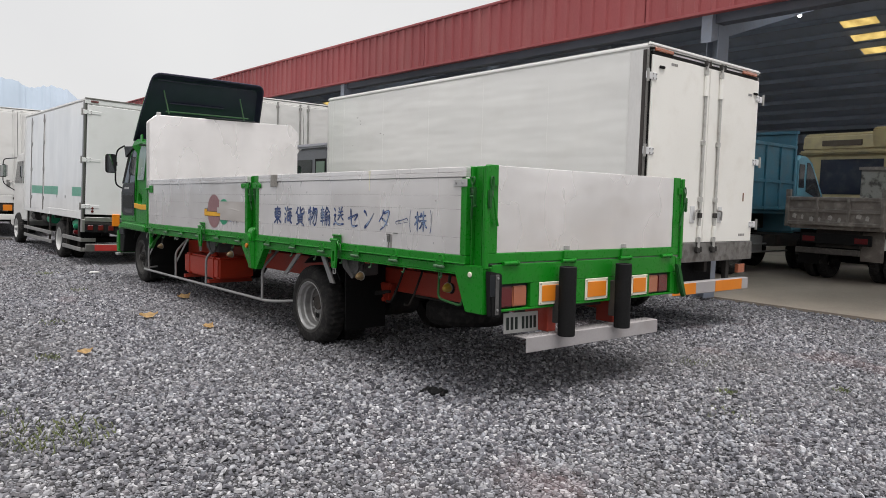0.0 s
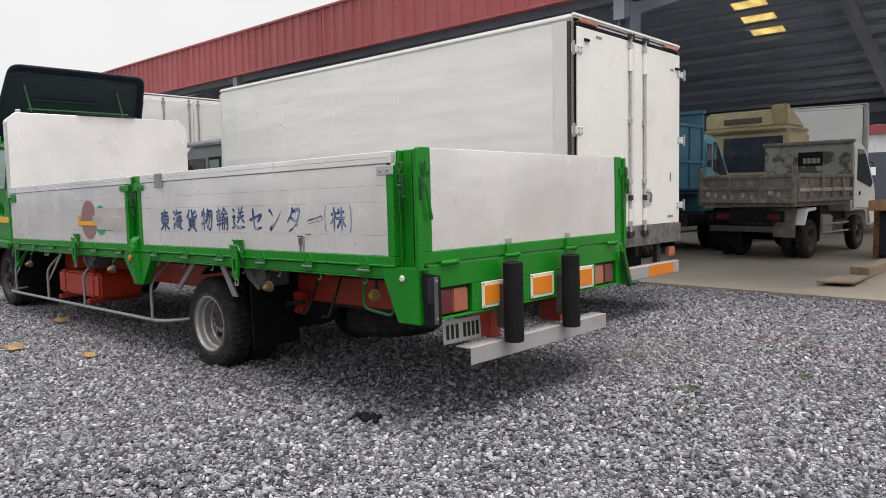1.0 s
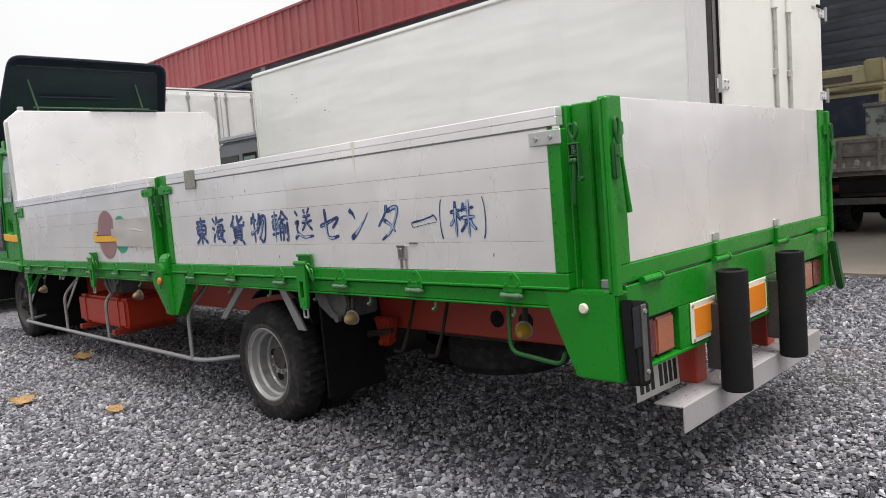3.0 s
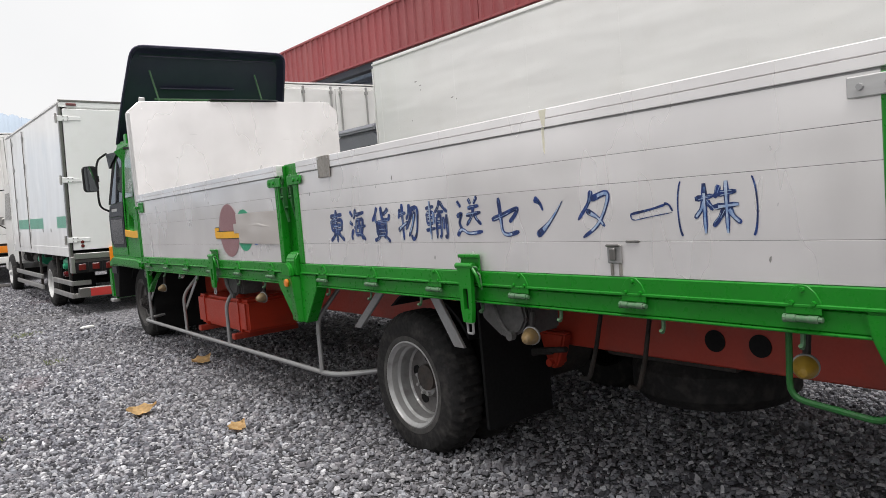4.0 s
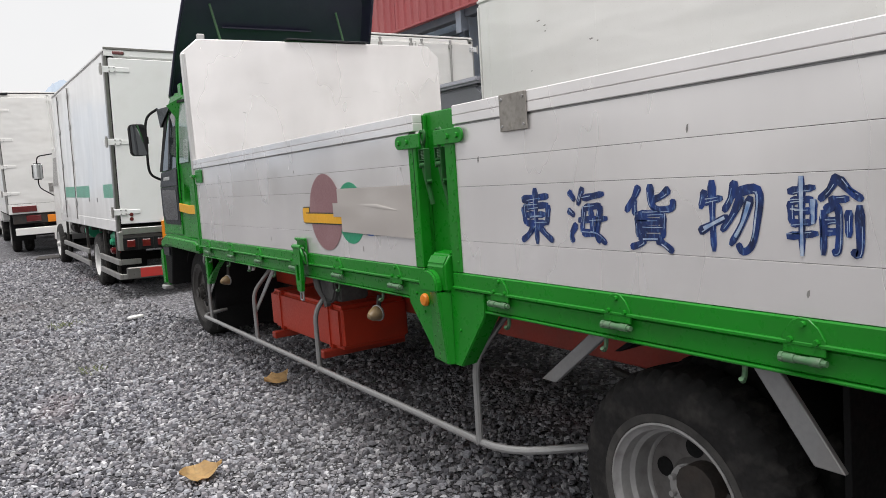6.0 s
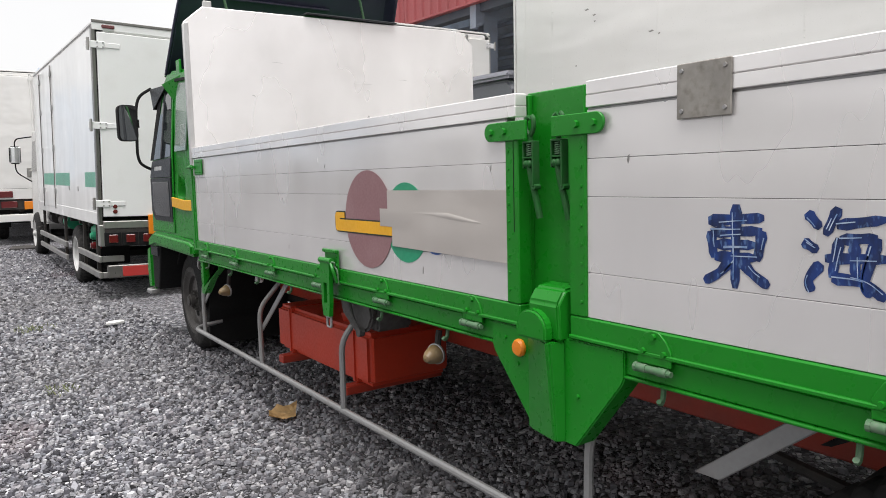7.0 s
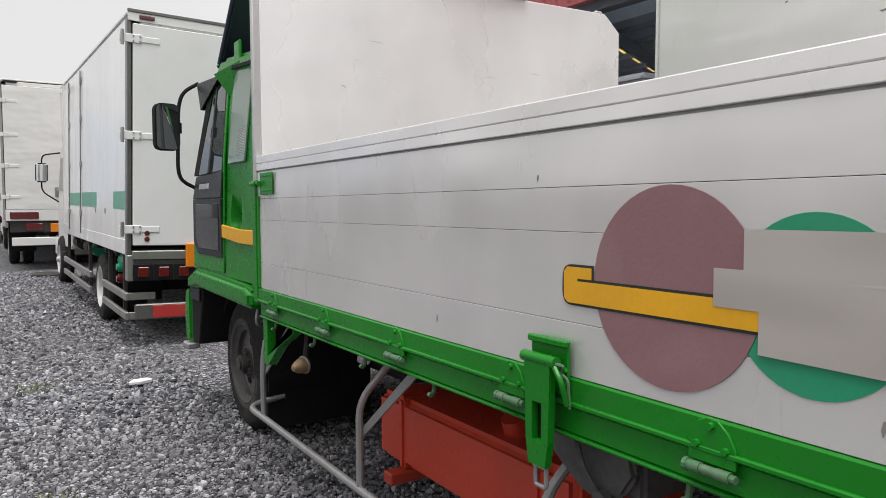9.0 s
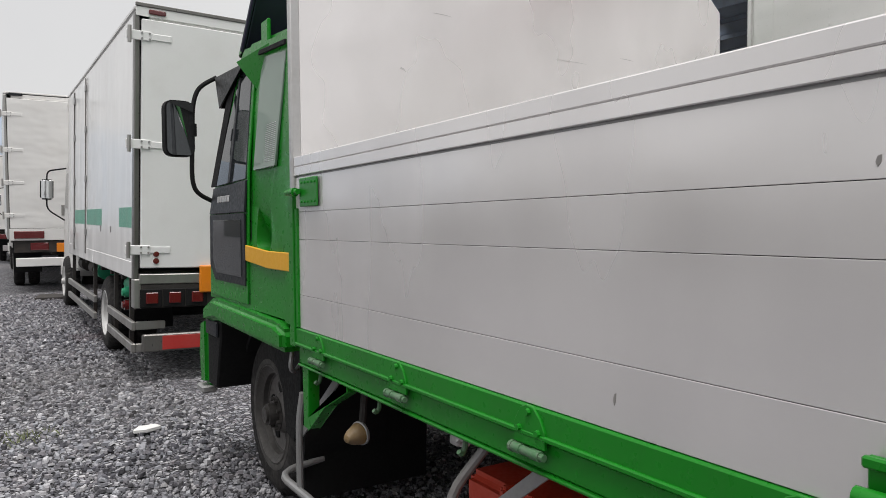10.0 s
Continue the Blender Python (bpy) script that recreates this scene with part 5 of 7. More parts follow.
def cone_lamp(y, z, x=0.14, lens=None):
    """Small amber side lamp hanging from the sill."""
    prof = [(0.001, -0.085), (0.018, -0.080), (0.036, -0.052), (0.048, -0.015), (0.051, 0.0), (0.048, 0.012), (0.001, 0.020)]
    l = part("side_lamp", lathe(B(), prof, (0, 0, 0), 20), lens or AMBERCONE, truck, "dusty amber cone side lamp")
    l.matrix_local = pose(x, y, z, 0, -6, 18) @ Matrix.Scale(0.76, 4)
    part("lamp_rim", lathe(B(), [(0.050, -0.004), (0.055, 0.0), (0.055, 0.010), (0.050, 0.014)], (0, 0, 0), 20), GALV, l)
    part("lamp_stalk", rod(B(), (x + 0.01, y, z + 0.03), (x + 0.02, y, 0.95), 0.013, 8), CHASSIS, truck)


for y, z, x in ((0.602, 0.852, 0.14), (1.752, 0.846, 0.075), (4.545, 0.860, 0.05), (7.083, 0.812, 0.065)):
    cone_lamp(y, z, x, LITCONE if y < 1 else None)
part("rear_loop", tube(B(), [(0.05, 0.602, 0.992), (0.05, 0.61, 0.775), (0.05, 0.34, 0.745), (0.05, 0.32, 0.80)], 0.010, 8, 0.05), GRIMYGREEN, truck, "bent green tube loop")
# grey brackets beside the latches
for y in (1.98, 5.30):
    bm = B()
    prism(bm, [(y + 0.13, 0.985), (y - 0.17, 0.985), (y - 0.19, 0.91), (y - 0.15, 0.85), (y - 0.09, 0.825), (y - 0.02, 0.82), (y + 0.03, 0.85), (y + 0.10, 0.895)], "x", 0.085, 0.115, 0.010, 2)
    bx(bm, 0.1155, 0.30, y - 0.19, y + 0.05, 0.84, 0.985, 0.012, 2)
    br = part("lock_bracket", bm, GRIMYGREY, truck, "grimy grey lock bracket")
    part("lock_link", tube(B(), [(0.07, y + 0.0, 0.985), (0.065, y - 0.04, 0.90), (0.075, y - 0.08, 0.845)], 0.009, 8, 0.02), GRIMYGREY, br)
    part("pivot_boss", rod(B(), (0.06, y - 0.10, 0.835), (0.086, y - 0.10, 0.835), 0.022, 14), GRIMYGREY, br)
for y in (1.52, 1.80):
    part("tie_hook", tube(B(), [(0.60, y, 0.88), (0.48, y - 0.05, 0.70), (0.40, y - 0.07, 0.585), (0.36, y - 0.05, 0.60)], 0.011, 7, 0.03), CHASSIS, truck)
# fuel tank
tank = new("fuel_tank")
tank.parent = truck
tagged(tank, "red square fuel tank with strap bands")
box_part("body", (0.295, 0.80, 5.53, 6.785, up(0.352, 6), up(0.640, 6)), REDTANK, tank, bev=0.028, seg=3)
for y in (5.70, 6.57):
    box_part("strap", (0.286, 0.81, y - 0.02, y + 0.02, up(0.346, 6), up(0.646, 6)), REDTANK, tank, bev=0.012, seg=2)
    box_part("support", (0.22, 0.84, y - 0.035, y + 0.035, up(0.295, 6), up(0.345, 6)), RED, tank, bev=0.006)
part("filler_cap", rod(B(), (0.42, 5.95, up(0.63, 6)), (0.40, 5.95, up(0.70, 6)), 0.05, 18), REDTANK, tank)
box_part("battery_box", (W - 0.75, W - 0.30, 4.6, 5.5, 0.50, 0.90), CHASSIS, truck, bev=0.02)
# side guard
guard = new("side_guard")
guard.parent = truck
tagged(guard, "grey tubular side guard rail")
zg = [up(0.335, 3.6), up(0.31, 5.5), up(0.28, 7.9)]
part("rail", tube(B(), [(0.46, 3.30, zg[0] + 0.03), (0.10, 3.62, zg[0]), (0.09, 5.6, zg[1]), (0.085, 7.72, zg[2]), (0.075, 7.98, zg[2] + 0.005), (0.30, 8.0, zg[2] + 0.03)], 0.017, 10, 0.16), GALV, guard)
for y, zb in ((3.79, zg[0]), (5.44, zg[1]), (6.56, up(0.297, 6.6)), (7.745, zg[2])):
    part("upright", tube(B(), [(0.092, y, zb), (0.088, y - 0.01, zb + 0.36), (0.30, y - 0.08, zb + 0.62)] if y < 7 else [(0.092, y, zb), (0.088, y - 0.01, zb + 0.30), (0.10, y - 0.03, zb + 0.42)], 0.015, 9, 0.07), GALV, guard)
for y in (6.56, 7.745):
    zb = up(0.29, y)
    bm = B()
    prism(bm, [(y - 0.01, zb + 0.22), (y - 0.01, zb + 0.26), (y - 0.45, zb + 0.60), (y - 0.45, zb + 0.555)], "x", 0.10, 0.108, 0.001)
    part("diagonal_stay", bm, GALV, guard)
# crumpled wrapping tied under the sill
bm = B()
bmesh.ops.create_icosphere(bm, subdivisions=3, radius=0.024)
rw = random.Random(12)
for v in bm.verts:
    v.co *= 1 + 0.45 * noise.noise(v.co * 70) + rw.uniform(-0.12, 0.12)
    v.co.y *= 1.5
o = part("tied_wrapping", bm, ALU_RAW, truck, "crumpled silver wrapping", smooth=False)
o.location = (0.06, 6.44, 0.962)
# open triangular bracket at the front of the sill
bm = B()
for q in ([(7.40, 0.99), (7.46, 0.99), (7.455, 0.757), (7.405, 0.757)], [(7.405, 0.757), (7.405, 0.80), (7.05, 0.965), (7.05, 0.988), (7.10, 0.988)]):
    prism(bm, q, "x", 0.004, 0.05, 0.003)
part("front_bracket", bm, GREEN, truck, "open green triangular bracket")

# ---- cab ----
cab = new("cab")
cab.parent = truck
cab.location = (0, -0.10, 0)
tagged(cab, "green tilt cab with an orange waist stripe")
cz = lambda z: z + 0.105
bm = B()
prism(bm, [(7.86, cz(0.98)), (7.86, cz(2.20)), (7.93, cz(2.30)), (8.72, cz(2.37)), (8.84, cz(2.30)), (9.02, cz(1.98)), (9.20, cz(1.62)), (9.28, cz(1.50)), (9.30, cz(0.98))], "x", 0.085, W - 0.085, 0.03, 3)
for v in bm.verts:
    t = max(0.0, v.co.z - cz(1.5)) * 0.075
    v.co.x += t if v.co.x < W / 2 else -t
shell = part("shell", bm, GREEN, cab, "green painted cab shell")


def cut_out(ob, bm):
    """Takes a closed shape out of a part."""
    me = bpy.data.meshes.new("cutter")
    bm.to_mesh(me)
    bm.free()
    tool = new("cutter", me)
    mod = ob.modifiers.new("cut", "BOOLEAN")
    mod.operation, mod.object, mod.solver = "DIFFERENCE", tool, "EXACT"
    tool.parent = ob.parent
    bpy.context.view_layer.update()
    me2 = bpy.data.meshes.new_from_object(ob.evaluated_get(bpy.context.evaluated_depsgraph_get()))
    ob.modifiers.remove(mod)
    ob.data = me2
    me2.shade_smooth()
    me2.set_sharp_from_angle(angle=radians(32))
    bpy.data.objects.remove(tool)


bm = prism(B(), [(p.x, p.z) for p in rounded([(8.30, 0, cz(1.545)), (8.19, 0, cz(1.54)), (8.165, 0, cz(1.32)), (8.30, 0, cz(1.27)), (8.435, 0, cz(1.32)), (8.41, 0, cz(1.54)), (8.30, 0, cz(1.545))], 0.06, 4)][:-1], "x", 0.02, 0.135, 0.0)
for v in bm.verts:
    if v.co.x > 0.1:
        v.co.y = 8.30 + (v.co.y - 8.30) * 0.8
        v.co.x += 0.03 if v.co.z < cz(1.40) else -0.028 if v.co.z > cz(1.5) else 0.0
cut_out(shell, bm)


def on_cab(pts, out=0.004, thick=0.012):
    """A panel that follows the left cab side, leaning in above the waist."""
    bm = B()
    prism(bm, pts, "x", 0.0, thick, 0.003)
    for v in bm.verts:
        v.co.x += 0.085 - out - thick * 0 + max(0.0, v.co.z - cz(1.5)) * 0.075
    return bm


door = part("door", on_cab([(8.50, cz(1.03)), (8.50, cz(1.72)), (8.47, cz(2.22)), (8.74, cz(2.26)), (8.96, cz(1.97)), (9.14, cz(1.62)), (9.22, cz(1.48)), (9.22, cz(1.03))], 0.010), GREEN, cab, "green cab door")
part("door_window", on_cab([(8.525, cz(1.655)), (8.515, cz(2.19)), (8.72, cz(2.22)), (8.91, cz(1.96)), (9.09, cz(1.645))], 0.014), GLASS, door, "smoked door window")
part("window_bar", on_cab([(8.80, cz(1.65)), (8.70, cz(2.19)), (8.73, cz(2.19)), (8.845, cz(1.65))], 0.018), TRIM, door)
part("trim_panel", on_cab([(8.515, cz(1.49)), (8.515, cz(1.65)), (9.14, cz(1.635)), (9.20, cz(1.49))], 0.016), TRIM, door, "charcoal trim panel with a small badge")
part("lower_window_frame", on_cab([(8.52, cz(1.12)), (8.52, cz(1.485)), (9.20, cz(1.485)), (9.21, cz(1.20)), (9.10, cz(1.12))], 0.015), TRIM, door)
part("lower_window", on_cab([(8.57, cz(1.16)), (8.57, cz(1.455)), (9.12, cz(1.455)), (9.13, cz(1.24)), (9.06, cz(1.16))], 0.019), GLASS, door, "smoked lower door window")
for i in range(5):
    part("badge_bar", on_cab([(9.03 - i * 0.05, cz(1.55)), (9.03 - i * 0.05, cz(1.585)), (8.995 - i * 0.05, cz(1.585)), (8.995 - i * 0.05, cz(1.55))], 0.020), ALU_RAW, door)
part("quarter_window", on_cab([(8.12, cz(1.69)), (8.05, cz(2.20)), (8.40, cz(2.24)), (8.44, cz(1.69))], 0.0025), GLASS_SKY, cab, "quarter window, pale sky reflection in its tint")
bm = B()
for i in range(20):
    z = 1.72 + i * 0.009
    bmq = [(8.13, cz(z)), (8.13, cz(z) + 0.0012), (8.27, cz(z) + 0.0012), (8.27, cz(z))]
    prism(bm, bmq, "x", 0.085 - 0.0040 + (z - 1.5) * 0.075, 0.085 - 0.0026 + (z - 1.5) * 0.075)
tagged(part("heater_lines", bm, TRIM_GREY, cab, smooth=False), kind="stuff")
part("door_gap", on_cab([(8.486, cz(1.03)), (8.486, cz(2.22)), (8.498, cz(2.22)), (8.498, cz(1.03))], 0.003), BLACK, cab)
part("rear_trim_post", on_cab([(7.862, cz(1.0)), (7.862, cz(1.62)), (7.93, cz(1.62)), (7.95, cz(1.0))], 0.012), GREEN, cab)
part("roof_rail", on_cab([(8.02, cz(2.215)), (8.02, cz(2.24)), (8.42, cz(2.27)), (8.42, cz(2.245))], 0.022), BLACK, cab)
stripe = part("waist_stripe", on_cab([(7.87, cz(1.225)), (7.87, cz(1.305)), (8.17, cz(1.305)), (8.515, cz(1.326)), (8.515, cz(1.248)), (8.17, cz(1.225))], 0.0135, 0.013), YELLOW, cab, "orange-yellow stripe")
# wheel arch, step and bumper
bm = B()
prism(bm, [(7.88, cz(0.88)), (7.88, cz(0.975)), (8.0, cz(1.0)), (9.08, cz(1.02)), (9.26, cz(0.96)), (9.26, cz(0.86)), (9.02, cz(0.90))], "x", 0.03, 0.40, 0.025, 3)
part("wheel_arch", bm, GREEN, cab, "rounded green wheel arch")
bm = B()
prism(bm, [(8.98, cz(0.89)), (8.98, cz(0.80)), (9.08, cz(0.50)), (9.26, cz(0.50)), (9.26, cz(0.88))], "x", 0.06, 0.42, 0.01)
part("step_well", bm, BLACK, cab, "black step well")
box_part("step_trim", (0.045, 0.06, 9.0, 9.25, cz(0.80), cz(0.885)), TRIM, cab, bev=0.006)
bm = B()
prism(bm, [(9.28, cz(0.48)), (9.28, cz(0.90)), (9.42, cz(0.86)), (9.46, cz(0.66)), (9.42, cz(0.46))], "x", 0.05, W - 0.05, 0.03, 3)
part("front_bumper", bm, GREEN, cab, "green front bumper")
box_part("bumper_end", (0.03, 0.12, 9.30, 9.44, cz(0.43), cz(0.475)), GALV, cab, bev=0.01)
bm = B()
arc = [(8.57 + 0.50 * math.cos(radians(a)), up(0.42, 8.6) + 0.50 * math.sin(radians(a))) for a in range(35, 200, 11)]
arc += [(8.57 + 0.47 * math.cos(radians(a)), up(0.42, 8.6) + 0.47 * math.sin(radians(a))) for a in range(199, 30, -11)]
prism(bm, arc, "x", 0.20, 0.62)
part("front_mudguard", bm, BLACK, cab, "black front mudguard")
bm = B()
prism(bm, [(8.10, up(0.12, 8)), (8.125, up(0.12, 8)), (8.17, up(0.82, 8)), (8.06, up(0.88, 8))], "x", 0.20, 0.86, 0.006)
part("front_mud_flap", bm, BLACK, cab)
bm = B()
prism(bm, [(8.0, up(0.86, 8)), (8.03, up(0.58, 8)), (8.12, up(0.40, 8)), (8.22, up(0.42, 8)), (8.27, up(0.62, 8)), (8.40, up(0.78, 8)), (8.55, up(0.86, 8))], "x", 0.165, 0.185, 0.004)
part("arch_liner", bm, BLACK, cab, "black rubber arch liner")
part("fuel_hose", tube(B(), [(0.12, 7.99, 0.98), (0.10, 7.97, 0.90), (0.14, 8.02, 0.87), (0.20, 8.05, 0.93)], 0.010, 7, 0.03), GALV, cab)
part("windscreen", prism(B(), [(8.86, cz(2.26)), (9.205, cz(1.64)), (9.215, cz(1.645)), (8.87, cz(2.265))], "x", 0.20, W - 0.20), GLASS, cab, "windscreen")
part("pillar_trim", on_cab([(8.78, cz(2.225)), (9.085, cz(1.645)), (9.20, cz(1.645)), (8.90, cz(2.235))], 0.016), BLACK, cab)
# sun visor: a smoked blade across the screen, with green end gussets
bm = B()
blade = [(8.58, 2.345), (9.14, 2.370), (9.06, 2.185), (9.045, 2.185), (9.115, 2.356), (8.58, 2.331)]
prism(bm, blade, "x", 0.11, W - 0.11)
visor = part("sun_visor", bm, VISOR, cab, "dark smoked sun visor")
for xe in (0.10, W - 0.108):
    part("visor_end", prism(B(), [(8.58, 2.345), (9.14, 2.370), (9.06, 2.185)], "x", xe, xe + 0.008, 0.001), VISOR, visor)
for sx in ((lambda q: q), (lambda q: W - q)):
    bm = B()
    tri = [(sx(0.15), 8.28, 2.395), (sx(0.065), 8.58, 2.345), (sx(0.140), 8.43, 2.165)]
    va = [bm.verts.new(p) for p in tri]
    vb = [bm.verts.new((p[0] + sx(0.012) - sx(0), p[1] - 0.004, p[2])) for p in tri]
    bm.faces.new(va)
    bm.faces.new(vb[::-1])
    for q in range(3):
        bm.faces.new((va[q], va[(q + 1) % 3], vb[(q + 1) % 3], vb[q]))
    bmesh.ops.recalc_face_normals(bm, faces=bm.faces[:])
    part("visor_gusset", bm, GREEN, cab, "green visor bracket")
# mirror on a bent arm
part("mirror_arm", tube(B(), [(0.125, 9.20, 2.385), (0.02, 9.20, 2.32), (-0.012, 9.20, 2.22), (-0.025, 9.20, 1.79), (0.0, 9.20, 1.715), (0.10, 9.22, 1.668)], 0.013, 9, 0.07), BLACK, cab, "bent black mirror arm")
def round_rect(w, h, r):
    return [(sx * (w - r) + r * math.cos(a), sz * (h - r) + r * math.sin(a)) for sx, sz, a0 in ((1, 1, 0), (-1, 1, 90), (-1, -1, 180), (1, -1, 270)) for a in (radians(a0 + 22.5 * q) for q in range(5))]


bm = prism(B(), round_rect(0.084, 0.157, 0.042), "y", -0.02, 0.045, 0.01, 2)
mb = part("mirror", bm, BLACK, cab, "large black door mirror")
mb.matrix_local = pose(-0.088, 9.20, 2.078, 0, 0, 9)
part("mirror_glass", prism(B(), round_rect(0.077, 0.150, 0.036), "y", -0.0235, -0.0195), MIRROR, mb, "mirror glass")
part("mirror_clamp", rod(B(), (-0.014, 9.20, 2.04), (-0.014, 9.20, 2.11), 0.022, 10), BLACK, cab)
# frame above the cab's rear
box_part("roof_beam", (0.10, W - 0.10, 7.80, 7.88, cz(2.28), cz(2.34)), ALU_RAW, cab)

# roof air deflector: a hollow shell open to the rear
defl = new("air_deflector")
defl.parent = truck
tagged(defl, "dark green hollow roof air deflector open to the rear")
RIM_LINE = rounded([(0.165, 0, 0.0), (0.205, 0, 0.45), (0.285, 0, 1.04), (1.22, 0, 1.045), (2.165, 0, 1.04), (2.24, 0, 0.45), (2.28, 0, 0.0)], 0.13, 5)


def hood(inset, deep):
    """A shallow dish leaning back over the cab: rim, side walls and plate."""
    bm, loops = B(), []
    for d, shrink in ((0.0, 0.0), (deep * 0.6, 0.01), (deep * 0.92, 0.03), (deep, 0.07)):
        loop = []
        for p in RIM_LINE:
            x = p.x + (1.22 - p.x) * (inset + shrink) / 0.95
            h = p.z - (inset + shrink) * (1 if p.z > 0.9 else 0)
            loop.append(bm.verts.new((x, 8.10 + 0.62 * (1.04 - h) / 1.04 + d - inset, 2.46 + h)))
        loops.append(loop)
    for a, b in zip(loops, loops[1:]):
        for q in range(len(a) - 1):
            bm.faces.new((a[q], a[q + 1], b[q + 1], b[q]))
    bm.faces.new(loops[-1])
    bmesh.ops.recalc_face_normals(bm, faces=bm.faces[:])
    bmesh.ops.solidify(bm, geom=bm.faces[:], thickness=0.005)
    return bm


part("outer_shell", hood(0.0, 0.17), GREEN, defl, "green outer skin")
part("inner_shell", hood(0.012, 0.16), GREEN_DK, defl, "dark navy inner moulding")
lip = [(p.x, 8.10 + 0.62 * (1.04 - p.z) / 1.04, 2.46 + p.z) for p in RIM_LINE]
part("rim_lip", tube(B(), lip, 0.012, 8), GREEN_DK, defl)
part("cross_tube", rod(B(), (0.55, 8.34, 2.935), (1.98, 8.34, 2.945), 0.012, 10), paint_pin, defl)
part("stiffener", rod(B(), (0.66, 8.455, 3.085), (1.58, 8.455, 3.09), 0.012, 10), GREEN_DK, defl)
part("inner_crease", rod(B(), (0.40, 8.25, 3.415), (2.06, 8.25, 3.42), 0.012, 10), GREEN_DK, defl)
for x in (0.60, 1.90):
    part("strut", rod(B(), (x, 8.33, 2.90), (x - 0.08, 8.33, 3.27), 0.012, 8), paint_pin, defl, "thin green strut")
for x in (0.21, W - 0.25):
    box_part("foot", (x - 0.035, x + 0.035, 8.28, 8.42, cz(2.28), cz(2.345)), GREEN, defl, bev=0.008)
    box_part("foot_plate", (x - 0.055, x - 0.036, 8.26, 8.36, cz(2.275), cz(2.42)), GREEN, defl, bev=0.006)


# ---- box trucks ----
def box_truck(m, label, L, Wd, H, floor, cab_mat, side_mat, door_mat, post_mat, wheel_y, r=0.40, cab_h=2.35, cab_len=1.7, post=(0.06, 0.0995), rim_mat=None, wheel_in=0.10):
    """A box truck with its rear at y = 0 and its left side at x = 0: chassis, wheels, box shell and cab."""
    t = thing("box_truck", m, label, "truck", "parked box trucks")
    box = new("box_body")
    box.parent = t
    for a, b in ((0.0, 0.05), (Wd - 0.05, Wd)):
        box_part("side_panel", (a, b, 0.10, L - 0.06, floor + 0.10, H - 0.07), side_mat, box, bev=0.003)
        box_part("bottom_rail", (a - 0.004 if a == 0 else a, b if a == 0 else b + 0.004, 0.10, L - 0.06, floor - 0.05, floor + 0.0995), side_mat, box, bev=0.006)
        top = (a - 0.008, b + 0.02) if a == 0 else (a - 0.02, b + 0.008)
        box_part("roof_rail", (*top, 0.0, L, H - 0.0695, H), WHITE, box, bev=0.025, seg=3)
        box_part("corner_post", (a - 0.006 if a == 0 else a - post[0], b + post[0] if a == 0 else b + 0.006, 0.0, post[1], floor - 0.05, H - 0.07), post_mat, box, bev=0.008)
        box_part("front_post", (a - 0.006, b + 0.006, L - 0.0595, L, floor - 0.05, H - 0.07), WHITE, box, bev=0.02, seg=2)
        if a == 0:
            box_part("corner_sheet", (-0.003, 0.0, L - 0.20, L - 0.06, floor + 0.10, H - 0.07), WHITE, box, bev=0.001)
    box_part("front_wall", (0.06, Wd - 0.06, L - 0.05, L - 0.005, floor, H - 0.05), side_mat, box)
    box_part("roof", (0.03, Wd - 0.03, 0.02, L - 0.02, H - 0.03, H - 0.005), WHITE, box)
    box_part("rear_header", (0.115, Wd - 0.115, 0.005, 0.08, H - 0.12, H - 0.055), WHITE, box)
    box_part("load_floor", (0.06, Wd - 0.06, 0.10, L - 0.06, floor - 0.04, floor + 0.02), CHASSIS, box)
    for x in (Wd / 2 - 0.42, Wd / 2 + 0.42):
        box_part("frame_rail", (x - 0.035, x + 0.035, 0.15, L + cab_len - 0.3, floor - 0.36, floor - 0.12), CHASSIS, t)
    for i in range(int(L / 0.7)):
        box_part("cross_bearer", (0.06, Wd - 0.06, 0.3 + i * 0.7, 0.38 + i * 0.7, floor - 0.12, floor - 0.05), CHASSIS, t)
    for y in wheel_y:
        dual = y < L * 0.7
        wheel(t, wheel_in, y, r, r, 0.21, -1, dual=dual, hub="dish" if dual else "stud", rim_mat=rim_mat)
        wheel(t, Wd - 0.10, y, r, r, 0.21, 1, dual=dual, hub="dish" if dual else "stud")
        part("axle", rod(B(), (0.3, y, r), (Wd - 0.3, y, r), 0.07, 10), CHASSIS, t)
        if dual:
            for a, b in ((0.10, 0.60), (Wd - 0.60, Wd - 0.10)):
                box_part("mud_flap", (a, b, y - 0.62, y - 0.60, 0.30, floor - 0.06), BLACK, t)
    # cab
    c = new("cab")
    c.parent = t
    y0, y1 = L + 0.10, L + 0.10 + cab_len
    bm = B()
    prism(bm, [(y0, 0.62), (y0, cab_h - 0.10), (y0 + 0.12, cab_h), (y1 - 0.55, cab_h), (y1 - 0.35, cab_h - 0.12), (y1 - 0.05, cab_h - 0.85), (y1, cab_h - 1.0), (y1, 0.55)], "x", 0.10, Wd - 0.10, 0.04, 3)
    part("cab_shell", bm, cab_mat, c)
    for s in (0, 1):
        a = 0.088 if s == 0 else Wd - 0.10
        part("door_window", prism(B(), [(y0 + 0.62, cab_h - 0.78), (y0 + 0.62, cab_h - 0.22), (y1 - 0.50, cab_h - 0.22), (y1 - 0.20, cab_h - 0.78)], "x", a, a + 0.012, 0.002), GLASS, c, "dark door window")
        part("quarter_window", prism(B(), [(y0 + 0.14, cab_h - 0.74), (y0 + 0.14, cab_h - 0.26), (y0 + 0.46, cab_h - 0.26), (y0 + 0.46, cab_h - 0.74)], "x", a, a + 0.012, 0.002), GLASS_SKY, c, "pale quarter window")
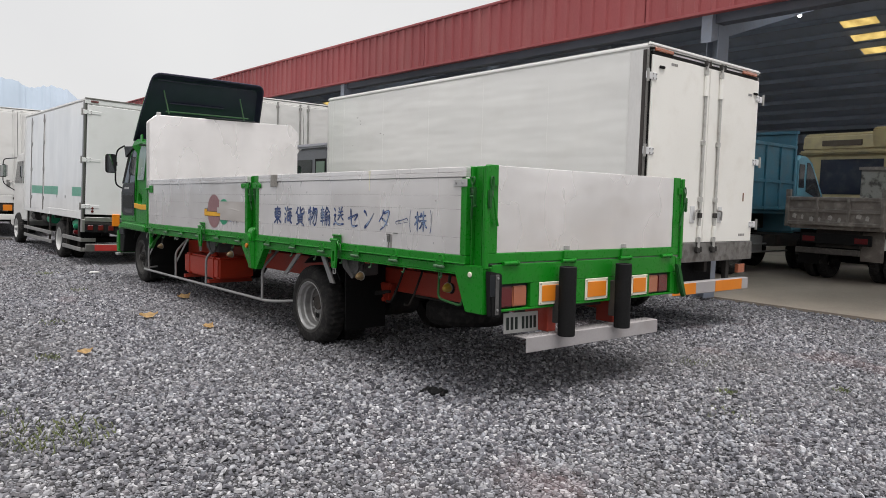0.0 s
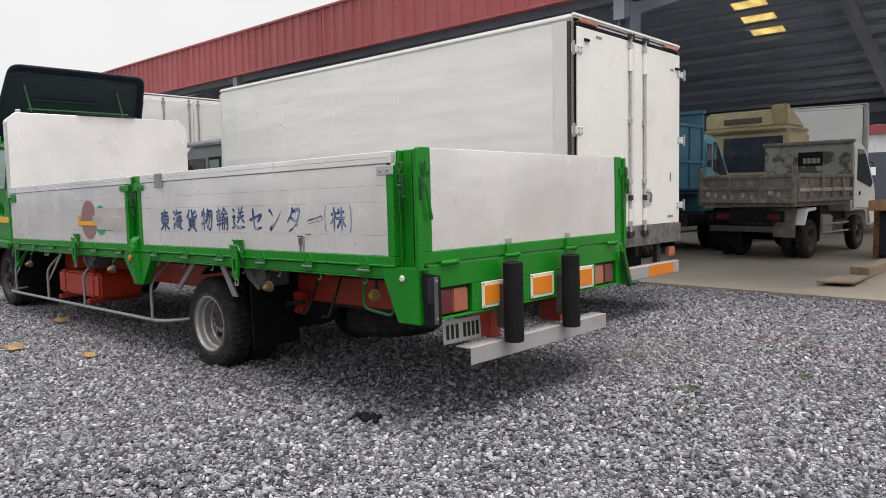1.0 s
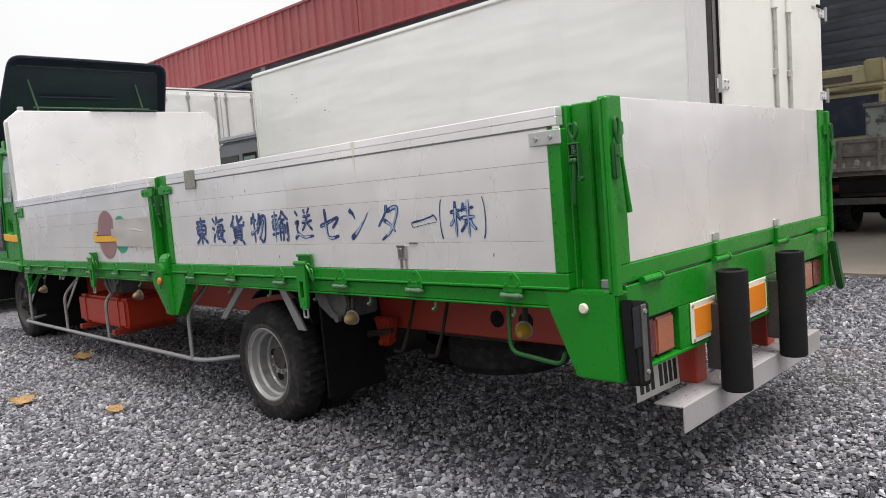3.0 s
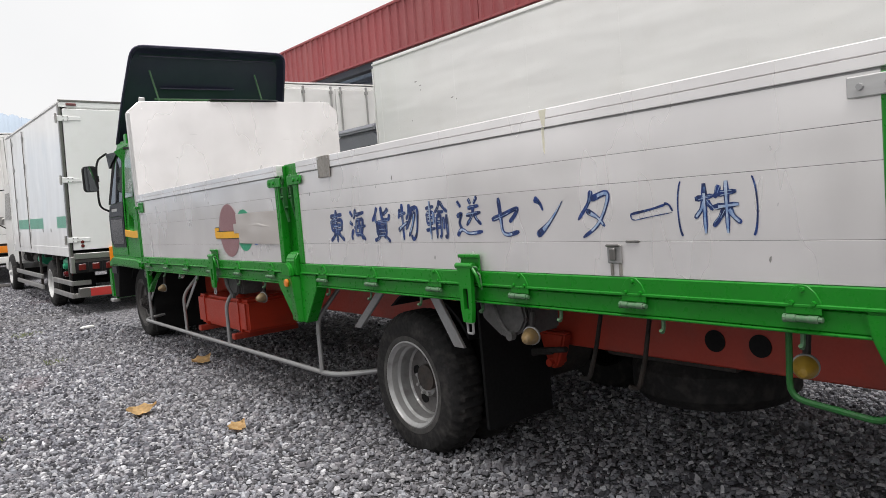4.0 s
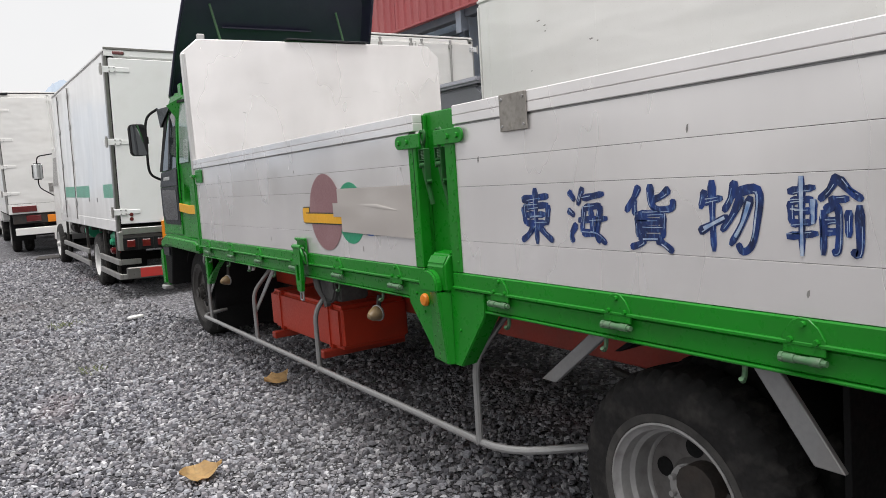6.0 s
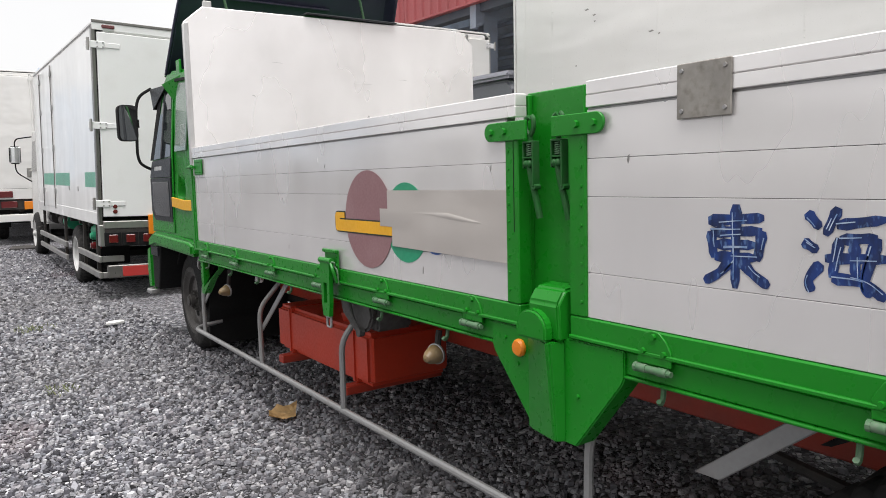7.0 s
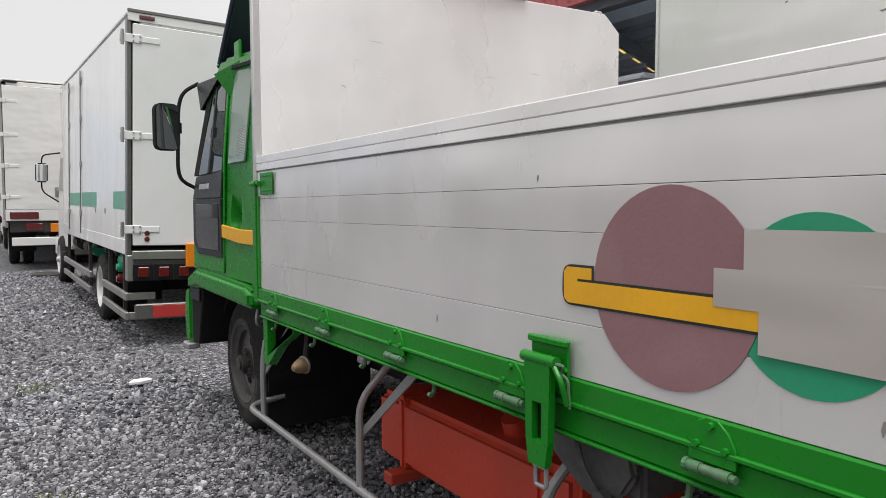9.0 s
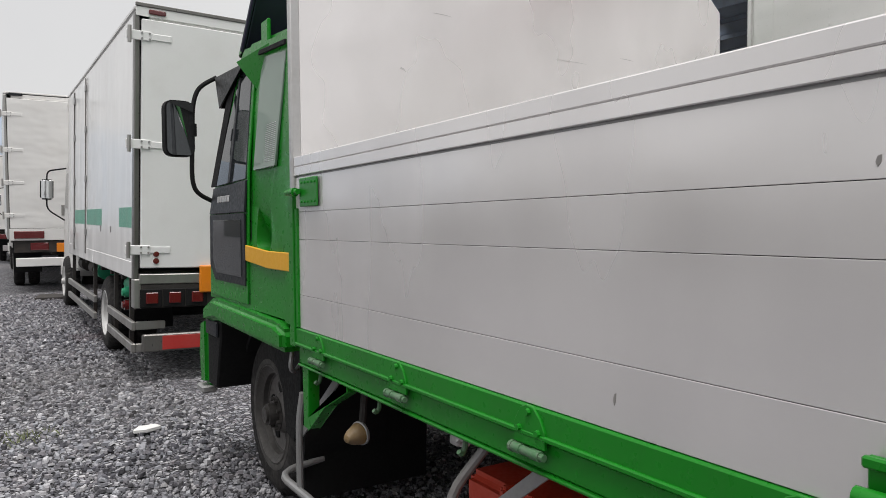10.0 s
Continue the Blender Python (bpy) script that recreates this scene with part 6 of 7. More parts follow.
        part("window_gasket", prism(B(), [(y0 + 0.10, cab_h - 0.79), (y0 + 0.10, cab_h - 0.21), (y0 + 0.50, cab_h - 0.21), (y0 + 0.50, cab_h - 0.79)], "x", a + 0.004, a + 0.010, 0.002), BLACK, c)
        xo = -0.16 if s == 0 else Wd + 0.16
        xi = 0.10 if s == 0 else Wd - 0.10
        part("mirror_arm", tube(B(), [(xi, y1 - 0.30, cab_h - 0.12), (xo, y1 - 0.02, cab_h - 0.16), (xo, y1 - 0.02, cab_h - 0.80), (xi, y1 - 0.12, cab_h - 0.98)], 0.013, 8, 0.10), BLACK, c)
        mo = part("mirror", bx(B(), xo - 0.10, xo + 0.10, y1 - 0.05, y1 + 0.02, cab_h - 0.64, cab_h - 0.30, 0.03, 2), BLACK, c, "black door mirror")
        box_part("mirror_glass", (xo - 0.085, xo + 0.085, y1 - 0.054, y1 - 0.0495, cab_h - 0.62, cab_h - 0.32), MIRROR, mo, bev=0.001)
    box_part("bumper", (0.06, Wd - 0.06, y1 - 0.05, y1 + 0.10, 0.42, 0.72), cab_mat, c, bev=0.03, seg=2)
    part("windscreen", prism(B(), [(y1 - 0.34, cab_h - 0.14), (y1 - 0.05, cab_h - 0.82), (y1 - 0.04, cab_h - 0.81), (y1 - 0.33, cab_h - 0.13)], "x", 0.22, Wd - 0.22), GLASS, c)
    return t, box


BOLT = []


def rear_doors(box, Wd, H, floor, mat, rods=2, hinge_z=(), rod_mat=None, plates=True, style="cast", mid=None, inset=0.125, rod_off=(0.10, 0.10), grubby=False):
    """Two rear doors with lock rods, handles and hinges."""
    z0, z1 = floor + 0.02, H - 0.13
    mid = mid or Wd / 2
    for s, (a, b) in enumerate(((inset, mid - 0.006), (mid + 0.006, Wd - inset))):
        d = box_part("rear_door", (a, b, -0.030, 0.020, z0, z1), mat, box, "cream white rear door with lock rods", bev=0.006)
        box_part("door_seal", (a - 0.012, b + 0.012, 0.0205, 0.030, z0 - 0.01, z1 + 0.01), BLACK, d, bev=0.0)
        sg = 1 if s == 0 else -1
        edge = b if s == 0 else a
        for i in range(rods):
            x = edge - sg * (rod_off[s] + i * (b - a) * 0.5)
            rd = part("lock_rod", rod(B(), (x, -0.052, z0 - 0.10), (x, -0.052, z1 + 0.03), 0.017, 10), rod_mat or mat, d)
            for z in (z0 + 0.03, z0 + 0.52, z0 + 1.2, z1 - 0.06):
                box_part("rod_guide", (x - 0.035, x + 0.035, -0.062, -0.0305, z - 0.03, z + 0.03), rod_mat or mat, rd, bev=0.005)
            box_part("cam_keeper", (x - 0.03, x + 0.03, -0.07, -0.035, z0 - 0.13, z0 - 0.06), CHASSIS, rd, bev=0.005)
            box_part("cam_keeper", (x - 0.022, x + 0.022, -0.065, -0.035, z1 + 0.005, z1 + 0.05), GALV, rd, bev=0.005)
            if grubby:
                for za, zb in ((z1 - 0.34, z1 - 0.10), (z0 + 0.065, z0 + 0.20)):
                    part("rod_sleeve", rod(B(), (x, -0.052, za), (x, -0.052, zb), 0.030, 12), mat, rd)
                for k in (-1, 1):
                    box_part("cam_hook", (x + k * 0.038 - 0.014, x + k * 0.038 + 0.014, -0.080, -0.036, z1 + 0.012, z1 + 0.075), CHASSIS, rd, bev=0.006)
                    box_part("cam_hook", (x + k * 0.045 - 0.012, x + k * 0.045 + 0.012, -0.076, -0.036, z0 - 0.115, z0 - 0.05), CHASSIS, rd, bev=0.006)
                part("rod_collar", rod(B(), (x, -0.052, z0 + 0.30), (x, -0.052, z0 + 0.36), 0.028, 12), CHASSIS, rd)
            if i == 0:
                hx = x - sg * 0.14
                hd = box_part("handle_plate", (hx - 0.045, hx + 0.045, -0.040, -0.0305, z0 + 0.24, z0 + 0.44), TRIM_GREY if grubby else STEEL, d, bev=0.004)
                part("handle", tube(B(), [(x, -0.055, z0 + 0.40), (hx, -0.065, z0 + 0.38), (hx, -0.06, z0 + 0.27)], 0.012, 8, 0.03), STEEL, hd)
        hx = a if s == 0 else b
        for z in hinge_z:
            h = box_part("door_hinge", (hx - 0.125 if s == 0 else hx - 0.075, hx + 0.075 if s == 0 else hx + 0.125, -0.040, -0.0305, z - 0.04, z + 0.04), TRIM_GREY if style == "cast" else mat, d, bev=0.004)
            if style == "strap":
                box_part("hinge_strap", (hx + 0.0751, hx + 0.24, -0.038, -0.0305, z - 0.028, z + 0.028) if s == 0 else (hx - 0.24, hx - 0.0751, -0.038, -0.0305, z - 0.028, z + 0.028), mat, h, bev=0.004)
            px = hx - 0.10 if s == 0 else hx + 0.10
            part("hinge_pin", rod(B(), (px, -0.045, z - 0.07), (px, -0.045, z + 0.07), 0.016, 10), STEEL, h)
            for dx in (-0.03, 0.03):
                for dz in (-0.024, 0.024):
                    place = (hx + dx + (0.03 if s == 0 else -0.03), -0.039, z + dz)
                    if not BOLT:
                        BOLT.append(part("hinge_bolt", rod(B(), (0, 0, 0), (0, -0.008, 0), 0.009, 6), GALV, h))
                        BOLT[0].location = place
                    else:
                        alias("hinge_bolt", BOLT[0], h, place)


# the white box truck beside the green one
bt, bb = box_truck(pose(6.68, 5.09, 0, -0.3, 0, 0), "white box truck with cream rear doors and slate cab", 6.87, 2.47, 3.325, 1.06, NAVYCAB, WHITE, WHITE_DOOR, STEEL_DK, (1.75, 7.75), 0.42, 2.45, post=(-0.02, 0.024))
rear_doors(bb, 2.47, 3.325, 1.08, WHITE_DOOR, 1, (1.32, 2.14, 2.96), GRUBBY, mid=1.235, inset=0.045, rod_off=(0.11, 0.22), grubby=True)
box_part("header_seal", (0.06, 2.41, -0.012, 0.02, 3.212, 3.243), BLACK, bb, bev=0.0)
for x in (0.16, 2.28):
    box_part("door_stop", (x, x + 0.10, -0.052, -0.0305, 3.06 if x < 1 else 3.005, 3.09 if x < 1 else 3.035), BLACK, bb, bev=0.008)
box_part("dark_gap", (-0.004, 0.05, 0.0245, 0.0675, 1.03, 3.25), SEALBROWN, bb, bev=0.0)
box_part("door_gap", (0.031, 0.044, -0.012, 0.004, 1.10, 3.195), BLACK, bb, bev=0.0)
box_part("rear_steel_sill", (0.0, 2.47, -0.035, 0.10, 0.86, 1.095), SILLSTEEL, bt, "scuffed steel sill under the doors", bev=0.006)
for a, b in ((0.10, 0.45), (2.02, 2.37)):
    box_part("marker_lamp", (a, b, -0.03, 0.0, 3.245, 3.283), AMBERLENS, bb, "small marker lamp", bev=0.008)
box_part("roof_edge", (-0.006, 2.476, -0.02, 0.03, 3.285, 3.335), WHITE, bb, bev=0.018, seg=2)
bump = box_part("rear_bumper", (0.53, 2.37, -0.06, 0.04, 0.47, 0.62), BUMPER, bt, "grey rear bumper with orange reflective fields", bev=0.008)
for a, b in ((0.60, 1.10), (1.55, 2.20)):
    box_part("orange_field", (a, b, -0.064, -0.0605, 0.477, 0.613), ORANGE, bump, bev=0.001)
for x in (0.75, 2.0):
    box_part("bumper_stay", (x - 0.04, x + 0.04, 0.04, 0.10, 0.50, 0.88), CHASSIS, bt)
box_part("tail_lamp", (2.18, 2.34, -0.02, 0.04, 0.68, 0.80), AMBERLENS, bt, "amber tail lamp", bev=0.01)
box_part("tail_lamp", (0.16, 0.40, -0.02, 0.04, 0.68, 0.80), REDLENS, bt, "red tail lamp", bev=0.01)
# added black block, stands for the dark space under the tail
box_part("dark_underside_block", (0.45, 2.05, 0.30, 0.40, 0.46, 0.86), BLACK, bt)
# riveted side seams
for y in (0.245, 1.46, 2.67, 3.88, 5.09, 6.30):
    bm = B()
    for i in range(44):
        rod(bm, (0.001, y, 1.22 + i * 0.047), (-0.003, y, 1.22 + i * 0.047), 0.006, 5)
    tagged(part("rivet_seam", bm, WHITE, bb), kind="stuff")
box_part("side_trim", (-0.005, 0.05, 0.068, 0.237, 1.012, 3.254), EDGEWHITE, bb, bev=0.003)
for y, z, s in ((5.86, 2.90, 0.03), (5.77, 2.84, 0.022), (5.765, 2.785, 0.012), (5.15, 2.60, 0.03), (5.99, 2.43, 0.01), (5.07, 2.57, 0.012)):
    flat("scuff", [(y - s, z - 0.002), (y + s * 0.4, z - 0.010), (y + s, z + 0.004), (y + s * 0.2, z + 0.002), (y - s * 0.3, z + 0.008)], -0.0012, SCUFF, bb)
for x, z, w in ((0.40, 3.12, 0.13), (2.16, 2.98, 0.09), (2.10, 1.17, 0.16)):
    for i in range(4):
        box_part("label_bar", (x + i * w / 4, x + i * w / 4 + w / 5, -0.0325, -0.0305, z, z + 0.03), GALV, bb, bev=0.0)
box_part("door_dent", (2.155, 2.185, -0.0325, -0.0305, 1.62, 1.73), RUST, bb, bev=0.0005)
box_part("cab_roof_cap", (0.06, 2.44, 7.02, 8.25, 2.451, 2.53), paint("silver_roof_cap", (0.42, 0.42, 0.47), 0.35, 0.3), bt, "silver grey roof cap", bev=0.03, seg=2)

# second box truck deeper in the yard, rear doors with four rods
b2t, b2b = box_truck(pose(7.12, 15.95, 0), "white box truck with four lock rods on its rear doors", 6.5, 2.44, 3.72, 1.15, NAVYCAB, WHITE, WHITE, STEEL, (1.8, 7.4), 0.42, post=(-0.015, 0.0995))
rear_doors(b2b, 2.44, 3.72, 1.15, WHITE, 2, (1.5, 2.5, 3.5), STEEL, inset=0.045)
box_part("rear_bumper", (0.2, 2.24, -0.05, 0.04, 0.5, 0.64), BUMPER, b2t)

# refrigerated truck parked ahead of the green one
rt, rb = box_truck(pose(3.316, 15.45, 0, 0, 1.5, 1.1), "glossy white refrigerated truck with green side stripe", 5.4, 2.35, 3.235, 0.95, WHITE, WHITE_GLOSS, WHITE_COLD, STEEL_DK, (1.92, 6.4), 0.40, 2.35, post=(-0.015, 0.0995), wheel_in=0.03, rim_mat=paint("pale_wheel_paint", (0.62, 0.62, 0.61), 0.4, dirt=(0.3, 0.27, 0.24), dirt_amount=0.4))
rear_doors(rb, 2.35, 3.235, 0.98, WHITE_COLD, 1, (1.155, 2.05, 2.96), WHITE_COLD, style="strap", inset=0.045)
box_part("rear_frame_top", (0.0, 2.35, -0.012, 0.0, 3.13, 3.21), WHITE_COLD, rb, bev=0.004)
box_part("roof_edge_trim", (-0.004, 2.354, -0.02, 0.0, 3.211, 3.241), STEEL_DK, rb, bev=0.004)
box_part("marker_lamp", (0.10, 0.24, -0.03, -0.012, 3.152, 3.192), REDLENS, rb, "small red marker lamp", bev=0.008)
box_part("rear_steel_sill", (0.035, 2.315, -0.035, 0.10, 0.862, 0.948), STEEL, rt, "bare steel sill", bev=0.006)
box_part("lamp_beam", (0.05, 2.30, -0.03, 0.10, 0.655, 0.86), CHASSIS, rt, "dark lamp beam", bev=0.006)
for i in range(6):
    x = 0.04 + i * 0.19 if i < 3 else 1.75 + (i - 3) * 0.19
    f = box_part("lamp_unit", (x, x + 0.18, -0.045, -0.0305, 0.66, 0.82), BLACK, rt, "square red tail lamp", bev=0.006)
    box_part("lens", (x + 0.045, x + 0.145, -0.058, -0.0455, 0.695, 0.79), REDLENS, f, bev=0.008)
box_part("side_marker", (0.53, 0.67, -0.07, -0.0305, 0.78, 1.02), ORANGE, rt, "orange square marker", bev=0.01)
rbump = box_part("rear_bumper", (0.06, 2.29, -0.06, 0.0, 0.28, 0.43), STEEL_DK, rt, "grey bumper with red reflective field", bev=0.01)
box_part("red_field", (0.22, 0.86, -0.066, -0.0605, 0.295, 0.415), paint("red_reflective", (0.50, 0.04, 0.035), 0.4), rbump, bev=0.002)
for z in (1.10, 1.16):
    part("round_reflector", lathe(B(), [(0.001, -0.01), (0.022, -0.008), (0.026, 0.0), (0.001, 0.0)], (0, 0, 0), 16), REDLENS, rb).matrix_local = pose(0.17, -0.032, z - 0.04, 0, 0, 90)
for y0, y1 in ((0.14, 0.80), (1.95, 3.24), (3.30, 4.45)):
    flat("green_stripe", [(y0, 1.34), (y1, 1.34), (y1, 1.52), (y0, 1.52)], -0.0012 if y0 < 3.2 else -0.0076, paint("pale_green_film", (0.14, 0.42, 0.30), 0.4), rb)
sd = box_part("side_door", (-0.006, 0.0, 3.27, 4.55, 1.0, 3.12), WHITE_GLOSS, rb, "narrow side door with hinges", bev=0.003)
for y in (3.27, 4.52):
    box_part("door_rod", (-0.018, -0.006, y, y + 0.022, 0.98, 3.13), STEEL_DK, sd, bev=0.004)
for z in (1.25, 1.9, 2.5, 3.0):
    box_part("side_hinge", (-0.022, -0.006, 4.42, 4.56, z - 0.04, z + 0.04), GALV, sd, bev=0.004)
    box_part("side_hinge", (-0.022, -0.006, 3.22, 3.32, z - 0.04, z + 0.04), GALV, sd, bev=0.004)
for y in (1.3, 2.0):
    box_part("vent_plug", (-0.006, 0.0, y, y + 0.05, 1.28, 1.34), GALV, rb, bev=0.002)
for y0, y1, ends in ((0.0, 1.42, True), (2.40, 5.2, True)):
    sg = new("side_guard")
    sg.parent = rt
    for z in (0.31, 0.50):
        bm = bx(B(), -0.018, 0.018, y0 + 0.02, y1, z - 0.038, z + 0.038, 0.006)
        if y0 == 0:
            bx(bm, 0.0185, 0.26, 0.022, 0.05, z - 0.036, z + 0.036, 0.006)
        part("guard_rail", bm, STEEL, sg, "scuffed flat steel guard rail")
    for y in (y0 + 0.35, y1 - 0.2):
        box_part("guard_post", (0.02, 0.06, y - 0.02, y + 0.02, 0.29, 0.92), CHASSIS, sg)
for y, mt in ((0.85, TEAL), (4.7, CHASSIS), (3.6, CHASSIS), (3.1, TEAL)):
    part("air_bottle", rod(B(), (0.18, y - 0.2, 0.78), (0.18, y + 0.2, 0.78), 0.10, 16), mt, rt)

for y, z, mt in ((0.62, 0.62, REDLENS), (0.62, 0.74, TEAL)):
    part("hose_coupling", rod(rod(B(), (0.02, y, z), (0.12, y, z), 0.05, 14), (0.0, y, z), (0.019, y, z), 0.035, 14), mt, rt, "dusty air hose coupling")
box_part("corner_steel", (-0.008, 0.06, -0.02, 0.10, 0.655, 0.905), STEEL, rt, "bare steel corner", bev=0.008)

# further trucks in the same row
ft, fb = box_truck(pose(2.50, 24.3, 0), "white box truck with rear strap hinges, far down the row", 6.2, 2.35, 3.72, 1.06, WHITE, WHITE, WHITE, STEEL, (2.0, 7.2), 0.42, post=(-0.015, 0.0995))
rear_doors(fb, 2.35, 3.72, 1.19, WHITE, 1, (1.45, 2.05, 2.65, 3.3), WHITE, style="strap", inset=0.045)
box_part("marker_lamp", (0.08, 0.30, -0.03, 0.0, 3.64, 3.69), TRIM, fb, bev=0.006)
box_part("lamp_sill", (0.03, 2.32, -0.03, 0.10, 0.985, 1.205), WHITE, ft, "white sill with wide lamps", bev=0.006)
box_part("lamp_beam", (0.10, 2.25, 0.0, 0.12, 0.76, 0.98), CHASSIS, ft, bev=0.006)
for a in (0.10, 1.75):
    box_part("tail_lamp", (a, a + 0.49, -0.05, -0.0305, 1.02, 1.165), REDLENS, ft, "wide red tail lamp", bev=0.01)
box_part("plate_lamp", (0.36, 0.66, -0.03, -0.001, 0.80, 0.94), REDLENS, ft, bev=0.01)
box_part("orange_plate", (0.79, 1.02, -0.03, -0.0, 0.76, 0.93), ORANGE, ft, "orange plate", bev=0.006)
box_part("rear_bumper", (0.12, 2.2, -0.06, 0.02, 0.50, 0.66), WHITE, ft, "white rear bumper", bev=0.01)
f2, f2b = box_truck(pose(2.25, 34.0, 0), "white box truck at the end of the row", 6.0, 2.35, 3.25, 1.0, WHITE, WHITE, WHITE, STEEL, (2.0, 7.2), 0.42, post=(-0.015, 0.0995))
rear_doors(f2b, 2.35, 3.25, 1.02, WHITE, 1, (1.4, 2.2, 2.95), STEEL, inset=0.045)
box_part("rear_bumper", (0.2, 2.15, -0.05, 0.02, 0.4, 0.56), BUMPER, f2)
box_part("tail_lamp", (0.1, 0.6, -0.03, 0.05, 0.75, 0.9), REDLENS, f2, bev=0.01)


# ---- inside the shed ----
def tipper(m, label, Wd, body_l, floor, top, body_mat, cab_mat, r, cab_h, guard_h, gap=0.15, cab_len=1.5, board_mat=None):
    t = thing("tipper_truck", m, label, "truck", "tipper trucks")
    z0, z1 = floor, top
    g = box_part("tailgate", (0.03, Wd - 0.03, -0.03, 0.03, z0, z1), body_mat, t, "tailgate with recessed panels", bev=0.01)
    for i in range(4):
        a = 0.03 + (Wd - 0.06) * i / 3
        box_part("gate_rib", (a - 0.03, a + 0.03, -0.07, -0.0305, z0, z1), body_mat, g, bev=0.008)
    for z in (z0 + 0.03, (z0 + z1) / 2, z1 - 0.04):
        box_part("gate_rail", (0.06, Wd - 0.06, -0.062, -0.0305, z - 0.035, z + 0.035), body_mat, g, bev=0.008)
    rt_ = random.Random(int(Wd * 100))
    for i in range(9):
        a = 0.12 + (Wd - 0.3) * i / 9 + rt_.uniform(0, 0.05)
        zc_, ln = z0 + (z1 - z0) * 0.27 + rt_.uniform(-0.05, 0.05), rt_.uniform(0.03, 0.09)
        part("scrape", prism(B(), [(a, zc_ - 0.03), (a + ln, zc_ - 0.05), (a + ln * 1.3, zc_ + 0.02), (a + ln * 0.7, zc_ + 0.05), (a + 0.01, zc_ + 0.03)], "y", -0.0335, -0.0302), DUMPPALE, g, "pale scraped patch", smooth=False)
    for a, b, o in ((0.0, 0.05, -0.04), (Wd - 0.05, Wd, Wd)):
        s = box_part("side_board", (a, b, 0.035, body_l, z0, z1), body_mat, t, "side board with upright ribs", bev=0.008)
        for i in range(6):
            y = 0.06 + (body_l - 0.12) * i / 5
            box_part("board_rib", (o, o + 0.04, y - 0.035, y + 0.035, z0, z1), body_mat, s, bev=0.006)
        for z in (z0 + 0.04, z0 + (z1 - z0) * 0.43, z1 - 0.04):
            box_part("board_rail", (o + 0.004, o + 0.034, 0.035, body_l, z - 0.035, z + 0.035), DUMPPALE if board_mat and z0 + 0.1 < z < z1 - 0.1 else body_mat, s, bev=0.006)
        box_part("tail_post", (a - 0.02, b + 0.02, -0.05, 0.034, z0 - 0.05, z1 + 0.14), body_mat, t, bev=0.01)
    box_part("body_floor", (0.05, Wd - 0.05, 0.035, body_l, z0 - 0.08, z0 + 0.02), body_mat, t)
    box_part("front_board", (0.0, Wd, body_l, body_l + 0.05, z0, guard_h), board_mat or body_mat, t, "tall worn front board", bev=0.01)
    box_part("front_board_cap", (-0.03, Wd + 0.03, body_l - 0.05, body_l + 0.06, guard_h, guard_h + 0.07), body_mat, t)
    if board_mat:
        v = box_part("vent_opening", (Wd * 0.40, Wd * 0.68, body_l - 0.006, body_l - 0.0005, guard_h - 0.46, guard_h - 0.16), BLACK, t, "dark cab window behind the board", bev=0.0)
        for i in range(14):
            a = Wd * 0.46 + i * Wd * 0.014
            box_part("vent_slat", (a, a + 0.011, body_l - 0.016, body_l - 0.0065, guard_h - 0.40, guard_h - 0.29), DUMPPALE, v, bev=0.0)
    box_part("sub_frame", (Wd / 2 - 0.4, Wd / 2 + 0.4, 0.2, body_l + cab_len, z0 - 0.42, z0 - 0.09), CHASSIS, t)
    box_part("rear_valance", (0.18, Wd - 0.42, 0.05, 0.10, z0 - 0.55, z0 - 0.44), SMOKED, t, "grimy rear beam", bev=0.01)
    box_part("lamp_bar", (0.25, Wd - 0.25, 0.12, 0.16, z0 - 0.36, z0 - 0.16), BLACK, t, bev=0.01)
    for a in (0.28, Wd - 0.55):
        box_part("tail_lamp", (a, a + 0.24, 0.105, 0.1195, z0 - 0.32, z0 - 0.22), REDLENS, t, "dim red tail lamp", bev=0.004)
    box_part("mud_screen", (0.06, Wd - 0.06, 1.35, 1.38, 0.30, z0 - 0.085), BLACK, t)
    for a in (0.12, Wd - 0.52):
        box_part("rear_flap", (a, a + 0.40, 0.32, 0.34, 0.42 if a > 1 else 0.30, z0 - 0.10), DUMPGREY if a > 1 else BLACK, t)
    for y in (0.95, body_l + gap + 0.55):
        wheel(t, 0.06, y, r, r, 0.19, -1, dual=y < 1.5, rim_mat=DARKRIM)
        wheel(t, Wd - 0.06, y, r, r, 0.19, 1, dual=y < 1.5, hub="stud", rim_mat=DARKRIM)
    bm = B()
    prism(bm, [(0.36, z0 - 0.42), (0.48, z0 - 0.12), (0.95, z0 - 0.10), (0.95, z0 - 0.16), (0.56, z0 - 0.18), (0.42, z0 - 0.42)], "x", Wd - 0.16, Wd + 0.02, 0.01)
    part("wheel_wing", bm, WHITE, t, "white rear wing")
    box_part("side_tank", (Wd - 0.45, Wd - 0.10, 1.6, 2.2, 0.42, 0.80), GALV, t, bev=0.03, seg=2)
    for z in (0.45, 0.62):
        part("side_rail", rod(B(), (Wd - 0.06, 1.45, z), (Wd - 0.06, body_l, z), 0.02, 8), GALV, t)
    c = new("cab")
    c.parent = t
    y0 = body_l + gap
    y1 = y0 + cab_len
    bm = B()
    prism(bm, [(y0, 0.82), (y0, cab_h - 0.10), (y0 + 0.10, cab_h), (y0 + 0.52, cab_h - 0.01), (y0 + 0.74, cab_h - 0.12), (y1 - 0.14, cab_h - 0.86), (y1 - 0.04, cab_h - 1.08), (y1, 0.70), (y1 - 0.06, 0.50), (y0 + 1.08, 0.50), (y0 + 0.98, 0.84), (y0 + 0.2, 0.86)], "x", 0.02, Wd - 0.02, 0.05, 3)
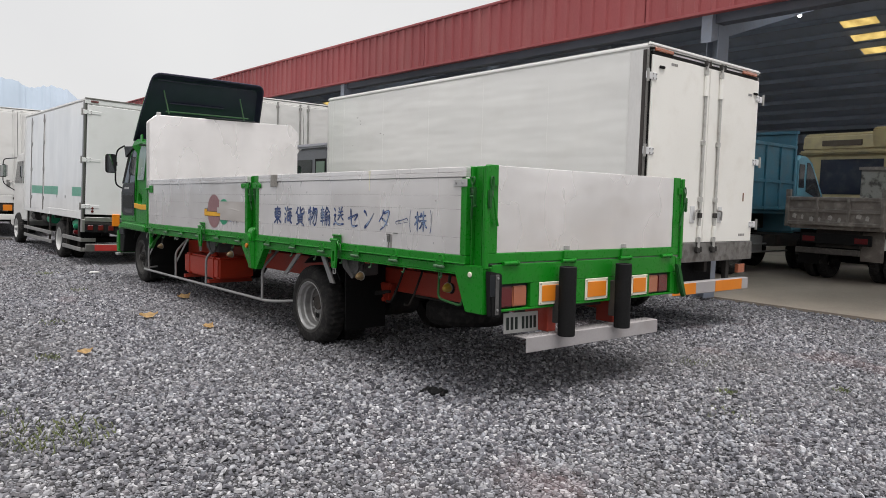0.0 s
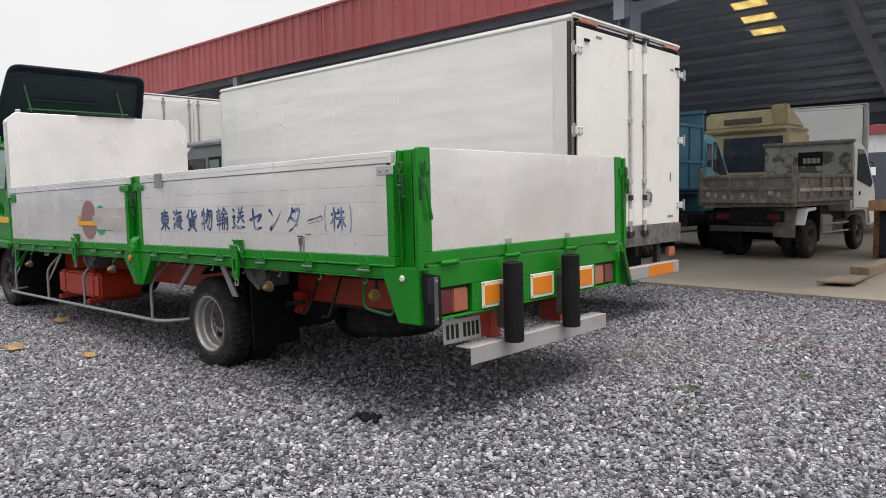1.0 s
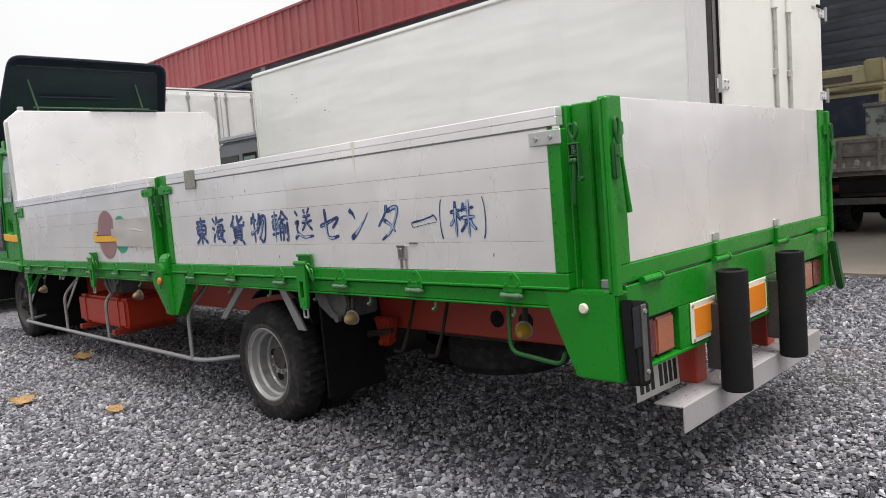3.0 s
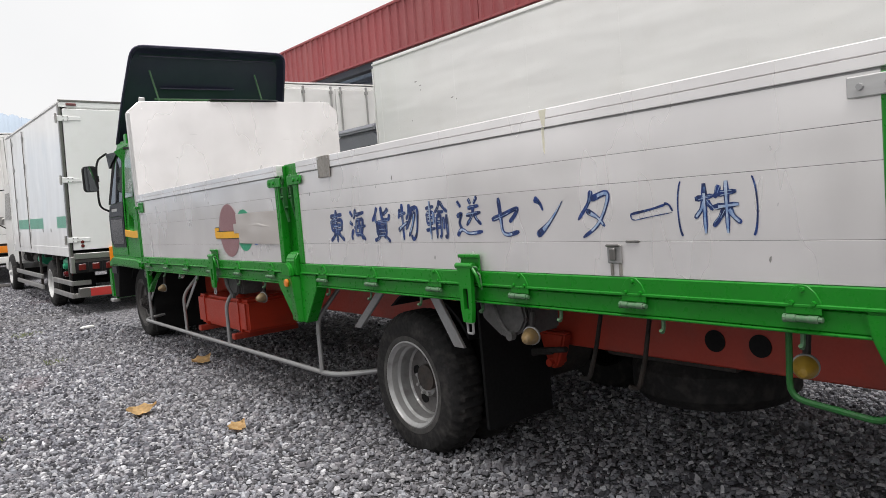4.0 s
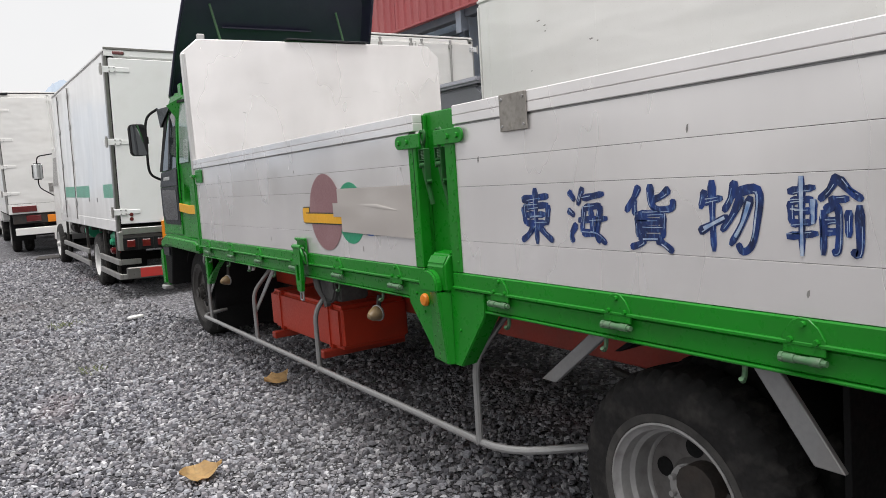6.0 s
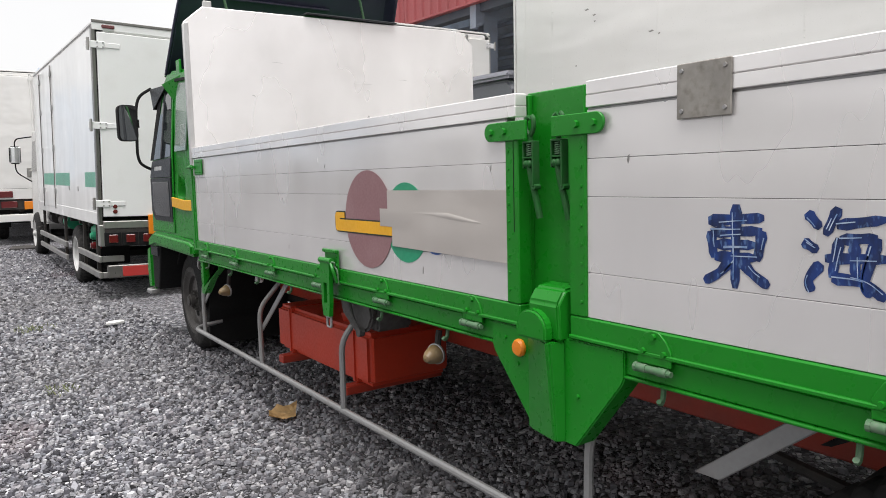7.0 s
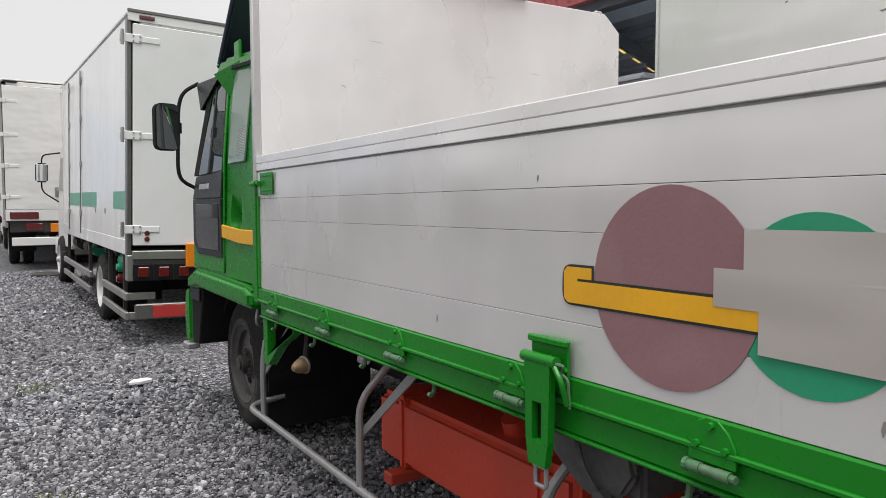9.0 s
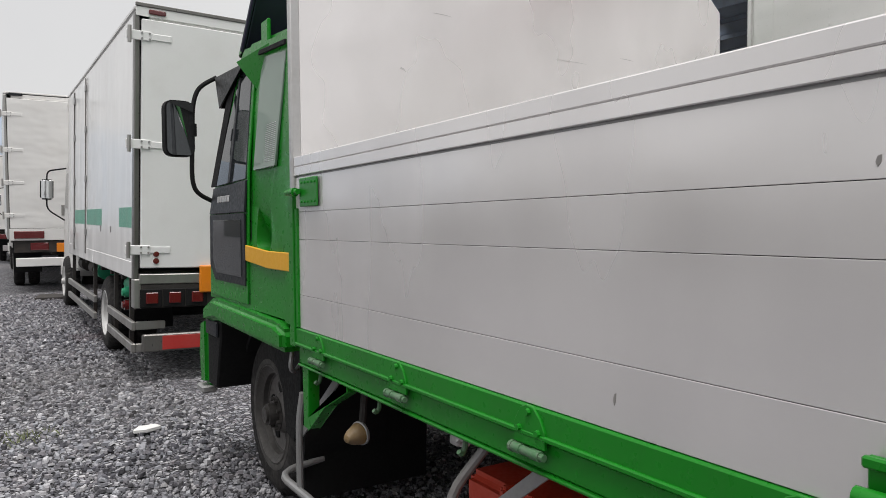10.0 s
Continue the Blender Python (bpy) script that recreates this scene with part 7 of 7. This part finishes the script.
    part("cab_shell", bm, cab_mat, c)
    yq = y0 + 0.20 if board_mat else y0 + 0.45
    for a in (0.008, Wd - 0.02):
        part("door_window", prism(B(), [(yq, cab_h - 0.80), (yq, cab_h - 0.15), (y0 + 0.58, cab_h - 0.16), (y0 + 0.72, cab_h - 0.28), (y1 - 0.30, cab_h - 0.86), (y1 - 0.42, cab_h - 0.96)], "x", a, a + 0.012, 0.002), GLASS, c, "dark door window")
        if not board_mat:
            part("rear_quarter_glass", prism(B(), [(y0 + 0.10, cab_h - 0.72), (y0 + 0.10, cab_h - 0.20), (y0 + 0.34, cab_h - 0.20), (y0 + 0.34, cab_h - 0.72)], "x", a, a + 0.012, 0.002), GLASS, c)
        box_part("door_handle", (a - 0.006, a + 0.018, y0 + 0.34, y0 + 0.40, cab_h - 1.12, cab_h - 1.04), BLACK, c)
    part("rear_window", bx(B(), 0.35, Wd - 0.35, y0 - 0.008, y0 + 0.002, cab_h - 0.62, cab_h - 0.22), GLASS, c, "rear cab window")
    return t


tipper(pose(14.13, 6.93, 0.18, 0, 0, -94), "weathered grey tipper truck with white cab in the shed", 1.80, 2.95, 1.07, 1.60, DUMPGREY, WHITE, 0.37, 2.28, 2.25, board_mat=FLAKED)
tipper(pose(12.75, 9.95, 0.16, 0, 0, -91), "blue tipper truck with light blue cab in the shed", 2.25, 3.20, 1.34, 2.75, BLUEPAINT, BLUECAB, 0.45, 2.57, 3.01)

# cream cab with a roof fairing, parked deeper inside
yc = thing("tractor_cab_truck", pose(19.0, 8.95, 0.18, 0, 0, -92), "cream yellow truck with roof fairing deep in the shed", "truck")
box_part("cab_back", (0.0, 2.15, 0.0, 1.5, 0.75, 2.75), CREAMCAB, yc, bev=0.06, seg=3)
box_part("back_opening", (0.55, 2.02, -0.012, 0.0, 1.75, 2.62), paint("dark_navy_panel", (0.015, 0.018, 0.035), 0.4), yc, "dark navy cab back", bev=0.004)
box_part("cab_roof", (0.0, 2.15, -0.08, 1.5, 2.751, 2.85), CREAMCAB, yc, bev=0.04, seg=2)
bm = B()
prism(bm, [(0.0, 2.86), (0.05, 3.24), (0.30, 3.32), (0.75, 3.15), (1.35, 2.86)], "x", 0.05, 2.10, 0.04, 3)
part("roof_fairing", bm, CREAMCAB, yc, "moulded cream roof fairing")
box_part("fairing_slot", (0.55, 1.50, -0.012, 0.03, 2.96, 3.10), paint("brown_slot", (0.08, 0.055, 0.035), 0.6), yc, bev=0.004)
part("fairing_wing", prism(B(), [(0.0, 2.88), (-0.10, 3.34), (0.10, 3.40), (0.5, 3.0)], "x", 1.75, 2.12, 0.03, 2), CREAMCAB, yc, "pale fairing wing")
box_part("chassis", (0.6, 1.55, -4.0, 1.4, 0.55, 0.80), CHASSIS, yc)
for x, s in ((0.0, -1), (2.15, 1)):
    wheel(yc, x, -2.8, 0.45, 0.45, 0.24, s, dual=True)
    wheel(yc, x, 0.8, 0.45, 0.45, 0.24, s)
# white box body against the back
wt, wb = box_truck(pose(22.3, 8.15, 0.18, 0, 0, -78), "plain white box truck parked at the back of the shed", 5.0, 2.25, 3.62, 1.0, WHITE, WHITE, WHITE, STEEL, (1.6, 5.8), 0.40)
box_part("plain_rear_door", (0.125, 2.125, -0.02, 0.02, 1.02, 3.49), WHITE, wb)

# timber rack at the shed's mouth
rk = thing("timber_rack", pose(15.2, 2.2, 0.16), "tan painted heavy timber rack on worn posts", "rack")
for x, y, w in ((0.0, 1.47, 0.13), (0.0, -1.2, 0.13), (1.7, 1.47, 0.13), (1.7, -1.2, 0.13), (0.5, 2.0, 0.05)):
    box_part("lower_post", (x - w, x + w, y - w, y + w, 0.0, 0.92), WORNPOST, rk, "worn orange timber post", bev=0.012)
for y, w in ((1.24, 0.085), (1.04, 0.10), (0.80, 0.10), (0.30, 0.10), (-0.3, 0.10)):
    box_part("upper_post", (-0.04, 0.10, y - w, y + w, 1.11, 2.87), TIMBER, rk, bev=0.012)
box_part("shelf_beam", (-0.14, 1.85, -1.4, 2.02, 0.921, 1.109), TIMBER, rk, bev=0.015, seg=2)
box_part("top_beam", (-0.14, 1.85, -1.4, 1.50, 2.871, 3.16), TIMBER, rk, bev=0.015, seg=2)
box_part("back_boarding", (1.6, 1.7, -1.3, 1.1, 1.11, 2.87), TIMBER, rk)
for y in (1.42, 1.50):
    part("guard_bar", rod(B(), (0.6, y, 1.11), (0.6, y, 2.87), 0.02, 6), CHASSIS, rk)
for z in (1.5, 1.95, 2.4):
    part("guard_bar", rod(B(), (0.6, 1.34, z), (0.6, 1.50, z + 0.12), 0.015, 6), CHASSIS, rk)
box_part("rail_board", (0.55, 0.60, 0.2, 1.25, 0.38, 0.84), WORNPOST, rk, "worn orange board")
CRATE = paint("dark_blue_crate", (0.022, 0.024, 0.036), 0.6, dirt=(0.08, 0.07, 0.06), dirt_amount=0.4)
for x, y, w, h in ((0.45, 1.64, 0.32, 0.88), (0.62, 0.15, 1.0, 0.85)):
    cr = thing("crate", pose(15.2 + x, 2.2 + y, 0.16), "dark blue steel crate under the timber rack", "crate", "crates under the rack")
    box_part("crate_body", (0.0, 0.9, 0.0, w, 0.04, h), CRATE, cr, bev=0.015)
    for z in (0.12, 0.45, h - 0.08):
        box_part("crate_rail", (-0.02, -0.0005, 0.01, w - 0.01, z - 0.03, z + 0.03), CRATE, cr, bev=0.006)
    for a in (0.03, w - 0.10):
        box_part("crate_foot", (0.02, 0.88, a, a + 0.07, 0.0, 0.0395), CHASSIS, cr)
bl = thing("loose_beam", pose(11.60, 3.62, 0.135, 0, -0.35, 0), "worn brown timber beam lying on the concrete", "beam")
BEAM = paint("worn_beam", (0.30, 0.235, 0.175), 0.8, dirt=(0.12, 0.09, 0.07), dirt_amount=0.6, stretch=(0.3, 1, 1))
bm = B()
prism(bm, [(0.95, 0.02), (3.3, -0.12), (3.3, 0.12), (1.05, 0.30)], "z", 0.0, 0.15, 0.012, 2)
part("beam", bm, BEAM, bl)
bm = B()
prism(bm, [(0.0, 0.50), (0.10, 0.02), (0.95, 0.02), (1.05, 0.30), (0.5, 0.42)], "z", 0.0, 0.035, 0.006)
part("flat_board", bm, BEAM, bl)
# buildings beyond the open back
hz = thing("far_warehouse", pose(46, -6, 0), "pale warehouse with red roof edge behind the shed", "building", kind="structure")
box_part("wall", (0, 6, -20, 34, 0, 4.4), paint("pale_grey_wall", (0.80, 0.80, 0.79), 0.7), hz)
box_part("roof_edge", (-0.2, 6, -20, 34, 4.4, 4.9), CLADDING, hz)
# flat dark sheets on the wall paint the shade inside open bays
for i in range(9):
    box_part("bay_shade_panel", (-0.03, 0.0, -18 + i * 5.6, -14.5 + i * 5.6, 0.2, 3.4), DARKWALL_SHADE, hz, bev=0.0)


tr = thing("steel_trestle", pose(30.6, 3.0, 0.0), "pale lattice steel trestle behind the shed", "trestle")
for y in (0.0, 1.4, 2.8):
    part("trestle_post", bx(B(), -0.05, 0.05, y - 0.05, y + 0.05, 0.0, 3.7), GALV, tr)
for z in (2.35, 3.05, 3.65):
    part("trestle_chord", bx(B(), -0.03, 0.03, 0.0505, 2.7495, z - 0.03, z + 0.03), TRIM_GREY, tr)
for y in (0.05, 1.45):
    for z in (2.38, 3.08):
        part("trestle_brace", rod(B(), (-0.04, y, z), (-0.04, y + 1.3, z + 0.62), 0.022, 6), TRIM_GREY, tr)
        part("trestle_brace", rod(B(), (0.04, y + 1.3, z), (0.04, y, z + 0.62), 0.022, 6), TRIM_GREY, tr)
mc = thing("parked_machine", pose(24.0, 4.1, 0.18), "dark blue parked machine with a raised arm", "machine")
MACHINE = paint("dark_blue_machine_paint", (0.020, 0.028, 0.055), 0.55, dirt=(0.10, 0.08, 0.06), dirt_amount=0.5)
box_part("machine_body", (0.0, 1.6, 0.0, 1.5, 0.25, 1.25), MACHINE, mc, bev=0.06, seg=2)
box_part("machine_hood", (0.1, 1.2, 0.25, 1.0, 1.2505, 1.75), MACHINE, mc, bev=0.08, seg=2)
box_part("seat_back", (0.3, 0.8, 1.05, 1.30, 1.2505, 2.0), BLACK, mc, bev=0.05, seg=2)
part("machine_arm", tube(B(), [(0.2, 0.4, 1.6), (0.2, 0.1, 2.2), (0.2, -0.4, 1.7), (0.2, -0.6, 1.0)], 0.05, 8, 0.1), GALV, mc)
for y in (0.05, 1.45):
    part("machine_wheel", lathe(B(), [(0.10, -0.1), (0.36, -0.09), (0.40, -0.05), (0.40, 0.05), (0.36, 0.09), (0.10, 0.1)], (0.2, y, 0.40), 24), TYRE, mc)

# ---- small things on the ground ----
def dry_leaf(x, y, turn, size, tilt=12):
    bm = B()
    n = 8
    l, r, mid = [], [], []
    for i in range(n + 1):
        t = i / n
        w = size * 0.36 * math.sin(math.pi * min(t * 1.03, 1)) ** 0.8 * (1 + 0.18 * math.sin(i * 2.1 + x))
        curl = 0.05 * size + 0.55 * size * (t - 0.45) ** 2
        mid.append(bm.verts.new((size * (t - 0.5), 0, curl)))
        l.append(bm.verts.new((size * (t - 0.5), w, curl + 0.13 * size * (0.6 + 0.4 * math.sin(i * 1.7)))))
        r.append(bm.verts.new((size * (t - 0.5), -w, curl + 0.06 * size)))
    for i in range(n):
        bm.faces.new((l[i], mid[i], mid[i + 1], l[i + 1]))
        bm.faces.new((mid[i], r[i], r[i + 1], mid[i + 1]))
    bmesh.ops.solidify(bm, geom=bm.faces[:], thickness=0.0015)
    o = tagged(part("dry_leaf", bm, LEAF), "curled dry brown leaf lying on the gravel", "leaf", "dry leaves")
    o.matrix_world = pose(x, y, 0.022, tilt, 0, turn)
    return o


for x, y, tn, s in ((3.46, 10.34, 20, 0.22), (2.575, 9.03, -10, 0.21), (2.915, 8.07, 30, 0.16), (1.50, 7.41, 10, 0.14), (4.59, 1.76, 70, 0.10)):
    dry_leaf(x, y, tn, s)


def weed(bm, x, y, n, spread, h, seed):
    rnd = random.Random(seed)
    for i in range(n):
        a, d = rnd.uniform(0, math.tau), spread * rnd.random() ** 0.7
        px, py, tall, lean = x + d * math.cos(a), y + d * math.sin(a), h * rnd.uniform(0.5, 1.1), rnd.uniform(0.3, 1.0)
        b = rnd.uniform(0, math.tau)
        dx, dy = math.cos(b), math.sin(b)
        w = 0.0015 + 0.0018 * rnd.random()
        v = [bm.verts.new(p) for p in ((px - dy * w, py + dx * w, 0.0), (px + dy * w, py - dx * w, 0.0), (px + dx * tall * lean * 0.5 + dy * w, py + dy * tall * lean * 0.5 - dx * w, tall * 0.75), (px + dx * tall * lean, py + dy * tall * lean, tall))]
        bm.faces.new((v[0], v[1], v[2]))
        bm.faces.new((v[0], v[2], v[3]))


weeds = B()
for i, (x, y, n, sp, h) in enumerate(((5.44, 3.29, 60, 0.09, 0.05), (0.81, 5.14, 260, 0.35, 0.06), (0.50, 5.8, 130, 0.25, 0.05), (6.2, 4.1, 40, 0.2, 0.04), (6.35, 2.75, 50, 0.07, 0.05), (2.43, 11.8, 60, 0.12, 0.05), (2.5, 14.2, 70, 0.2, 0.05), (1.6, 9.2, 60, 0.16, 0.05), (1.2, 7.4, 50, 0.12, 0.05), (4.9, 3.0, 40, 0.25, 0.04))):
    weed(weeds, x, y, n, sp, h, i)
tagged(part("weeds", weeds, WEED, smooth=False), "thin green weed tufts between the stones", "weeds", kind="stuff")
bm = B()
rnd = random.Random(4)
for i in range(26):
    a, d = rnd.uniform(0, math.tau), 0.11 * rnd.random() ** 0.6
    m = Matrix.Translation((3.40 + d * math.cos(a), 4.64 + d * math.sin(a), 0.018)) @ Euler((rnd.uniform(0, 3), rnd.uniform(0, 3), rnd.uniform(0, 3))).to_matrix().to_4x4()
    bmesh.ops.create_icosphere(bm, subdivisions=1, radius=rnd.uniform(0.012, 0.028), matrix=m)
tagged(part("dark_debris", bm, BLACK, smooth=False), "small heap of dark debris on the gravel", "debris")
tagged(part("white_shard", prism(B(), [(3.08, 13.88), (3.16, 13.86), (3.26, 13.90), (3.23, 13.96), (3.12, 13.95)], "z", 0.02, 0.05, 0.006), WHITE), "flat white shard lying on the gravel", "shard")
tagged(part("flat_mat", prism(B(), [(2.85, 22.9), (3.3, 22.8), (3.35, 23.4), (2.95, 23.5)], "z", 0.0, 0.05, 0.01), CHASSIS), "dark flat mat beside the truck wheel", "mat")

# ---- crushed stone, loose on the bed ----
rng = np.random.default_rng(7)


def scatter(x0, x1, y0, y1, per_m2, lo, hi):
    n = int((x1 - x0) * (y1 - y0) * per_m2)
    p = np.stack([rng.uniform(x0, x1, n), rng.uniform(y0, y1, n)], 1)
    s = lo + (hi - lo) * rng.random(n) ** 1.8
    return p, s


fields = [scatter(-1.2, 9.0, 0.6, 7.5, 1300, 0.007, 0.022), scatter(-0.5, 4.8, 7.5, 13.0, 1400, 0.007, 0.022), scatter(0.0, 11.0, -1.5, 0.6, 500, 0.011, 0.023),
          scatter(-4.0, -0.5, 3.0, 14.0, 450, 0.012, 0.025), scatter(9.0, 11.2, 0.6, 7.5, 600, 0.011, 0.023), scatter(-2.0, 3.6, 13.0, 24.0, 420, 0.012, 0.026), scatter(4.8, 6.6, 7.5, 12.0, 250, 0.012, 0.024)]
pos, size = np.concatenate([f[0] for f in fields]), np.concatenate([f[1] for f in fields])
n = len(pos)
# flat five-sided chips: a bottom ring, a smaller top ring, turned and tilted a little
K = 5
ang = np.sort(rng.uniform(0, math.tau / K, (n, K)) * 0.75 + np.arange(K) * math.tau / K, axis=1) + rng.uniform(0, math.tau, (n, 1))
rad = rng.uniform(0.7, 1.15, (n, K))
ring = np.stack([np.cos(ang) * rad * rng.uniform(1.0, 1.45, (n, 1)), np.sin(ang) * rad * rng.uniform(0.75, 1.0, (n, 1))], 2)
yaw = rng.uniform(0, math.tau, n)
cy, sy = np.cos(yaw)[:, None], np.sin(yaw)[:, None]
ring = np.stack([ring[..., 0] * cy - ring[..., 1] * sy, ring[..., 0] * sy + ring[..., 1] * cy], 2)
high = rng.uniform(0.25, 0.65, (n, 1)) + rng.uniform(-0.12, 0.12, (n, K))
low = np.concatenate([ring, np.full((n, K, 1), -0.35)], 2)
top = np.concatenate([ring * rng.uniform(0.55, 0.85, (n, 1, 1)) + rng.uniform(-0.12, 0.12, (n, 1, 2)), high[..., None]], 2)
shape = np.concatenate([low, top], 1) * size[:, None, None]
tilt, axis = rng.normal(0, 0.28, n), rng.uniform(0, math.tau, n)
ax = np.stack([np.cos(axis), np.sin(axis)], 1)
shape[..., 2] += (shape[..., :2] * ax[:, None]).sum(2) * np.tan(np.clip(tilt, -0.8, 0.8))[:, None]
bumps = 0.010 * np.sin(pos[:, 0] * 1.9 + 1.3 * np.sin(pos[:, 1] * 1.1)) + 0.008 * np.sin(pos[:, 1] * 2.7 + pos[:, 0])
shape += np.concatenate([pos, (size * 0.25 + 0.002 + np.maximum(bumps, -0.004) * 0.5 + rng.uniform(0, 0.007, n))[:, None]], 1)[:, None]
loops = [list(range(K, 2 * K))] + [[j, (j + 1) % K, K + (j + 1) % K, K + j] for j in range(K)]
flat_loop = np.array([v for f in loops for v in f])
starts = np.cumsum([0] + [len(f) for f in loops[:-1]])
me = bpy.data.meshes.new("gravel")
me.vertices.add(n * 2 * K)
me.vertices.foreach_set("co", shape.astype(np.float32).ravel())
faces = (flat_loop[None] + (np.arange(n) * 2 * K)[:, None]).reshape(-1)
me.loops.add(len(faces))
me.loops.foreach_set("vertex_index", faces.astype(np.int32))
me.polygons.add(n * len(loops))
me.polygons.foreach_set("loop_start", (starts[None] + (np.arange(n) * len(flat_loop))[:, None]).reshape(-1).astype(np.int32))
me.update(calc_edges=True)
me.shade_flat()
me.materials.append(GRAVEL)
tagged(new("gravel", me), "loose angular grey crushed stones", "gravel", kind="stuff")
